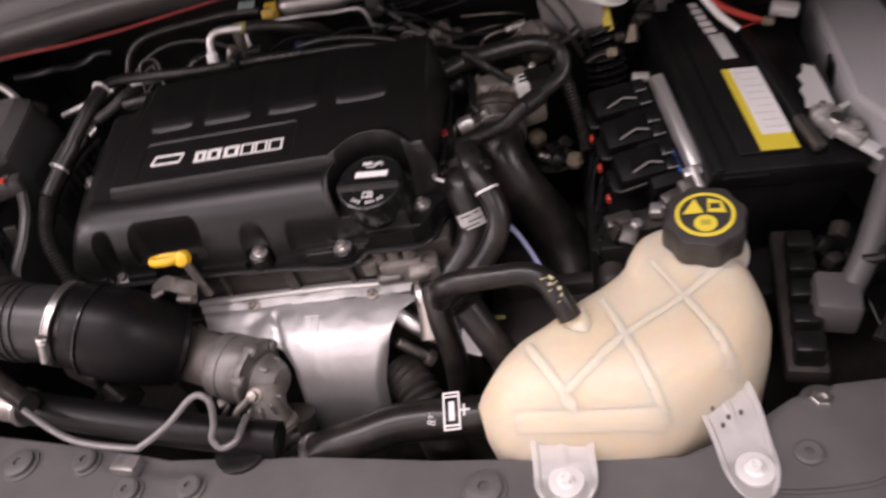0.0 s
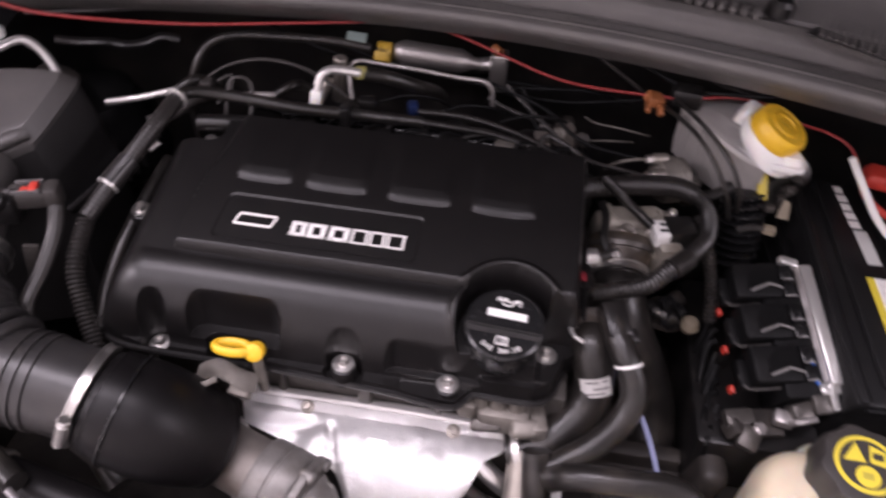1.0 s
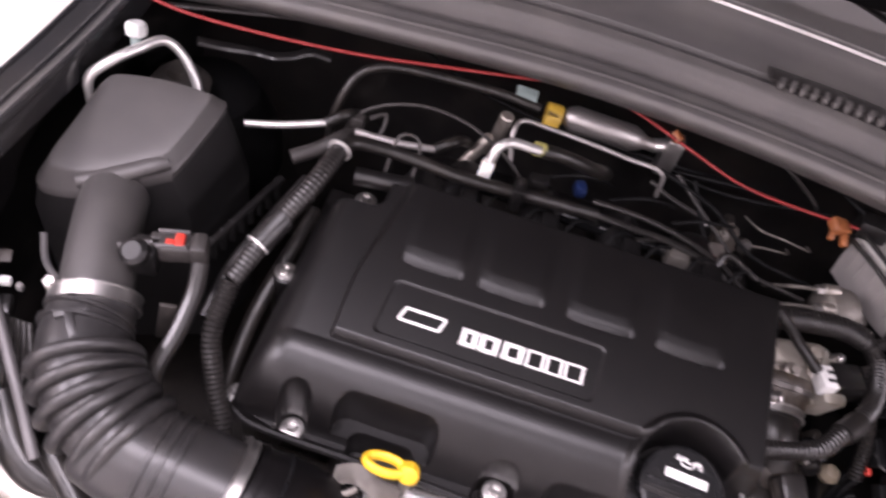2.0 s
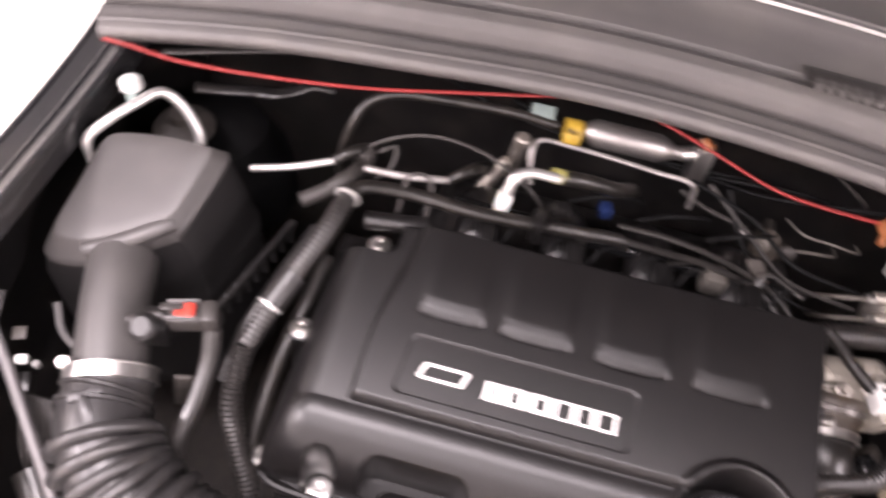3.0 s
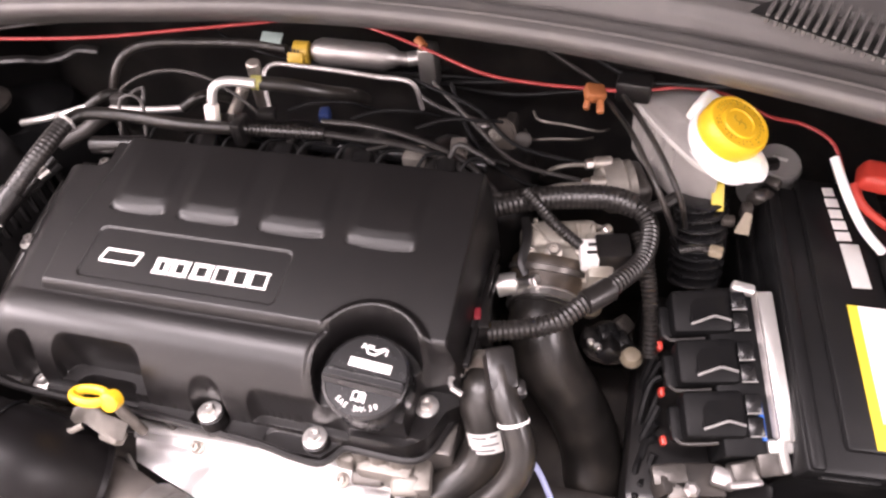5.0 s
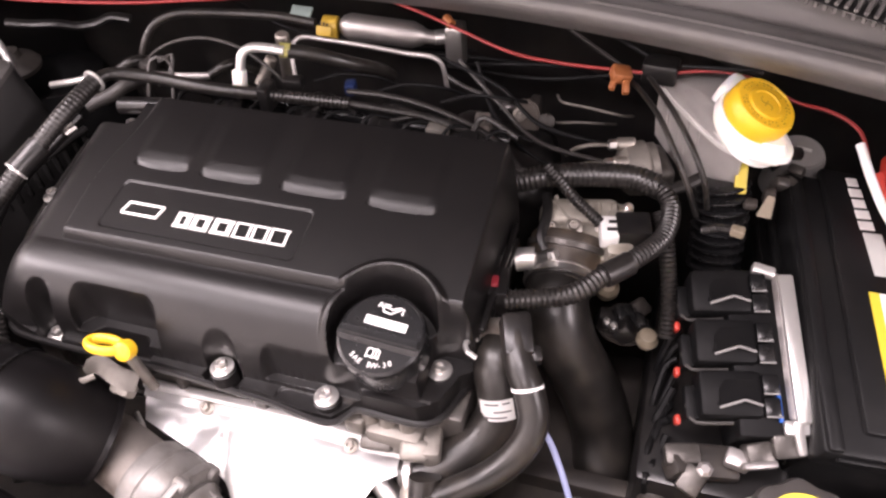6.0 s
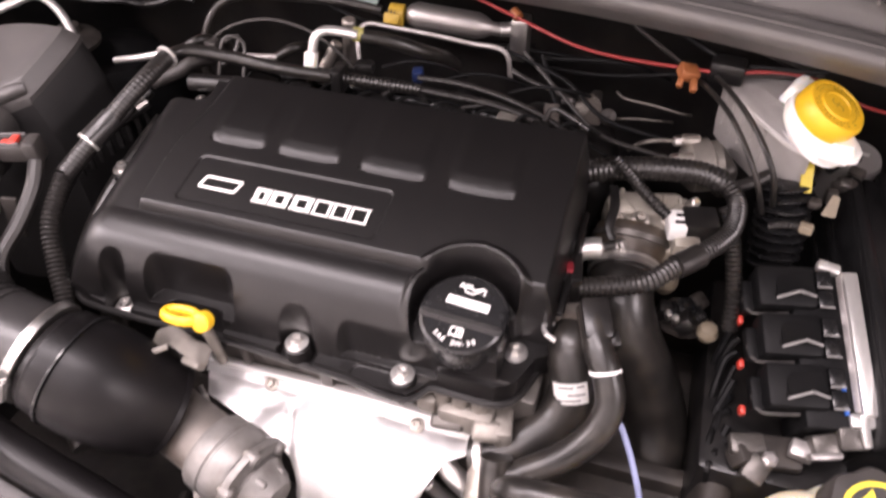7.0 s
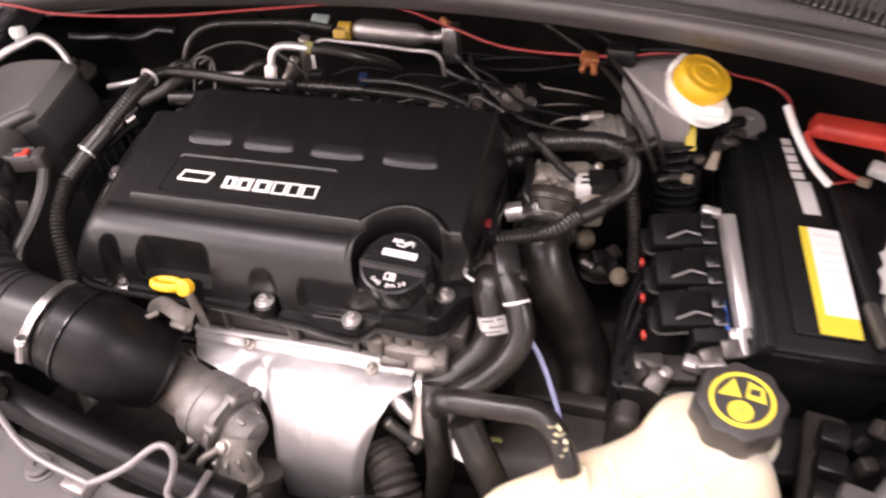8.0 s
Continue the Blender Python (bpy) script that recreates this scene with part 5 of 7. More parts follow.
firewall_pipes()


def washer_filler():
    t = thing("hook_pipe", (-0.43, 0.22, 0.85), "pale bent metal pipe with a white cap near the wing", "pipe")
    part("pipe", tube([(-0.468, 0.192, 0.9), (-0.467, 0.195, 0.926), (-0.452, 0.21, 0.94), (-0.435, 0.233, 0.946), (-0.421, 0.256, 0.946), (-0.404, 0.26, 0.93), (-0.388, 0.252, 0.908), (-0.384, 0.243, 0.89)], 0.005, 14), PALE, t)
    part("stem", cyl((-0.44, 0.238, 0.938), (-0.444, 0.246, 0.952), 0.006, 14), TEAL, t)
    part("cap", lathe([(0.007, 0), (0.0095, 0.002), (0.0105, 0.008), (0.0095, 0.013), (0.007, 0.015)], (-0.444, 0.246, 0.948), (-0.447, 0.253, 0.969), 20, lobes=10, lobe=0.03), SEAMW, t, "ribbed white cap")
    s = thing("strut_tower", (-0.42, 0.33, 0.75), "dark suspension strut top under the scuttle", "strut tower")
    part("dome", lathe([(0.09, 0), (0.085, 0.05), (0.06, 0.1), (0.03, 0.115), (0, 0.118)], (-0.42, 0.33, 0.735), (-0.42, 0.33, 1), 32), PLUGB, s)
    part("top_mount", lathe([(0.03, 0), (0.032, 0.006), (0.026, 0.014), (0.014, 0.018), (0.012, 0.026), (0.006, 0.028)], (-0.425, 0.285, 0.868), (-0.425, 0.283, 1), 28), DARK, s, "grimy round top mount")
    for k, (pts, r) in enumerate((([(-0.402, 0.285, 0.934), (-0.38, 0.296, 0.928), (-0.352, 0.306, 0.926), (-0.335, 0.318, 0.918), (-0.315, 0.33, 0.918), (-0.3, 0.338, 0.923), (-0.28, 0.345, 0.918)], 0.0075), ([(-0.44, 0.3, 0.955), (-0.33, 0.35, 0.95), (-0.22, 0.38, 0.952), (-0.1, 0.41, 0.955)], 0.0045))):
        part("brace" if k == 0 else "edge_strip", tube(pts, r, 10, flat=0.6), BLACK if k == 0 else CAPGREY, s)


washer_filler()


def rear_manifold():
    """The dark intake manifold, fuel rail and small parts between cover and firewall."""
    t = thing("intake_manifold", (0.03, 0.27, 0.6), "black plastic intake manifold with fuel rail behind the cover", "manifold")
    part("plenum", box((0.04, 0.3, 0.77), (0.4, 0.12, 0.14), 0.03, seg=3), BLACK, t)
    for k in range(4):
        x = -0.1 + 0.085 * k
        part("runner", tube([(x, 0.2, 0.8), (x, 0.235, 0.86), (x, 0.275, 0.87), (x, 0.31, 0.84)], 0.022, 14), BLACK, t)
        part("injector_plug", box((x + 0.01, 0.235, 0.885), (0.018, 0.026, 0.02), 0.003, (10, 0, 8)), BLACK, t)
        part("injector_lead", tube([(x + 0.012, 0.245, 0.896), (x + 0.02 + 0.013 * (k % 3), 0.256, 0.9 + 0.005 * (k % 2)), (x + 0.045 + 0.011 * (k % 2), 0.247 + 0.006 * (k % 3), 0.893)], 0.0024 + 0.0007 * (k % 2), 8), LOOM if k % 2 else RUBBER, t)
    part("fuel_rail", cyl((-0.13, 0.262, 0.888), (0.2, 0.262, 0.876), 0.0085, 16), GLOSS, t)
    part("rail_lug", box((0.13, 0.25, 0.884), (0.022, 0.022, 0.024), 0.003), CAST, t)
    part("rail_lug", box((0.17, 0.268, 0.87), (0.016, 0.026, 0.05), 0.003, (0, 0, 10)), RUSTY, t)
    part("blue_plug", box((0.018, 0.296, 0.893), (0.012, 0.016, 0.014), 0.003, (0, 0, 15)), mat("dark_blue_plastic", (0.008, 0.018, 0.07), 0.45), t, "dark blue connector")
    part("blue_plug", box((-0.028, 0.262, 0.915), (0.02, 0.014, 0.012), 0.003, (0, 0, 10)), BLACK, t)
    for k in range(3):
        x = -0.02 + 0.07 * k
        part("wire", tube([(x, 0.29, 0.9 - 0.004 * k), (x + 0.03, 0.3, 0.906 - 0.004 * k), (x + 0.06, 0.318, 0.895 - 0.004 * k), (x + 0.08, 0.34, 0.87)], 0.002, 8), PLUGB, t)
    rng = random.Random(5)
    for k in range(9):
        x = -0.16 + 0.042 * k
        part("lead_clip", box((x, 0.222 + 0.012 * rng.random(), 0.878 - 0.002 * k), (0.012 + 0.006 * rng.random(), 0.012, 0.016), 0.003, (20 * rng.random(), 15 * rng.random(), 30 * rng.random())), BLACK if k % 3 else CAPGREY, t)
        part("lead", tube([(x, 0.225, 0.886), (x + 0.012, 0.24, 0.898 + 0.006 * rng.random()), (x + 0.03, 0.252, 0.893), (x + 0.045, 0.262, 0.88)], 0.0018, 8), PLUGB, t)
    for k in range(4):
        y = 0.39 + 0.012 * k
        part("firewall_lead", tube([(-0.2 + 0.1 * k, 0.44, 0.9 - 0.02 * k), (-0.1 + 0.1 * k, 0.41, 0.885 - 0.01 * k), (0.02 + 0.1 * k, 0.4, 0.88), (0.12 + 0.08 * k, 0.43, 0.87 - 0.01 * k)], 0.0024, 8), PLUGB, t)
    v = thing("vacuum_pipes", (0.2, 0.33, 0.8), "thin dark vacuum pipes crossing to the firewall", "pipe")
    for k in range(3):
        part("pipe", tube([(0.1 + 0.02 * k, 0.36, 0.9), (0.17, 0.34 - 0.01 * k, 0.885 - 0.012 * k), (0.22, 0.31 - 0.01 * k, 0.865 - 0.014 * k), (0.29, 0.3 - 0.01 * k, 0.858 - 0.014 * k)], 0.0024, 10), (PLUGB, CAPGREY, PLUGB)[k], v)


rear_manifold()


def firewall_clutter():
    """A grimy bracket, lines put in for wire glints, and leads on the dark bulkhead."""
    t = thing("bulkhead_bracket", (0.2, 0.345, 0.8), "grimy brown metal bracket on the bulkhead", "bracket")
    outline = round_line([(-0.013, -0.02), (0.012, -0.022), (0.017, -0.004), (0.01, 0.016), (-0.006, 0.021), (-0.015, 0.006)], 1)
    b = slab(outline, 0, 0.012, 0.003)
    b.transform(pose(0.198, 0.35, 0.846, 62, 0, 6))
    part("plate", b, STAINED, t)
    part("stay", box((0.203, 0.365, 0.83), (0.012, 0.03, 0.05), 0.003), DARK, t)
    hex_bolt(t, (0.192, 0.337, 0.855), 0.005, (0, -0.8, 0.5), material=DULL)
    part("knob", lathe([(0.007, 0), (0.009, 0.002), (0.009, 0.008), (0.006, 0.01)], (0.221, 0.345, 0.845), (0.222, 0.32, 0.86), 14), DARK, t)
    part("tab", box((0.175, 0.352, 0.852), (0.016, 0.006, 0.008), 0.002, (30, 15, 20)), ZINC, t, "small bright tab")
    # thin grey lines added where dark wires show as glints
    for a, c in (((0.236, 0.36, 0.861), (0.297, 0.362, 0.8515)), ((0.226, 0.36, 0.834), (0.279, 0.362, 0.838))):
        u = thing("glint_line", (a[0], a[1], 0.82), "thin grey line put in for a wire's glint on the bulkhead", "pipe", "bulkhead lines")
        mid = [(p + q) / 2 for p, q in zip(a, c)]
        part("line", tube([(a[0] - 0.012, a[1] + 0.03, a[2] - 0.012), a, (mid[0], mid[1] - 0.002, mid[2] + 0.002), c, (c[0] + 0.012, c[1] + 0.03, c[2] - 0.02)], 0.0015, 8, 0.004), DULL, u)
    for label, pts, r in (("slim black lead rising to the scuttle", [(0.19, 0.41, 0.955), (0.226, 0.4, 0.93), (0.283, 0.4, 0.892), (0.3, 0.41, 0.87)], 0.0022),
                          ("black drain hose under the scuttle", [(0.26, 0.41, 0.953), (0.33, 0.4, 0.931), (0.395, 0.4, 0.906), (0.43, 0.41, 0.89)], 0.004),
                          ("slim black lead beside the canister", [(0.1, 0.37, 0.872), (0.1264, 0.36, 0.866), (0.178, 0.358, 0.851), (0.2, 0.37, 0.83)], 0.0028)):
        w = thing("lead", pts[0], label, "cable")
        part("sheath", tube(pts, r, 8, 0.006), CAPGREY, w)


firewall_clutter()


# ---- brake fluid ----
def brake_reservoir():
    t = thing("brake_fluid_reservoir", (0.38, 0.28, 0.83), "translucent brake fluid reservoir with a milky neck and yellow cap", "fluid reservoir")
    seam = [(p.x, p.y) for p in smooth_path([(x, y, 0) for x, y in ((0.33, 0.366), (0.347, 0.334), (0.38, 0.287), (0.404, 0.264), (0.44, 0.259), (0.449, 0.285), (0.44, 0.35), (0.402, 0.386), (0.346, 0.385), (0.33, 0.366))], 0.006)[:-1]]
    cx, cy = 0.4, 0.325

    def ring(k, z, dx=0.0, dy=0.0):
        return [Vector((cx + dx + (x - cx) * k, cy + dy + (y - cy) * k, z)) for x, y in seam]

    def low_ring(k, z):
        return [Vector((min(v.x, 0.41 + 0.15 * (v.x - 0.41)), v.y, v.z)) for v in ring(k, z)]

    # tank and lid use the greyed copy, the neck the lit white one
    part("tank", loft([low_ring(0.985, 0.8925), low_ring(0.97, 0.885), low_ring(0.96, 0.852), low_ring(0.93, 0.832)]), GREYMILK, t, "translucent lower half, greyed for shade")
    for k in (2, 5, 8, 11, 14):
        x, y = seam[k]
        part("wall_rib", tube([(cx + (x - cx) * 0.955, cy + (y - cy) * 0.955, 0.852), (cx + (x - cx) * 0.975, cy + (y - cy) * 0.975, 0.878), (cx + (x - cx) * 0.995, cy + (y - cy) * 0.995, 0.892)], 0.002, 8), GREYMILK, t)
    part("seam_flange", loft([ring(1.0, 0.8985), ring(1.035, 0.8975), ring(1.035, 0.8935), ring(1.0, 0.8925)]), SEAMG, t, "pale weld seam flange")
    up = Vector((0.42, -0.15, 0.9)).normalized()
    c = Vector((0.4245, 0.287, 0.9355))
    base = c - up * 0.028
    part("lid", loft([ring(0.42, 0.9125, base.x - cx, base.y - cy + 0.004), ring(0.62, 0.911, 0.012, -0.016), ring(0.84, 0.9075, 0.004, -0.006), ring(0.95, 0.903), ring(1.0, 0.8985)]), GREYMILK, t, "translucent lid, greyed for shade")
    east = Vector((1, 0, 0)) - up * up.x
    east.normalize()
    north = up.cross(east)

    def hoop(down, r, dx=0.0, dy=0.0):
        o = c - up * down + Vector((dx, dy, 0))
        return [o + (east * math.cos(f) + north * math.sin(f)) * r for f in (2 * math.pi * k / 44 for k in range(44))]

    part("neck", loft([hoop(0.019, 0.0318), hoop(0.021, 0.0332), hoop(0.03, 0.034, 0.001, 0.0), hoop(0.037, 0.0345, 0.005, -0.002), hoop(0.044, 0.034, 0.011, -0.004), hoop(0.047, 0.032, 0.013, -0.004)]), MILK, t, "milky white neck")
    b = slab(round_line([(0.378, 0.297), (0.393, 0.27), (0.413, 0.257), (0.445, 0.25), (0.456, 0.262), (0.45, 0.29), (0.435, 0.325), (0.4, 0.33)], 2), 0.889, 0.911, 0.008, seg=3)
    part("neck_shoulder", b, MILK, t)
    part("neck_rib", box((0.398, 0.326, 0.915), (0.026, 0.034, 0.03), 0.008, (8, 20, -24), seg=3), MILK, t)
    cap = part("cap", lathe([(0.029, -0.023), (0.0305, -0.02), (0.0305, -0.004), (0.0282, -0.0002), (0.0262, 0.0), (0.0255, -0.0009), (0.0172, -0.0009), (0.0165, 0.0006), (0.0135, 0.0008), (0.013, -0.0006), (0, -0.0006)], c, c + up, 72, lobes=36, lobe=0.007), YELLOW, t, "yellow screw cap")
    m, _ = frame_of(c, c + up)
    b = bmesh.new()
    rng = random.Random(11)
    for k in range(34):
        a = 2 * math.pi * k / 34
        for r, w in ((0.0237, 0.0026), (0.0205, 0.0022)):
            if rng.random() < 0.72:
                g = box((0, 0, 0), (w * (0.5 + 0.5 * rng.random()), 0.0015, 0.0005), 0)
                g.transform(m @ Matrix.Rotation(a, 4, "Z") @ Matrix.Translation((r, 0, -0.0006)) @ Matrix.Rotation(radians(90), 4, "Z"))
                join(b, g)
    part("cap_print", b, FADED, cap, smooth=0)
    arcs = [[(s * 0.0038 + 0.0035 * math.cos(f), 0.0035 * math.sin(f)) for f in (math.pi * (0.35 if s > 0 else 1.35) + math.pi * 1.3 * j / 6 - 1.0 for j in range(7))] for s in (-1, 1)]
    part("cap_symbol", strokes(arcs, 0.0009, m @ pose(0, 0, -0.0004, 0, 0, 60)), FADED, cap, smooth=0)
    b = box((0, 0, 0), (0.011, 0.034, 0.0035), 0.0012)
    b.transform(pose(0.417, 0.262, 0.872, 48, 0, 8))
    part("tag", b, TAGY, t, "yellow tag below the neck")
    b = slab([(-0.006, -0.01), (0.007, -0.008), (0.003, 0.012), (-0.004, 0.012)], 0, 0.003, 0.0008)
    b.transform(pose(0.444, 0.244, 0.852, 40, 0, -20))
    part("tag", b, TANP, t, "dull yellow tag below the neck")
    s = thing("master_cylinder", (0.33, 0.29, 0.8), "grey cast brake master cylinder", "master cylinder")
    part("barrel", lathe([(0.006, 0), (0.02, 0.003), (0.026, 0.009), (0.0275, 0.018), (0.0275, 0.028), (0.024, 0.031), (0.024, 0.038)], (0.305, 0.283, 0.84), (0.35, 0.3, 0.844), 32), DULL, s)
    part("flange", box((0.344, 0.3, 0.832), (0.02, 0.05, 0.04), 0.008, (0, 0, 22), seg=3), OILY, s)
    for k in range(2):
        y, z = 0.274 + 0.02 * k, 0.857 + 0.008 * k
        part("union", cyl((0.318, y + 0.004, z), (0.3, y, z), 0.0068, 14), CAST, s)
        part("union_nut", cyl((0.301, y, z), (0.292, y - 0.003, z), 0.0055, 6), STEEL, s)
        part("brake_tube", tube([(0.293, y - 0.003, z), (0.278, y - 0.006, z), (0.262, y - 0.004, z - 0.008), (0.25, y + 0.01, z - 0.03)], 0.0022, 8), DULL, s)
    g = thing("shift_bellows", (0.41, 0.28, 0.75), "ribbed black rubber bellows under the reservoir", "bellows")
    part("bellows", tube([(0.402, 0.27, 0.858), (0.407, 0.262, 0.835), (0.41, 0.252, 0.80), (0.412, 0.24, 0.77)], 0.027, 20, rib=0.01, pitch=0.0105), GLOSS, g)
    part("clip", box((0.43, 0.25, 0.85), (0.012, 0.01, 0.008), 0.002), DARK, g)
    part("lead", tube([(0.39, 0.205, 0.85), (0.402, 0.203, 0.857), (0.414, 0.2, 0.86)], 0.004, 10, rib=0.0007, pitch=0.003), LOOM, g)
    part("lead_end", box((0.418, 0.199, 0.86), (0.012, 0.009, 0.009), 0.002, (0, 0, -10)), TANP, g, "pale tan connector end")
    a = thing("grey_cap_tube", (0.495, 0.35, 0.78), "grey plastic cap beside the battery", "cap")
    part("cap", lathe([(0.0255, 0), (0.0255, 0.05), (0.0225, 0.056), (0.021, 0.0555), (0.02, 0.057), (0, 0.0575)], (0.476, 0.372, 0.78), (0.484, 0.358, 0.85), 28), CUPG, a)
    part("cap_mark", box((0.4828, 0.3603, 0.8388), (0.015, 0.004, 0.001), 0.0003, (11, -6, -25)), SEAMG, a, "pale raised mark")
    part("arm", tube([(0.45, 0.335, 0.83), (0.465, 0.345, 0.84), (0.478, 0.352, 0.838)], 0.007, 10), BLACK, a)
    for k in range(4):
        part("fitting", box((0.448 + 0.008 * k, 0.275 + 0.012 * k, 0.842 + 0.006 * (k % 2)), (0.011 + 0.003 * (k % 3), 0.01, 0.016), 0.003, (25 * k, 20 * k, 15 * k)), OILY if k % 2 else DARK, a)


brake_reservoir()


# ---- battery and control unit ----
def battery():
    t = thing("car_battery", (0.564, 0.2, 0.6), "black car battery with white and yellow labels on its top", "battery")
    tilt = pose(0.5636, 0.2032, 0.7984, 12, 12, 11)

    def put(c, s, bevel=0.003, rot=(0, 0, 0)):
        b = box(c, s, bevel, rot)
        b.transform(tilt)
        return b

    def at(x, y, z):
        return tilt @ Vector((x, y, z))

    part("case", put((0, -0.01, -0.1), (0.168, 0.27, 0.17), 0.006), BATT, t)
    part("lid", put((0, -0.01, -0.012), (0.176, 0.28, 0.03), 0.006), BATT, t)
    part("label_plate", put((-0.02, 0.004, 0.003), (0.066, 0.268, 0.01), 0.003), BATT, t, "raised black plate under the labels")
    part("lid_step", put((-0.078, -0.01, 0.0), (0.014, 0.276, 0.012), 0.004), BATT, t)
    part("side_groove", put((-0.0835, -0.01, -0.039), (0.006, 0.26, 0.012), 0.002), BATT, t)
    part("side_groove", put((-0.0835, -0.01, -0.064), (0.006, 0.26, 0.008), 0.002), BATT, t)
    part("front_lip", put((-0.05, -0.1515, -0.004), (0.05, 0.004, 0.006), 0.0015), BATT, t)
    part("hold_down", put((0.0225, -0.002, 0.011), (0.014, 0.27, 0.012), 0.003, (0, 0, 4)), BATT, t, "black hold-down bar")
    part("bar_end", put((0.0275, -0.112, 0.0125), (0.013, 0.05, 0.013), 0.004, (0, 0, 8)), OILY, t, "worn grey end of the hold-down bar")
    b = bmesh.new()
    for k, h in enumerate((0.011, 0.013, 0.0125, 0.014, 0.0145)):
        box((-0.0235 + 0.0013 * k, 0.125 - 0.0125 * k, 0.0085), (h, 0.0095, 0.001), 0.0003, (0, 0, 6), b)
    b.transform(tilt)
    part("white_lettering", b, WHITE, t, "worn white lettering bars", 0)
    part("grey_label", put((-0.0125, 0.044, 0.0085), (0.0185, 0.046, 0.001), 0.0003, (0, 0, 4)), SEAMW, t, "silvery grey label", 0)
    part("warning_label", put((-0.008, -0.063, 0.0085), (0.042, 0.13, 0.0012), 0), LEMON, t, "yellow-bordered warning label", 0)
    part("warning_panel", put((-0.0035, -0.052, 0.0095), (0.033, 0.107, 0.001), 0), WHITE, t, "white panel of the warning label", 0)
    b = bmesh.new()
    for k in range(9):
        box((-0.003 + 0.002 * (k % 3 - 1), -0.008 - 0.011 * k, 0.0105), (0.024 - 0.004 * (k % 2), 0.0012, 0.0006), 0, bm=b)
    b.transform(tilt)
    part("warning_print", b, SEAMG, t, smooth=0)
    b = slab([(0.0, -0.036), (0.034, -0.04), (0.038, 0.03), (0.026, 0.036), (0.02, 0.022), (0.012, 0.016), (0.013, 0.002), (0.005, -0.008), (0.006, -0.02)], 0, 0.001, 0)
    b.transform(tilt @ pose(0.046, -0.03, 0.0035))
    part("torn_label", b, WHITE, t, "white label with a torn edge", 0)
    part("terminal_post", cyl(at(0.058, -0.105, 0), at(0.058, -0.105, 0.026), 0.0095, 16), STEEL, t)
    b = put((0.056, -0.1, 0.015), (0.03, 0.036, 0.016), 0.005, (8, 0, 25))
    join(b, put((0.068, -0.123, 0.016), (0.024, 0.03, 0.014), 0.005, (0, 12, 38)))
    join(b, put((0.047, -0.083, 0.013), (0.012, 0.016, 0.012), 0.004, (10, 0, -20)))
    part("terminal_clamp", b, CORRODED, t, "corroded whitish terminal clamp")
    hex_bolt(t, at(0.072, -0.118, 0.023), 0.005, name="clamp_bolt", material=ZINC)
    hex_bolt(t, at(0.05, -0.086, 0.02), 0.004, name="clamp_bolt", material=ZINC)
    part("tray", box((0.572, 0.19, 0.61), (0.22, 0.34, 0.03), 0.006, (0, 0, 8.5)), BATT, t)
    c = thing("ground_cable", (0.66, 0.0, 0.7), "pale grey battery ground cable", "cable")
    part("lug", put((0.083, -0.142, 0.013), (0.018, 0.034, 0.007), 0.003, (0, 0, 35)), SEAMW, c, "flattened pale cable lug")
    part("cable", tube([at(0.086, -0.148, 0.014), at(0.1, -0.172, 0.01), (0.69, 0.0, 0.745), (0.69, -0.04, 0.72), (0.67, -0.08, 0.68)], 0.0065, 12), GREYP, c)
    part("strap", tube([at(0.07, -0.085, 0.018), at(0.09, -0.08, 0.02), at(0.105, -0.1, 0.012), at(0.108, -0.13, -0.005)], 0.0035, 10), SEAMW, c)
    r = thing("positive_terminal_cover", (0.6, 0.25, 0.84), "red plastic positive terminal cover with cable", "terminal cover")
    b = box((0.6, 0.316, 0.858), (0.115, 0.03, 0.02), 0.006, (10, 4, -6), taper=0.9, seg=3)
    box((0.648, 0.298, 0.858), (0.05, 0.045, 0.026), 0.007, (10, 4, -6), b)
    part("cover", b, REDP, r)
    part("red_lead", tube([(0.543, 0.314, 0.855), (0.55, 0.298, 0.845), (0.57, 0.285, 0.835), (0.598, 0.274, 0.824)], 0.0042, 10), REDP, r)
    part("lug", box((0.605, 0.272, 0.824), (0.014, 0.01, 0.009), 0.002, (0, 0, -25)), TANP, r, "pale crimp lug")
    part("terminal_block", box((0.628, 0.294, 0.824), (0.032, 0.017, 0.014), 0.003, (10, 8, -18)), SEAMW, r, "whitish corroded terminal block")
    part("braid", tube([(0.513, 0.3, 0.895), (0.526, 0.272, 0.877), (0.545, 0.257, 0.852), (0.566, 0.25, 0.832)], 0.0042, 10), MILK, r, "whitish woven sleeve")
    p = thing("fuse_box", (0.73, 0.16, 0.7), "pale grey plastic fuse box lid beside the battery", "fuse box")
    b = slab([(0.678, 0.4), (0.79, 0.38), (0.785, -0.005), (0.705, 0.0), (0.684, 0.06), (0.66, 0.13)], 0.72, 0.8, 0.006, seg=3)
    part("lid", b, LIDG, p)
    part("clip", box((0.668, 0.22, 0.775), (0.01, 0.03, 0.03), 0.003), BLACK, p)
    return t


battery()


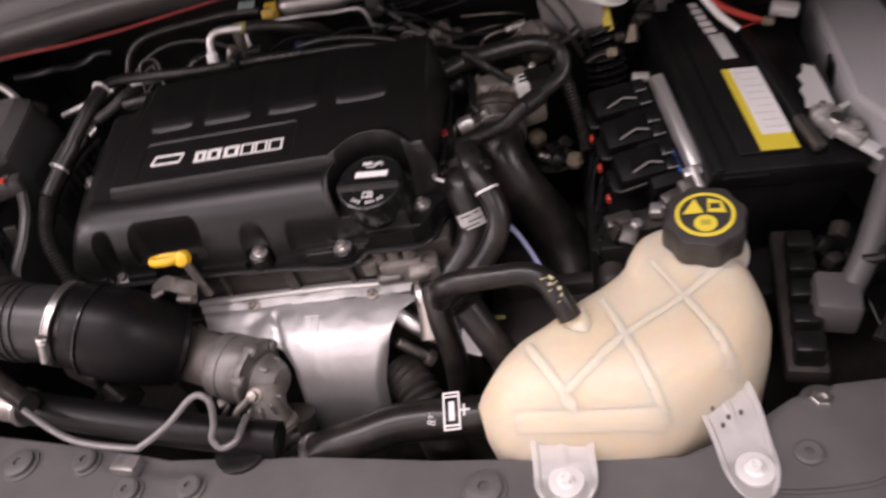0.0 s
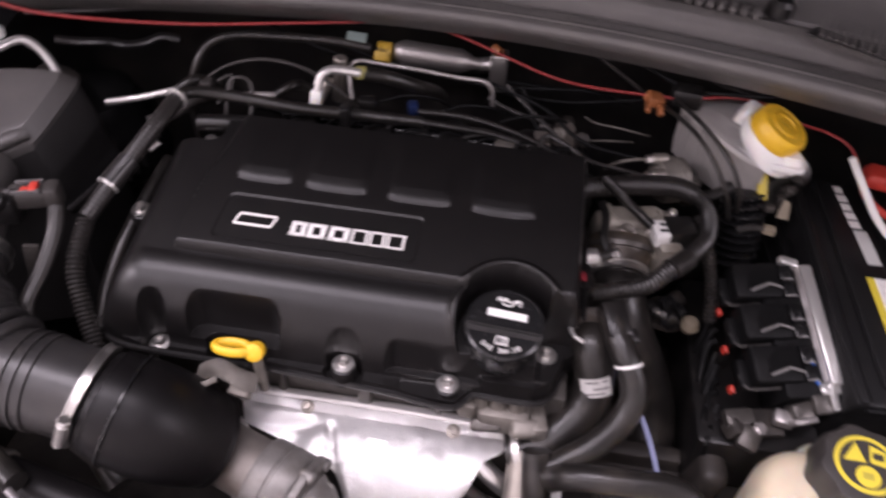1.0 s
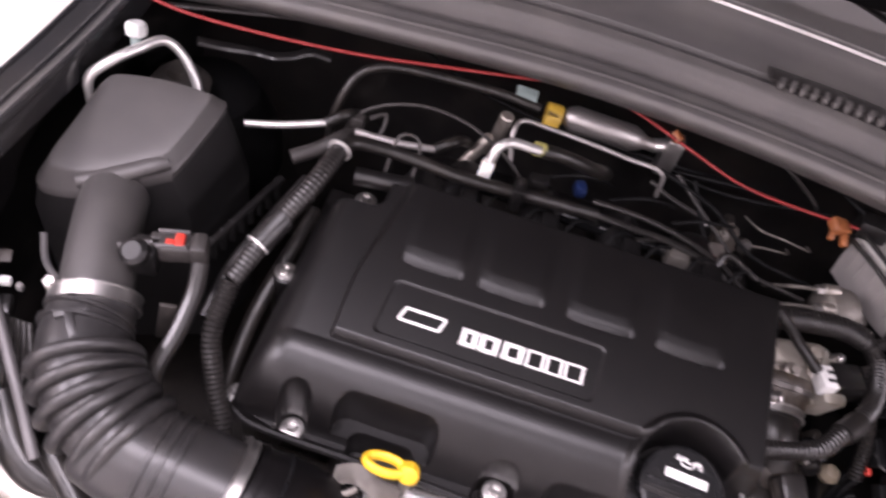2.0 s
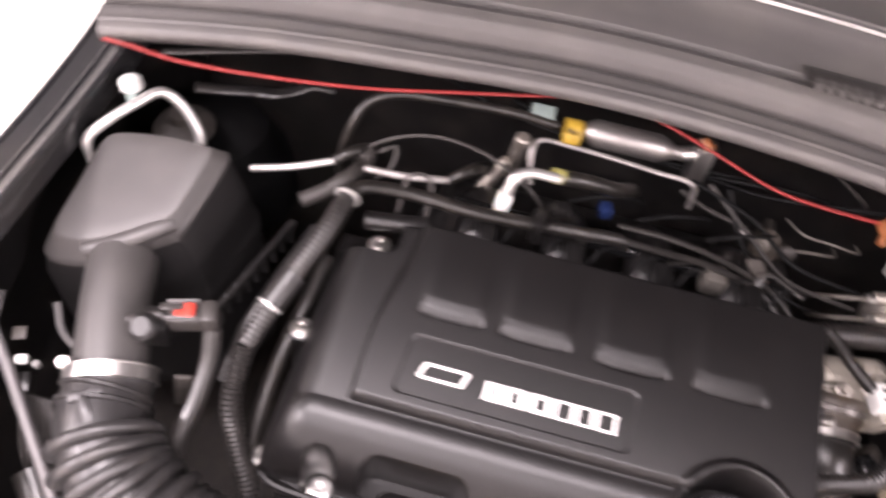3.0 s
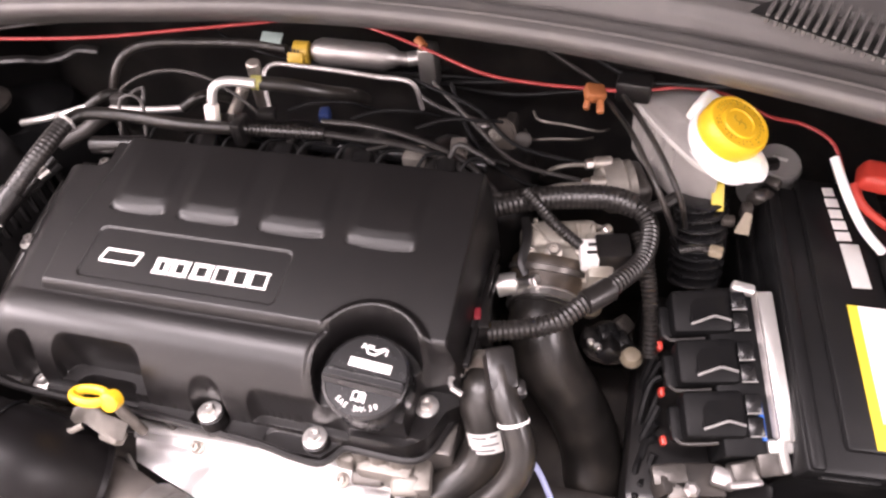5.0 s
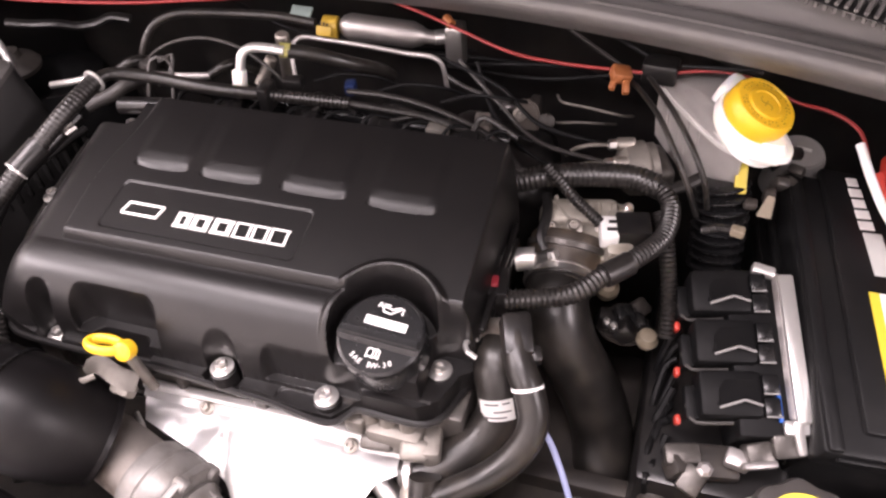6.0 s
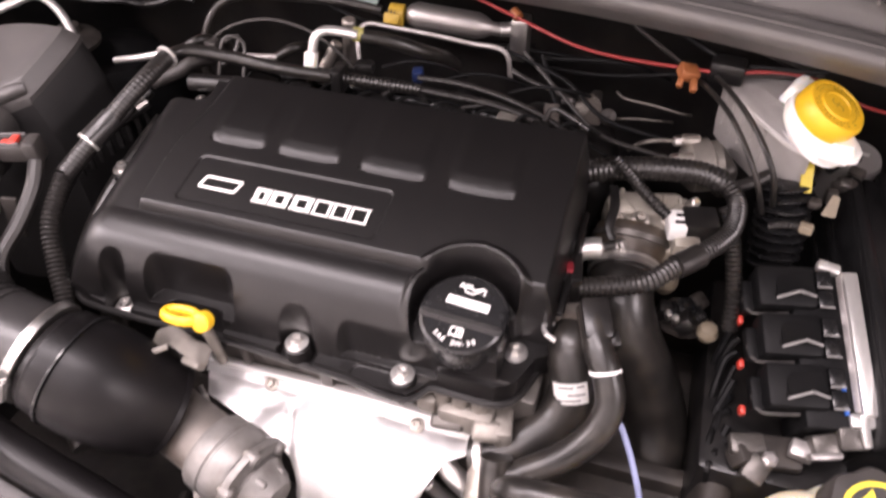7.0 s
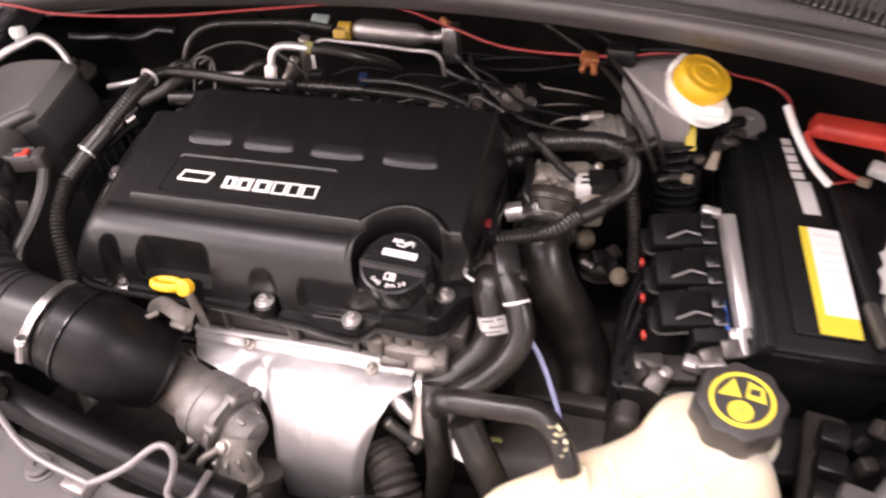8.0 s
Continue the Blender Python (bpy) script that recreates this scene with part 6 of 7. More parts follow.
def control_unit():
    t = thing("engine_control_unit", (0.42, 0.13, 0.65), "engine control unit with an aluminium plate and three black plugs", "control unit")
    m = pose(0.446, 0.125, 0.803, 20, 0, 12)

    def put(c, s, bevel=0.002, rot=(0, 0, 0)):
        b = box(c, s, bevel, rot)
        b.transform(m)
        return b

    part("housing", put((0.006, -0.004, -0.034), (0.05, 0.15, 0.06), 0.004), PLUGB, t)
    part("plate", put((0.032, -0.002, 0.0), (0.0135, 0.131, 0.008), 0.0025), PALE, t, "bright aluminium plate")
    b = slab([(0.0145, -0.012), (0.0265, 0.0015), (0.0265, -0.03), (0.0145, -0.03)], -0.066, 0.064, 0.001)
    b.transform(m @ Matrix.Rotation(radians(90), 4, "X"))
    part("plate_chamfer", b, ZINC, t)
    part("plate_edge", put((0.0375, -0.002, -0.022), (0.004, 0.131, 0.04), 0.001), ALU, t)
    part("foot", put((0.027, -0.0705, -0.004), (0.022, 0.012, 0.008), 0.002), PALE, t)
    part("foot", put((0.02, -0.083, -0.012), (0.026, 0.02, 0.014), 0.003, (14, 0, 6)), OILY, t)
    part("foot", put((0.028, -0.078, -0.004), (0.008, 0.028, 0.006), 0.002, (14, 0, 6)), PALE, t)
    part("foot", put((-0.002, -0.09, -0.02), (0.022, 0.02, 0.02), 0.003, (8, 0, 12)), OILY, t)
    part("foot", put((-0.004, -0.1, -0.013), (0.03, 0.006, 0.01), 0.002, (0, 12, 8)), ZINC, t)
    part("foot", put((0.014, 0.067, 0.001), (0.02, 0.01, 0.01), 0.0025, (0, 0, -18)), PALE, t)
    part("blue_strip", put((0.0148, -0.05, -0.0055), (0.0035, 0.032, 0.008), 0.001), BLUE, t, "bright blue strip")
    for k in range(3):
        y = 0.052 - 0.0455 * k
        plug = part("plug", put((-0.024, y - 0.005, -0.012), (0.052, 0.04, 0.03), 0.005), PLUGB, t)
        b = loft([[Vector((x, y + yy, z)) for x, yy, z in ((-0.036, -0.018, 0.006), (-0.015, -0.0115, 0.009), (-0.001, -0.0155, 0.007), (-0.001, 0.012, 0.001), (-0.015, 0.014, 0.003), (-0.036, 0.013, 0.0))],
                  [Vector((x, y + yy, -0.014)) for x, yy in ((-0.041, -0.021), (-0.015, -0.0145), (0.002, -0.018), (0.002, 0.015), (-0.015, 0.016), (-0.041, 0.016))]], 0.002)
        b.transform(m)
        lever = part("lever_cover", b, PLUGB, plug)
        # thin pale strips stand in for glints along the dark lever edges
        b = bmesh.new()
        for p0, p1 in (((-0.0355, y - 0.0185, 0.0058), (-0.0155, y - 0.0122, 0.0088)), ((-0.0155, y - 0.0122, 0.0088), (-0.0012, y - 0.016, 0.0068))):
            join(b, cyl(m @ Vector(p0), m @ Vector(p1), 0.0013, 8))
        part("lever_edge_glint", b, PALEG, plug, "pale strip put in for the lever edge's glint")
        for n in range(2):
            part("header", put((0.0078, y + 0.003 - 0.019 * n, -0.005 - 0.001 * n), (0.0135, 0.0165, 0.02), 0.002), GLOSS, plug, "black header block")
            # pale strip painted as the highlight on the header's edge
            part("header_edge_glint", put((0.0078, y - 0.0055 - 0.019 * n, 0.0045), (0.013, 0.0014, 0.0014), 0.0004), PALEG, plug)
        part("lock_pad", put((-0.053, y - 0.01, -0.02), (0.012, 0.03, 0.014), 0.003), PLUGB, plug)
        part("red_lock", box((0.383 + 0.0055 * k, 0.146 - 0.0405 * k, 0.78 - 0.013 * k), (0.005, 0.0085, 0.011), 0.002, (20, 0, 12)), REDP, plug, "red locking tab")
        part("lever_foot", tube([m @ Vector((-0.058, y - 0.012, -0.016)), m @ Vector((-0.054, y - 0.026, -0.014)), m @ Vector((-0.04, y - 0.0285, -0.01)), m @ Vector((-0.022, y - 0.028, -0.008))], 0.0016, 8), CAPGREY, plug)
    part("base_bracket", box((0.425, 0.045, 0.73), (0.05, 0.03, 0.014), 0.004, (12, 0, 10)), DARK, t)
    part("base_lug", box((0.4, 0.032, 0.735), (0.018, 0.018, 0.022), 0.004, (12, 20, 30)), DARK, t)
    part("base_lug", lathe([(0.005, 0), (0.007, 0.0015), (0.007, 0.01), (0.004, 0.012)], (0.42, 0.03, 0.738), (0.422, 0.02, 0.78), 6), ZINC, t)
    part("base_lug", box((0.446, 0.044, 0.746), (0.02, 0.016, 0.014), 0.003, (12, 0, -10)), ZINC, t)
    part("base_clip", box((0.412, 0.022, 0.735), (0.02, 0.024, 0.014), 0.003, (25, 10, -20)), OILY, t)
    part("base_clip", box((0.402, 0.04, 0.742), (0.03, 0.018, 0.012), 0.003, (15, 0, 15)), OILY, t)
    part("tray", box((0.43, 0.14, 0.68), (0.13, 0.24, 0.08), 0.01), BLACK, t)
    rng = random.Random(3)
    for k in range(9):
        y = 0.165 - 0.014 * k
        x = 0.372 + 0.01 * rng.random()
        part("wire", tube([(0.39, y, 0.755 - 0.0045 * k), (x + 0.006, y - 0.004 - 0.012 * rng.random(), 0.748 - 0.005 * k), (x, y - 0.02 - 0.02 * rng.random(), 0.715), (x + 0.008, y - 0.03, 0.66)], 0.0025 + 0.0018 * rng.random(), 7), PLUGB, t)
    return t


control_unit()


# ---- hoses at the engine's end ----
def throttle():
    t = thing("throttle_body", (0.27, 0.2, 0.72), "stained cast aluminium throttle body", "throttle body")
    part("flange", box((0.283, 0.212, 0.808), (0.082, 0.062, 0.045), 0.007, (24, 0, 12)), THROT, t)
    part("upper_casting", box((0.28, 0.225, 0.822), (0.07, 0.03, 0.04), 0.009, (20, 0, 12), seg=3), THROT, t)
    part("side_casting", box((0.318, 0.205, 0.815), (0.026, 0.05, 0.05), 0.006, (15, 0, 10)), THROT, t)
    part("bore", lathe([(0.034, 0), (0.0365, 0.004), (0.0365, 0.02), (0.034, 0.024), (0.0335, 0.05)], (0.272, 0.205, 0.815), (0.271, 0.165, 0.788), 34), STAINED, t, "brown stained bore")
    part("band", lathe([(0.0365, 0), (0.0385, 0.0008), (0.0385, 0.006), (0.0365, 0.0068)], (0.2717, 0.197, 0.81), (0.271, 0.165, 0.788), 34), OILY, t)
    for x, y, z in ((0.2557, 0.1935, 0.832), (0.2763, 0.198, 0.835), (0.303, 0.207, 0.833)):
        hex_bolt(t, (x, y, z), 0.0055, (0.05, -0.4, 0.9), material=CAST)
    for x in (0.256, 0.297, 0.312):
        part("cast_rib", box((x, 0.217, 0.836), (0.005, 0.03, 0.009), 0.002, (22, 0, 12)), THROT, t)
    part("web", box((0.262, 0.213, 0.836), (0.004, 0.03, 0.01), 0.001, (22, 0, 55)), THROT, t)
    part("motor", cyl((0.298, 0.232, 0.805), (0.33, 0.238, 0.808), 0.022, 24), CAST, t)
    part("bright_pin", cyl((0.318, 0.226, 0.838), (0.324, 0.222, 0.85), 0.005, 12), STEEL, t)
    part("stub", tube([(0.228, 0.163, 0.814), (0.238, 0.166, 0.816), (0.247, 0.168, 0.816)], 0.011, 14), PALE, t, "short bright pipe stub")
    part("black_bracket", tube([(0.245, 0.222, 0.85), (0.25, 0.2, 0.845), (0.249, 0.178, 0.836), (0.257, 0.168, 0.828)], 0.005, 10, flat=0.5), BLACK, t)
    h = thing("charge_air_hose", (0.3, 0.12, 0.6), "thick black rubber charge air hose", "hose")
    part("hose", tube([(0.271, 0.178, 0.795), (0.273, 0.14, 0.785), (0.288, 0.122, 0.752), (0.315, 0.113, 0.702), (0.333, 0.096, 0.66), (0.34, 0.06, 0.62), (0.335, 0.0, 0.56)], 0.0305, 24), RUBBER, h)
    part("cuff", lathe([(0.0305, 0), (0.033, 0.0015), (0.033, 0.018), (0.0305, 0.02)], (0.271, 0.176, 0.7945), (0.2725, 0.145, 0.786), 28), RUBBER, h)
    clamp_band(h, (0.2712, 0.171, 0.793), (0.2718, 0.162, 0.7905), 0.0333, (0.25, 0.165, 0.82))
    s = thing("sensor_cluster", (0.31, 0.15, 0.7), "small sensors and clips beside the charge air hose", "sensor")
    part("ball", lathe([(0, -0.011), (0.008, -0.0075), (0.011, 0), (0.008, 0.0075), (0, 0.011)], (0.36, 0.148, 0.752), (0.366, 0.14, 0.9), 18), TANP, s, "pale plastic ball")
    for x, y in ((0.322, 0.153), (0.329, 0.149)):
        part("bolt_head", cyl((x, y, 0.755), (x - 0.002, y - 0.004, 0.768), 0.0042, 6), STEEL, s)
    part("mount_plate", slab(round_line([(0.312, 0.15), (0.345, 0.142), (0.362, 0.16), (0.358, 0.19), (0.33, 0.2), (0.314, 0.18)], 1), 0.738, 0.744, 0.002), DARK, s)
    part("pale_knob", lathe([(0.011, -0.012), (0.012, -0.004), (0.0115, 0.004), (0.007, 0.009), (0, 0.0105)], (0.315, 0.2, 0.757), (0.318, 0.18, 0.8), 18), TANP, s, "yellowed plastic knob")
    for k, (x, y) in enumerate(((0.32, 0.166), (0.334, 0.17), (0.347, 0.186), (0.338, 0.152), (0.35, 0.166))):
        part("body", box((x, y, 0.748 + 0.006 * (k % 2)), (0.02, 0.018, 0.02), 0.004, (15 * k, 10, 30 * k)), (BLACK, GLOSS, DARK)[k % 3], s)
    part("grimy_wall", box((0.385, 0.1, 0.665), (0.03, 0.22, 0.07), 0.012, (0, 8, 0), seg=3), DARK, s)


throttle()


def coolant_hoses():
    a = thing("coolant_hose", (0.22, 0.0, 0.7), "thick black coolant hose with a white paper label", "coolant hose", "coolant hoses")
    main = [(0.24, 0.055, 0.818), (0.24, 0.04, 0.815), (0.248, 0.025, 0.79), (0.244, 0.01, 0.768), (0.226, -0.009, 0.75), (0.2, -0.027, 0.735), (0.178, -0.03, 0.725)]
    part("hose", tube(main, 0.0205, 20), RUBBER, a)
    d = (Vector(main[2]) - Vector(main[1])).normalized()
    q = Vector((0.2475, 0.0255, 0.792))
    n = (Vector((-0.15, -0.5, 0.85)) - d * d.dot(Vector((-0.15, -0.5, 0.85)))).normalized()
    side = d.cross(n)

    def patch(r, a0, a1, v0, v1):
        return grid(10, 3, lambda u, v: q + d * (v0 + (v1 - v0) * v) + (n * math.cos(a0 + (a1 - a0) * u) + side * math.sin(a0 + (a1 - a0) * u)) * r, thick=0.0003)

    part("label", patch(0.0212, -0.75, 0.75, -0.006, 0.0125), WHITE, a, "white paper label with grey print")
    for a0, a1, v0 in ((-0.6, -0.3, -0.0035), (-0.15, 0.45, -0.003), (-0.62, 0.1, 0.0035), (-0.4, 0.6, 0.0085)):
        part("label_print", patch(0.0216, a0, a1, v0, v0 + 0.0014), GREYP, a, smooth=0)
    part("spring_clip", tube([(0.222, 0.045, 0.838), (0.216, 0.036, 0.844), (0.22, 0.026, 0.846), (0.228, 0.024, 0.843)], 0.0022, 8), PALE, a)
    part("end_clamp", lathe([(0.021, 0), (0.024, 0.001), (0.024, 0.008), (0.021, 0.009)], (0.192, -0.029, 0.731), (0.178, -0.03, 0.725), 24), STEEL, a)
    part("housing", box((0.232, 0.066, 0.812), (0.042, 0.03, 0.045), 0.008, (10, 0, 15)), RUSTY, a, "brown stained outlet housing")
    c = thing("coolant_hose", (0.27, 0.0, 0.7), "slim black coolant hose with a white ring", "coolant hose", "coolant hoses")
    line = [(0.25, 0.06, 0.852), (0.256, 0.045, 0.848), (0.264, 0.025, 0.84), (0.274, 0.012, 0.829), (0.281, -0.004, 0.81), (0.273, -0.02, 0.79), (0.252, -0.036, 0.77), (0.225, -0.05, 0.755), (0.205, -0.06, 0.745)]
    part("hose", tube(line, 0.0125, 16), RUBBER, c)
    part("white_ring", lathe([(0.0127, 0), (0.0133, 0.0003), (0.0133, 0.0027), (0.0127, 0.003)], (0.2715, 0.0155, 0.832), (0.281, -0.004, 0.81), 20), WHITE, c)
    part("connector", box((0.256, 0.048, 0.85), (0.024, 0.036, 0.022), 0.004, (20, 0, 20)), BLACK, c)
    part("connector_ear", box((0.272, 0.038, 0.842), (0.012, 0.014, 0.016), 0.003, (20, 0, 20)), BLACK, c)
    e = thing("coolant_hose", (0.3, -0.08, 0.7), "black hose with printed marks running to the coolant tank", "coolant hose", "coolant hoses")
    line = [(0.214, -0.078, 0.77), (0.222, -0.09, 0.798), (0.24, -0.095, 0.81), (0.277, -0.094, 0.811), (0.31, -0.092, 0.809), (0.328, -0.099, 0.802), (0.339, -0.112, 0.787), (0.346, -0.121, 0.772)]
    part("hose", tube(line, 0.0115, 16), RUBBER, e)
    g = bmesh.new()
    for k in range(9):
        p = Vector((0.329, -0.1, 0.802)).lerp(Vector((0.342, -0.116, 0.78)), (k % 5) / 5)
        box((p.x + 0.006 * (k % 2) - 0.002, p.y - 0.004, p.z + 0.0108), (0.0075, 0.0034, 0.0008), 0, (-25, 10, 30 + 20 * k), g)
    part("print", g, mat("pale_yellow_print", (0.45, 0.42, 0.25), 0.5), e, "yellowish printed marks", 0)
    f = thing("lower_radiator_hose", (0.15, -0.16, 0.6), "thick black lower radiator hose with white print", "radiator hose")
    part("hose", tube([(0.02, -0.182, 0.635), (0.06, -0.176, 0.655), (0.11, -0.166, 0.665), (0.16, -0.153, 0.668), (0.24, -0.15, 0.665), (0.3, -0.13, 0.64)], 0.022, 20), RUBBER, f)
    letters(f, "83T", 0.012, pose(0.193, -0.1625, 0.687, 25, 0, 86), PRINT, depth=0.0003, label="white printed hose code")
    g = bmesh.new()
    for y in (-0.019, -0.015, 0.015, 0.019):
        box((0, y, 0), (0.018, 0.002, 0.0006), 0, bm=g)
    for x in (-0.008, 0.008):
        box((x, 0, 0), (0.002, 0.039, 0.0006), 0, bm=g)
    box((0.013, 0, 0), (0.012, 0.0022, 0.0006), 0, bm=g)
    box((0.013, 0, 0), (0.002, 0.012, 0.0006), 0, bm=g)
    box((0, 0, 0), (0.006, 0.02, 0.0005), 0, bm=g)
    g.transform(pose(0.213, -0.158, 0.6895, 18, 0, 3))
    part("printed_frame", g, PRINT, f, smooth=0)
    part("clamp", lathe([(0.0225, 0), (0.025, 0.001), (0.025, 0.008), (0.0225, 0.009)], (0.05, -0.1775, 0.651), (0.06, -0.176, 0.655), 24), STEEL, f)
    w = thing("blue_wire", (0.3, 0.0, 0.65), "pale blue cable running down beside the hoses", "cable")
    part("wire", tube([(0.27, 0.035, 0.80), (0.28, 0.016, 0.79), (0.297, 0.002, 0.77), (0.313, -0.016, 0.742), (0.325, -0.033, 0.71), (0.335, -0.06, 0.65)], 0.0027, 10), BLUEW, w)
    k = thing("hose_cluster", (0.2, -0.07, 0.5), "dark hoses and pipes going down between engine and tank", "hose")
    part("hose", tube([(0.2, -0.045, 0.76), (0.205, -0.07, 0.73), (0.21, -0.085, 0.68), (0.2, -0.09, 0.6)], 0.014, 14), RUBBER, k)
    part("hose", tube([(0.24, -0.08, 0.76), (0.262, -0.1, 0.72), (0.285, -0.115, 0.67), (0.3, -0.12, 0.6)], 0.017, 14), RUBBER, k)
    b = slab([(-0.012, -0.022), (0.01, -0.03), (0.014, 0.018), (-0.008, 0.022)], 0, 0.004, 0.001)
    b.transform(pose(0.226, -0.05, 0.685, 35, 10, 8))
    part("shiny_bracket", b, ALU, k, "bright bent metal bracket")
    part("green_mark", box((0.2655, -0.083, 0.741), (0.024, 0.004, 0.003), 0.0005, (0, 28, 24)), mat("faded_lime_print", (0.32, 0.34, 0.12), 0.5), k, "faded lime paint mark")
    part("fitting", cyl((0.19, -0.032, 0.74), (0.19, -0.07, 0.7), 0.015, 16), CAST, k)


coolant_hoses()


def front_pipes():
    t = thing("front_tube", (-0.15, -0.15, 0.6), "thick black tube across the front with a metal end", "tube")
    part("tube", tube([(-0.3, -0.135, 0.728), (-0.2, -0.154, 0.723), (-0.07, -0.175, 0.712), (0.03, -0.182, 0.695)], 0.0192, 20), ELBOW, t)
    part("metal_end", tube([(-0.4, -0.11, 0.735), (-0.33, -0.128, 0.731), (-0.285, -0.138, 0.727)], 0.0205, 20), CAST, t, "bright metal tube end")
    part("end_ring", lathe([(0.0203, 0), (0.0225, 0.001), (0.0225, 0.005), (0.0203, 0.006)], (-0.292, -0.1365, 0.7277), (-0.285, -0.138, 0.727), 24), STEEL, t)
    p = thing("bent_pipe", (-0.1, -0.2, 0.69), "thin bare metal pipe bent in a loop over the front panel", "pipe")
    part("pipe", tube([(-0.31, -0.13, 0.76), (-0.239, -0.173, 0.757), (-0.171, -0.206, 0.755), (-0.095, -0.222, 0.758), (-0.078, -0.222, 0.762), (-0.05, -0.207, 0.772), (-0.03, -0.188, 0.782), (-0.018, -0.184, 0.784), (-0.009, -0.188, 0.776),
                          (-0.012, -0.198, 0.755), (-0.017, -0.207, 0.742), (-0.01, -0.212, 0.732), (0.002, -0.204, 0.73), (0.004, -0.19, 0.73), (0.003, -0.172, 0.726)], 0.0037, 12, 0.003), PIPEG, p)
    part("cover_hose", tube([(-0.36, -0.088, 0.775), (-0.3, -0.13, 0.761), (-0.25, -0.158, 0.7585)], 0.0115, 14), RUBBER, p)
    part("grommet", lathe([(0.03, 0), (0.03, 0.008), (0.02, 0.01), (0, 0.004)], (-0.012, -0.188, 0.687), (-0.012, -0.188, 0.8), 24), BLACK, p)
    s = thing("dark_side_pipes", (-0.33, -0.12, 0.6), "dark hoses and brackets by the front corner", "hose")
    part("hose", tube([(-0.42, -0.06, 0.78), (-0.38, -0.1, 0.76), (-0.34, -0.11, 0.74)], 0.016, 14), RUBBER, s)
    part("hose", tube([(-0.3, -0.03, 0.72), (-0.25, -0.06, 0.7), (-0.2, -0.1, 0.67)], 0.02, 14), RUBBER, s)
    part("bracket", box((-0.22, -0.09, 0.735), (0.05, 0.04, 0.03), 0.006, (0, 20, -20)), DARK, s)


front_pipes()


def coolant_tank():
    t = thing("coolant_tank", (0.4, -0.12, 0.56), "translucent amber-white coolant expansion tank with moulded ribs", "coolant tank")
    shape = [(0.246, -0.17), (0.268, -0.134), (0.3, -0.11), (0.338, -0.08), (0.371, -0.06), (0.396, -0.04), (0.408, -0.018), (0.424, 0.002), (0.455, 0.012), (0.5, 0.0), (0.522, -0.04), (0.531, -0.08), (0.526, -0.12), (0.5, -0.165),
             (0.454, -0.2), (0.41, -0.221), (0.35, -0.223), (0.285, -0.217), (0.256, -0.198)]
    rim = smooth_path([(x, y, 0) for x, y in shape] + [(*shape[0], 0)], 0.008)
    mid = Vector((0.415, -0.125, 0))

    def skin(x, y, k):
        """The tank's height at a point that lies the share k of the way from its middle to its rim."""
        return 0.768 + 0.02 * step_up(-0.1, 0.03, y) - 0.012 * step_up(-0.15, -0.22, y) - 0.05 * k ** 9 - 0.006 * k ** 2

    b = bmesh.new()
    rings = []
    for k in (0.08, 0.25, 0.42, 0.58, 0.72, 0.82, 0.9, 0.955, 0.985, 1.0):
        rings.append([b.verts.new((*(q := mid.lerp(p, k)).xy, skin(q.x, q.y, k))) for p in rim[:-1]])
    for k, z in ((1.003, 0.688), (1.007, 0.68), (1.003, 0.672), (0.97, 0.61), (0.9, 0.595)):
        rings.append([b.verts.new((*mid.lerp(p, k).xy, z)) for p in rim[:-1]])
    for a, c in zip(rings, rings[1:]):
        for k in range(len(a)):
            b.faces.new((a[k - 1], a[k], c[k], c[k - 1]))
    b.faces.new(rings[0]), b.faces.new(rings[-1])
    part("body", b, TANK, t, smooth=60)

    def share(x, y):
        away = Vector((x, y, 0)) - mid
        if away.length < 1e-4:
            return 0.0
        best = sorted(rim[:-1], key=lambda p: (p - mid).angle(away, 0))[:2]
        reach = [1 / (0.0005 + (p - mid).angle(away, 0)) for p in best]
        return min(1, away.length / (sum((p - mid).length * r for p, r in zip(best, reach)) / sum(reach)))

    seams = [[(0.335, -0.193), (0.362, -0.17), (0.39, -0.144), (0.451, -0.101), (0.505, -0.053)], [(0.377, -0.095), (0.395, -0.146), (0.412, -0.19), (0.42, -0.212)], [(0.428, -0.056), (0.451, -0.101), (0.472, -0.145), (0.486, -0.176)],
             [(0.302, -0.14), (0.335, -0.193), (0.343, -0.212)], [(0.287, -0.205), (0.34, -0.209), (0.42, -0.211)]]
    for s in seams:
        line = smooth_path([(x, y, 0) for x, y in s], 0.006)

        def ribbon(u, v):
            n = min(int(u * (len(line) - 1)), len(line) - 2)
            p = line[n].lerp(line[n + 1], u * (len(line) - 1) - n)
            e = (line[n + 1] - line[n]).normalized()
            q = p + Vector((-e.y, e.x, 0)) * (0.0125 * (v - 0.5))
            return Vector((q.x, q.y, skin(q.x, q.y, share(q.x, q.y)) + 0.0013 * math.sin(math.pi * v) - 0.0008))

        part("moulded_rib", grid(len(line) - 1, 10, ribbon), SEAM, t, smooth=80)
    c, up = Vector((0.481, -0.037, 0.806)), Vector((0.02, -0.16, 0.98)).normalized()
    part("neck", lathe([(0.045, -0.06), (0.034, -0.045), (0.032, -0.03), (0.03, -0.015)], c, c + up, 30), TANK, t)
    cap = part("cap", lathe([(0.036, -0.038), (0.0385, -0.034), (0.0385, -0.006), (0.036, -0.001), (0.031, 0.0), (0, 0.0)], c, c + up, 64, lobes=8, lobe=0.045), CAPGREY, t, "dark grey lobed pressure cap")
    m = Matrix.Translation(c) @ Matrix.Rotation(radians(9.5), 4, "X") @ Matrix.Rotation(radians(-6), 4, "Z")

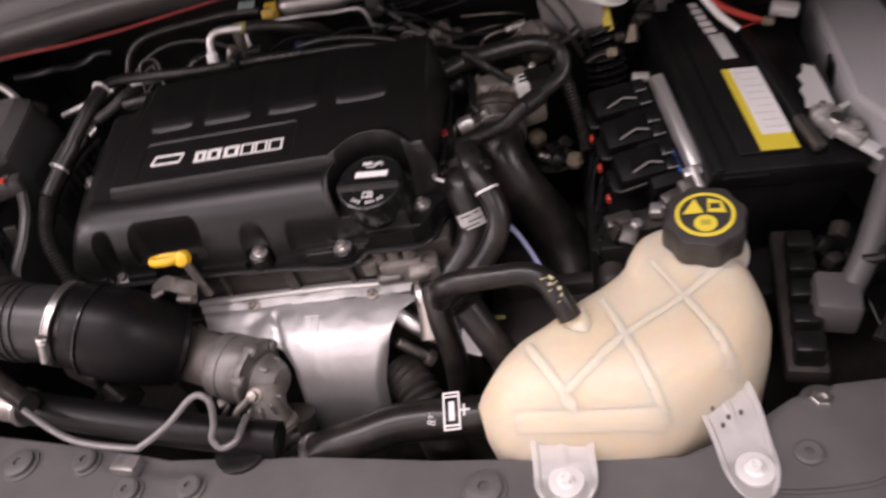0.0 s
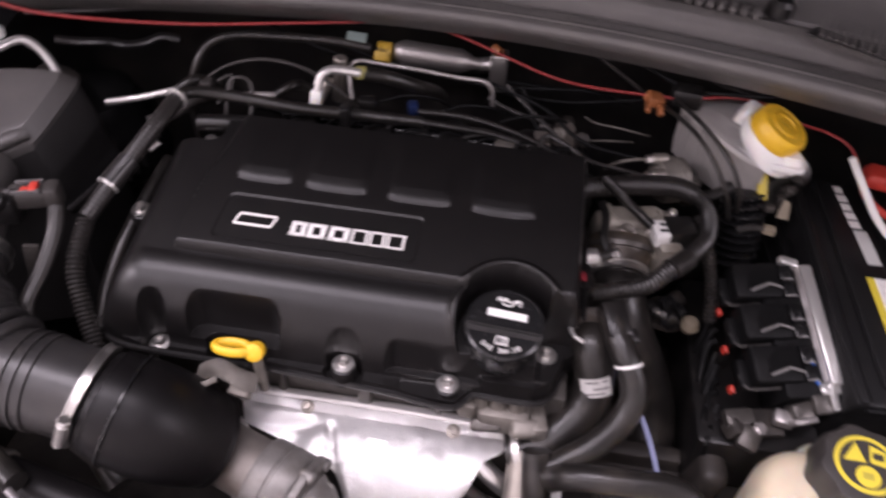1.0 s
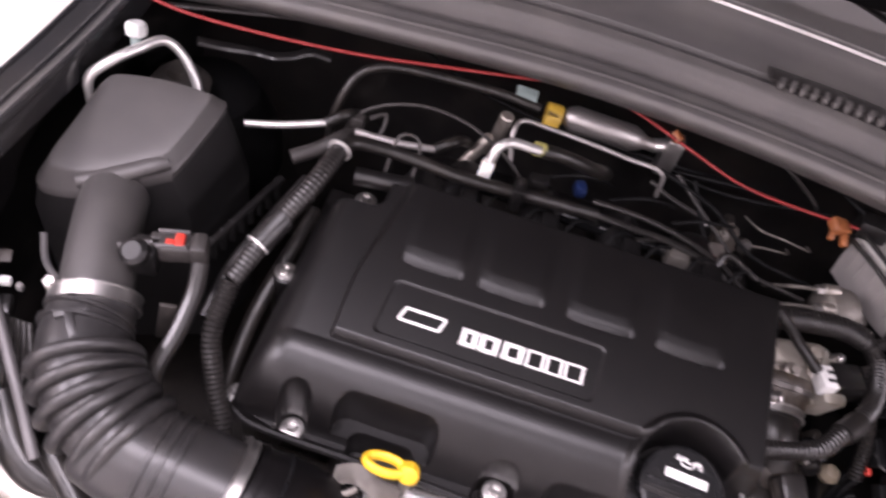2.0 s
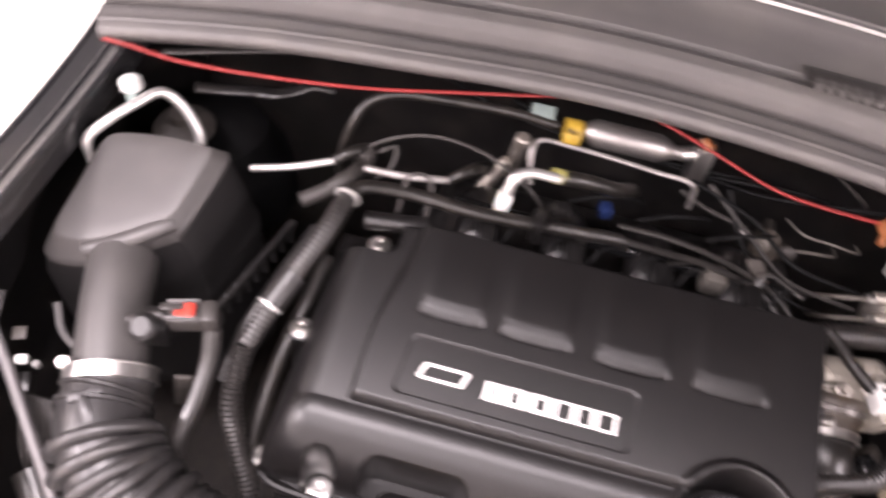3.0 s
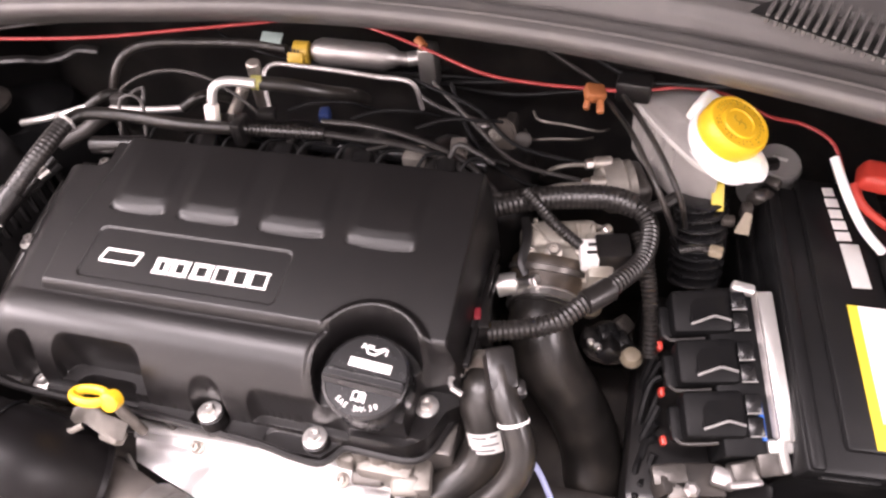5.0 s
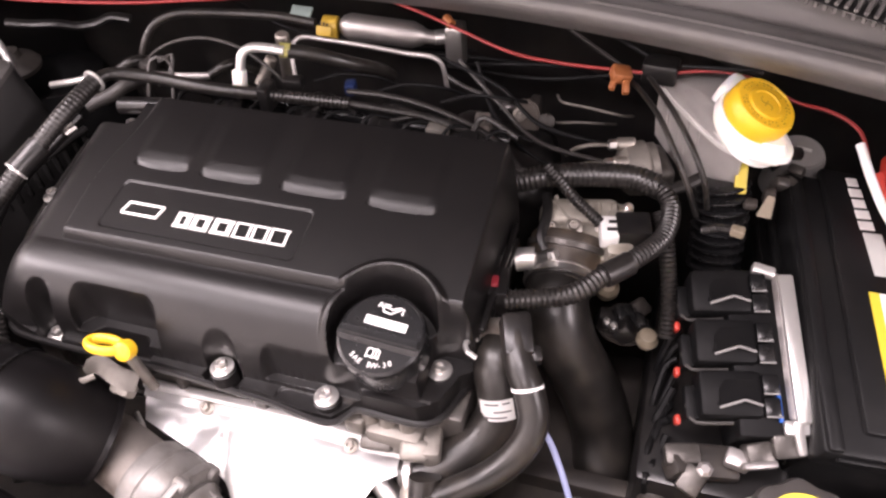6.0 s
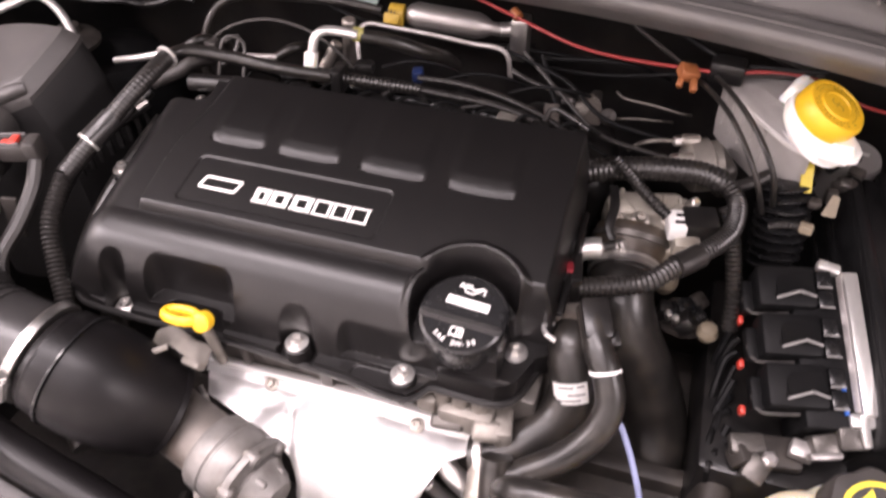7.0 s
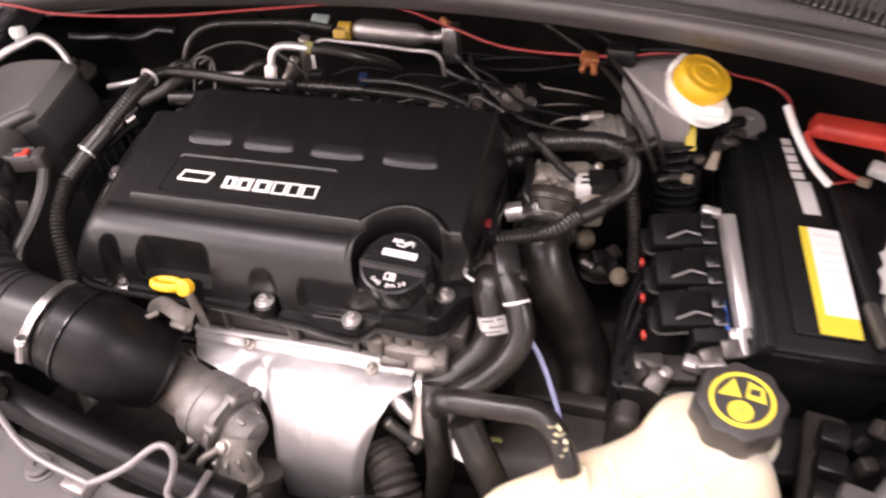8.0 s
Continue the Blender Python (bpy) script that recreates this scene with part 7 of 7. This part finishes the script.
    def print_on(name, b, material, lift, label=""):
        b.transform(m @ Matrix.Translation((0, 0, lift)))
        return part(name, b, material, cap, label, 0)

    oval = [(0.0275 * math.cos(a), 0.0265 * math.sin(a)) for a in (2 * math.pi * k / 40 for k in range(40))]
    print_on("warning_disc", slab(oval, 0, 0.001, 0), LEMON, 0.0, "yellow printed warning disc")
    inner = [(0.0235 * math.cos(a), 0.0225 * math.sin(a)) for a in (2 * math.pi * k / 40 for k in range(40))]
    print_on("dark_field", slab(inner, 0, 0.0005, 0), CAPGREY, 0.001)
    print_on("triangle", slab([(-0.0205, 0.0), (-0.001, 0.0015), (-0.009, 0.0185)], 0, 0.0005, 0), LEMON, 0.0015, "yellow warning triangle")
    b = slab([(0.0025, 0.002), (0.0195, 0.0005), (0.016, 0.0145), (0.003, 0.0185)], 0, 0.0005, 0)
    print_on("book_panel", b, LEMON, 0.0015)
    print_on("book_line", box((0.0095, 0.0088, 0), (0.009, 0.006, 0.0006), 0), CAPGREY, 0.0022)
    b = slab([(0.0105 * math.cos(a), -0.0115 + 0.0098 * math.sin(a)) for a in (2 * math.pi * k / 24 for k in range(24))], 0, 0.0005, 0)
    print_on("round_symbol", b, LEMON, 0.0015)
    print_on("symbol_bar", box((0, -0.011, 0), (0.009, 0.006, 0.0006), 0), mat("dull_yellow", (0.4, 0.34, 0.05), 0.5), 0.0022)
    part("inlet", tube([(0.347, -0.112, 0.767), (0.356, -0.126, 0.757), (0.368, -0.145, 0.745)], 0.0135, 16), TANK, t, "ribbed tank inlet")
    for k, line in enumerate(([(0.326, -0.185), (0.327, -0.23), (0.327, -0.272)], [(0.455, -0.14), (0.478, -0.2), (0.487, -0.272)])):
        path = smooth_path([(x, y, 0) for x, y in line], 0.003)

        def strip(u, v):
            n = min(int(u * (len(path) - 1)), len(path) - 2)
            p = path[n].lerp(path[n + 1], u * (len(path) - 1) - n)
            e = (path[n + 1] - path[n]).normalized()
            half = (0.0285 if k == 0 else 0.031 - 0.0075 * step_up(0.0, 0.7, u)) * math.sqrt(max(0.02, 1 - max(0, (u - 0.72) / 0.28) ** 2))
            z = 0.714 - 0.0175 * step_up(0.3, 0.68, u) + 0.0035 * (abs(2 * v - 1) > 0.75) * step_up(1.0, 0.8, u) + 0.002 * (abs(2 * v - 1) < 0.12) * step_up(0.6, 0.4, u)
            q = p + Vector((-e.y, e.x, 0)) * ((1 - 2 * v) * half)
            return Vector((q.x, q.y, z))

        tab = part("mounting_tab", grid(28, 24, strip, thick=0.0025), CLEAR, t, "clear plastic mounting tab")
        x, y = ((0.3275, -0.247), (0.487, -0.244))[k]
        part("washer", lathe([(0.016, 0), (0.016, 0.003), (0.013, 0.004)], (x, y, 0.696), (x, y, 0.8), 24), CLEAR, tab)
        if k == 1:
            for dx, dy in ((-0.026, 0.052), (-0.014, 0.042), (-0.003, 0.046), (-0.02, 0.034)):
                part("print_dot", cyl((x + dx, y + dy, 0.712), (x + dx, y + dy, 0.7175), 0.0016, 8), INK, tab)
        hex_bolt(tab, (x, y, 0.6985), 0.0062, washer=1.4, name="tab_bolt", material=MILK)
    return t


coolant_tank()


# ---- clutter by the wings ----
def right_clutter():
    t = thing("relay_rail", (0.6, -0.03, 0.6), "row of dark relay sockets on a rail by the wing", "relay rail")
    part("rail", box((0.575, -0.03, 0.66), (0.04, 0.2, 0.02), 0.004, (0, 0, -8)), DARK, t)
    for k in range(5):
        part("socket", box((0.565 + 0.006 * k, -0.11 + 0.035 * k, 0.68), (0.028, 0.026, 0.03), 0.004, (0, 0, -8)), BLACK, t)
    part("relay", box((0.6, -0.062, 0.69), (0.042, 0.05, 0.04), 0.005, (0, 5, -10)), GREYP, t, "grey relay box")
    s = thing("brace_pipe", (0.65, 0.0, 0.65), "grey bent tube beside the relays", "tube")
    part("tube", tube([(0.61, -0.06, 0.69), (0.64, -0.02, 0.72), (0.68, 0.05, 0.76), (0.72, 0.1, 0.79)], 0.013, 14), GREYP, s)
    part("strap", tube([(0.63, -0.035, 0.72), (0.645, -0.04, 0.725), (0.65, -0.025, 0.722)], 0.005, 8), BLACK, s)
    part("lead", tube([(0.62, -0.12, 0.70), (0.66, -0.07, 0.72), (0.7, 0.0, 0.74), (0.73, 0.05, 0.8)], 0.005, 8), RUBBER, s)
    for k in range(6):
        part("clip", box((0.6 + 0.02 * (k % 3), 0.0 + 0.012 * k, 0.66 + 0.01 * (k % 2)), (0.018, 0.015, 0.02), 0.004, (10 * k, 8 * k, 25 * k)), DARK if k % 2 else BLACK, s)
    g = thing("gearbox", (0.3, 0.08, 0.45), "dark grimy gearbox housing low in the bay", "gearbox")
    part("case", box((0.36, 0.08, 0.55), (0.26, 0.3, 0.18), 0.04, seg=3), DARK, g)
    part("case_rib", box((0.36, 0.04, 0.645), (0.2, 0.02, 0.03), 0.005), DARK, g)


right_clutter()


def left_clutter():
    t = thing("hood_latch_rail", (-0.48, 0.0, 0.75), "galvanised bracket rail with slots beside the wing", "bracket")
    b = box((-0.468, -0.036, 0.838), (0.026, 0.125, 0.004), 0.0015, (2, 0, 32))
    box((-0.481, -0.043, 0.828), (0.004, 0.125, 0.024), 0.0015, (2, 0, 32), b)
    part("plate", b, PROPG, t)
    part("upper_plate", box((-0.503, 0.042, 0.85), (0.03, 0.035, 0.004), 0.0015, (8, 10, 20)), PROPG, t)
    # slot and holes are flat black patches, painted for the dark inside them
    part("slot", slab(round_line([(-0.004, -0.022), (0.004, -0.022), (0.004, 0.022), (-0.004, 0.022)], 2), 0, 0.0012, 0, m=pose(-0.467, -0.036, 0.84, 2, 0, 32)), INK, t)
    for x, y, z in ((-0.487, -0.004, 0.84), (-0.502, 0.043, 0.8525)):
        part("hole", cyl((x, y, z), (x, y, z + 0.0012), 0.005, 18, edge=0.0003), INK, t)
    part("washer_plate", lathe([(0.02, 0), (0.02, 0.002), (0.013, 0.004), (0.011, 0.008), (0.006, 0.008), (0.005, 0.003), (0, 0.003)], (-0.43, -0.092, 0.838), (-0.43, -0.092, 0.9), 26), PROPG, t)
    p = thing("hood_prop_rod", (-0.44, -0.02, 0.78), "pale metal hood prop rod lying along the wing", "prop rod")
    part("rod", tube([(-0.482, 0.028, 0.862), (-0.455, 0.0, 0.845), (-0.427, -0.03, 0.83), (-0.38, -0.082, 0.80), (-0.36, -0.105, 0.785)], 0.005, 12), PROPG, p)
    part("holder", box((-0.484, 0.032, 0.866), (0.014, 0.014, 0.014), 0.004, (0, 0, -30)), GREYP, p)
    c = thing("corner_plugs", (-0.44, 0.0, 0.75), "small plugs and lead bundle in the bay's corner", "connector")
    part("plug", box((-0.446, 0.008, 0.845), (0.011, 0.008, 0.009), 0.003, (0, 0, 20)), SEAMW, c, "whitish plug")
    part("plug", box((-0.432, 0.007, 0.845), (0.006, 0.006, 0.008), 0.002), PALEG, c)
    part("body", box((-0.44, -0.006, 0.828), (0.012, 0.02, 0.018), 0.004, (10, 0, 20)), BLACK, c)
    for k in range(6):
        part("lead", tube([(-0.44 + 0.005 * k, -0.012, 0.825), (-0.436 + 0.006 * k, -0.03, 0.81), (-0.43 + 0.006 * k, -0.05, 0.79), (-0.42, -0.07, 0.75)], 0.003, 8), LOOM, c)
    part("bracket", box((-0.459, 0.028, 0.85), (0.012, 0.012, 0.003), 0.001, (15, 0, 20)), DARK, c)


left_clutter()
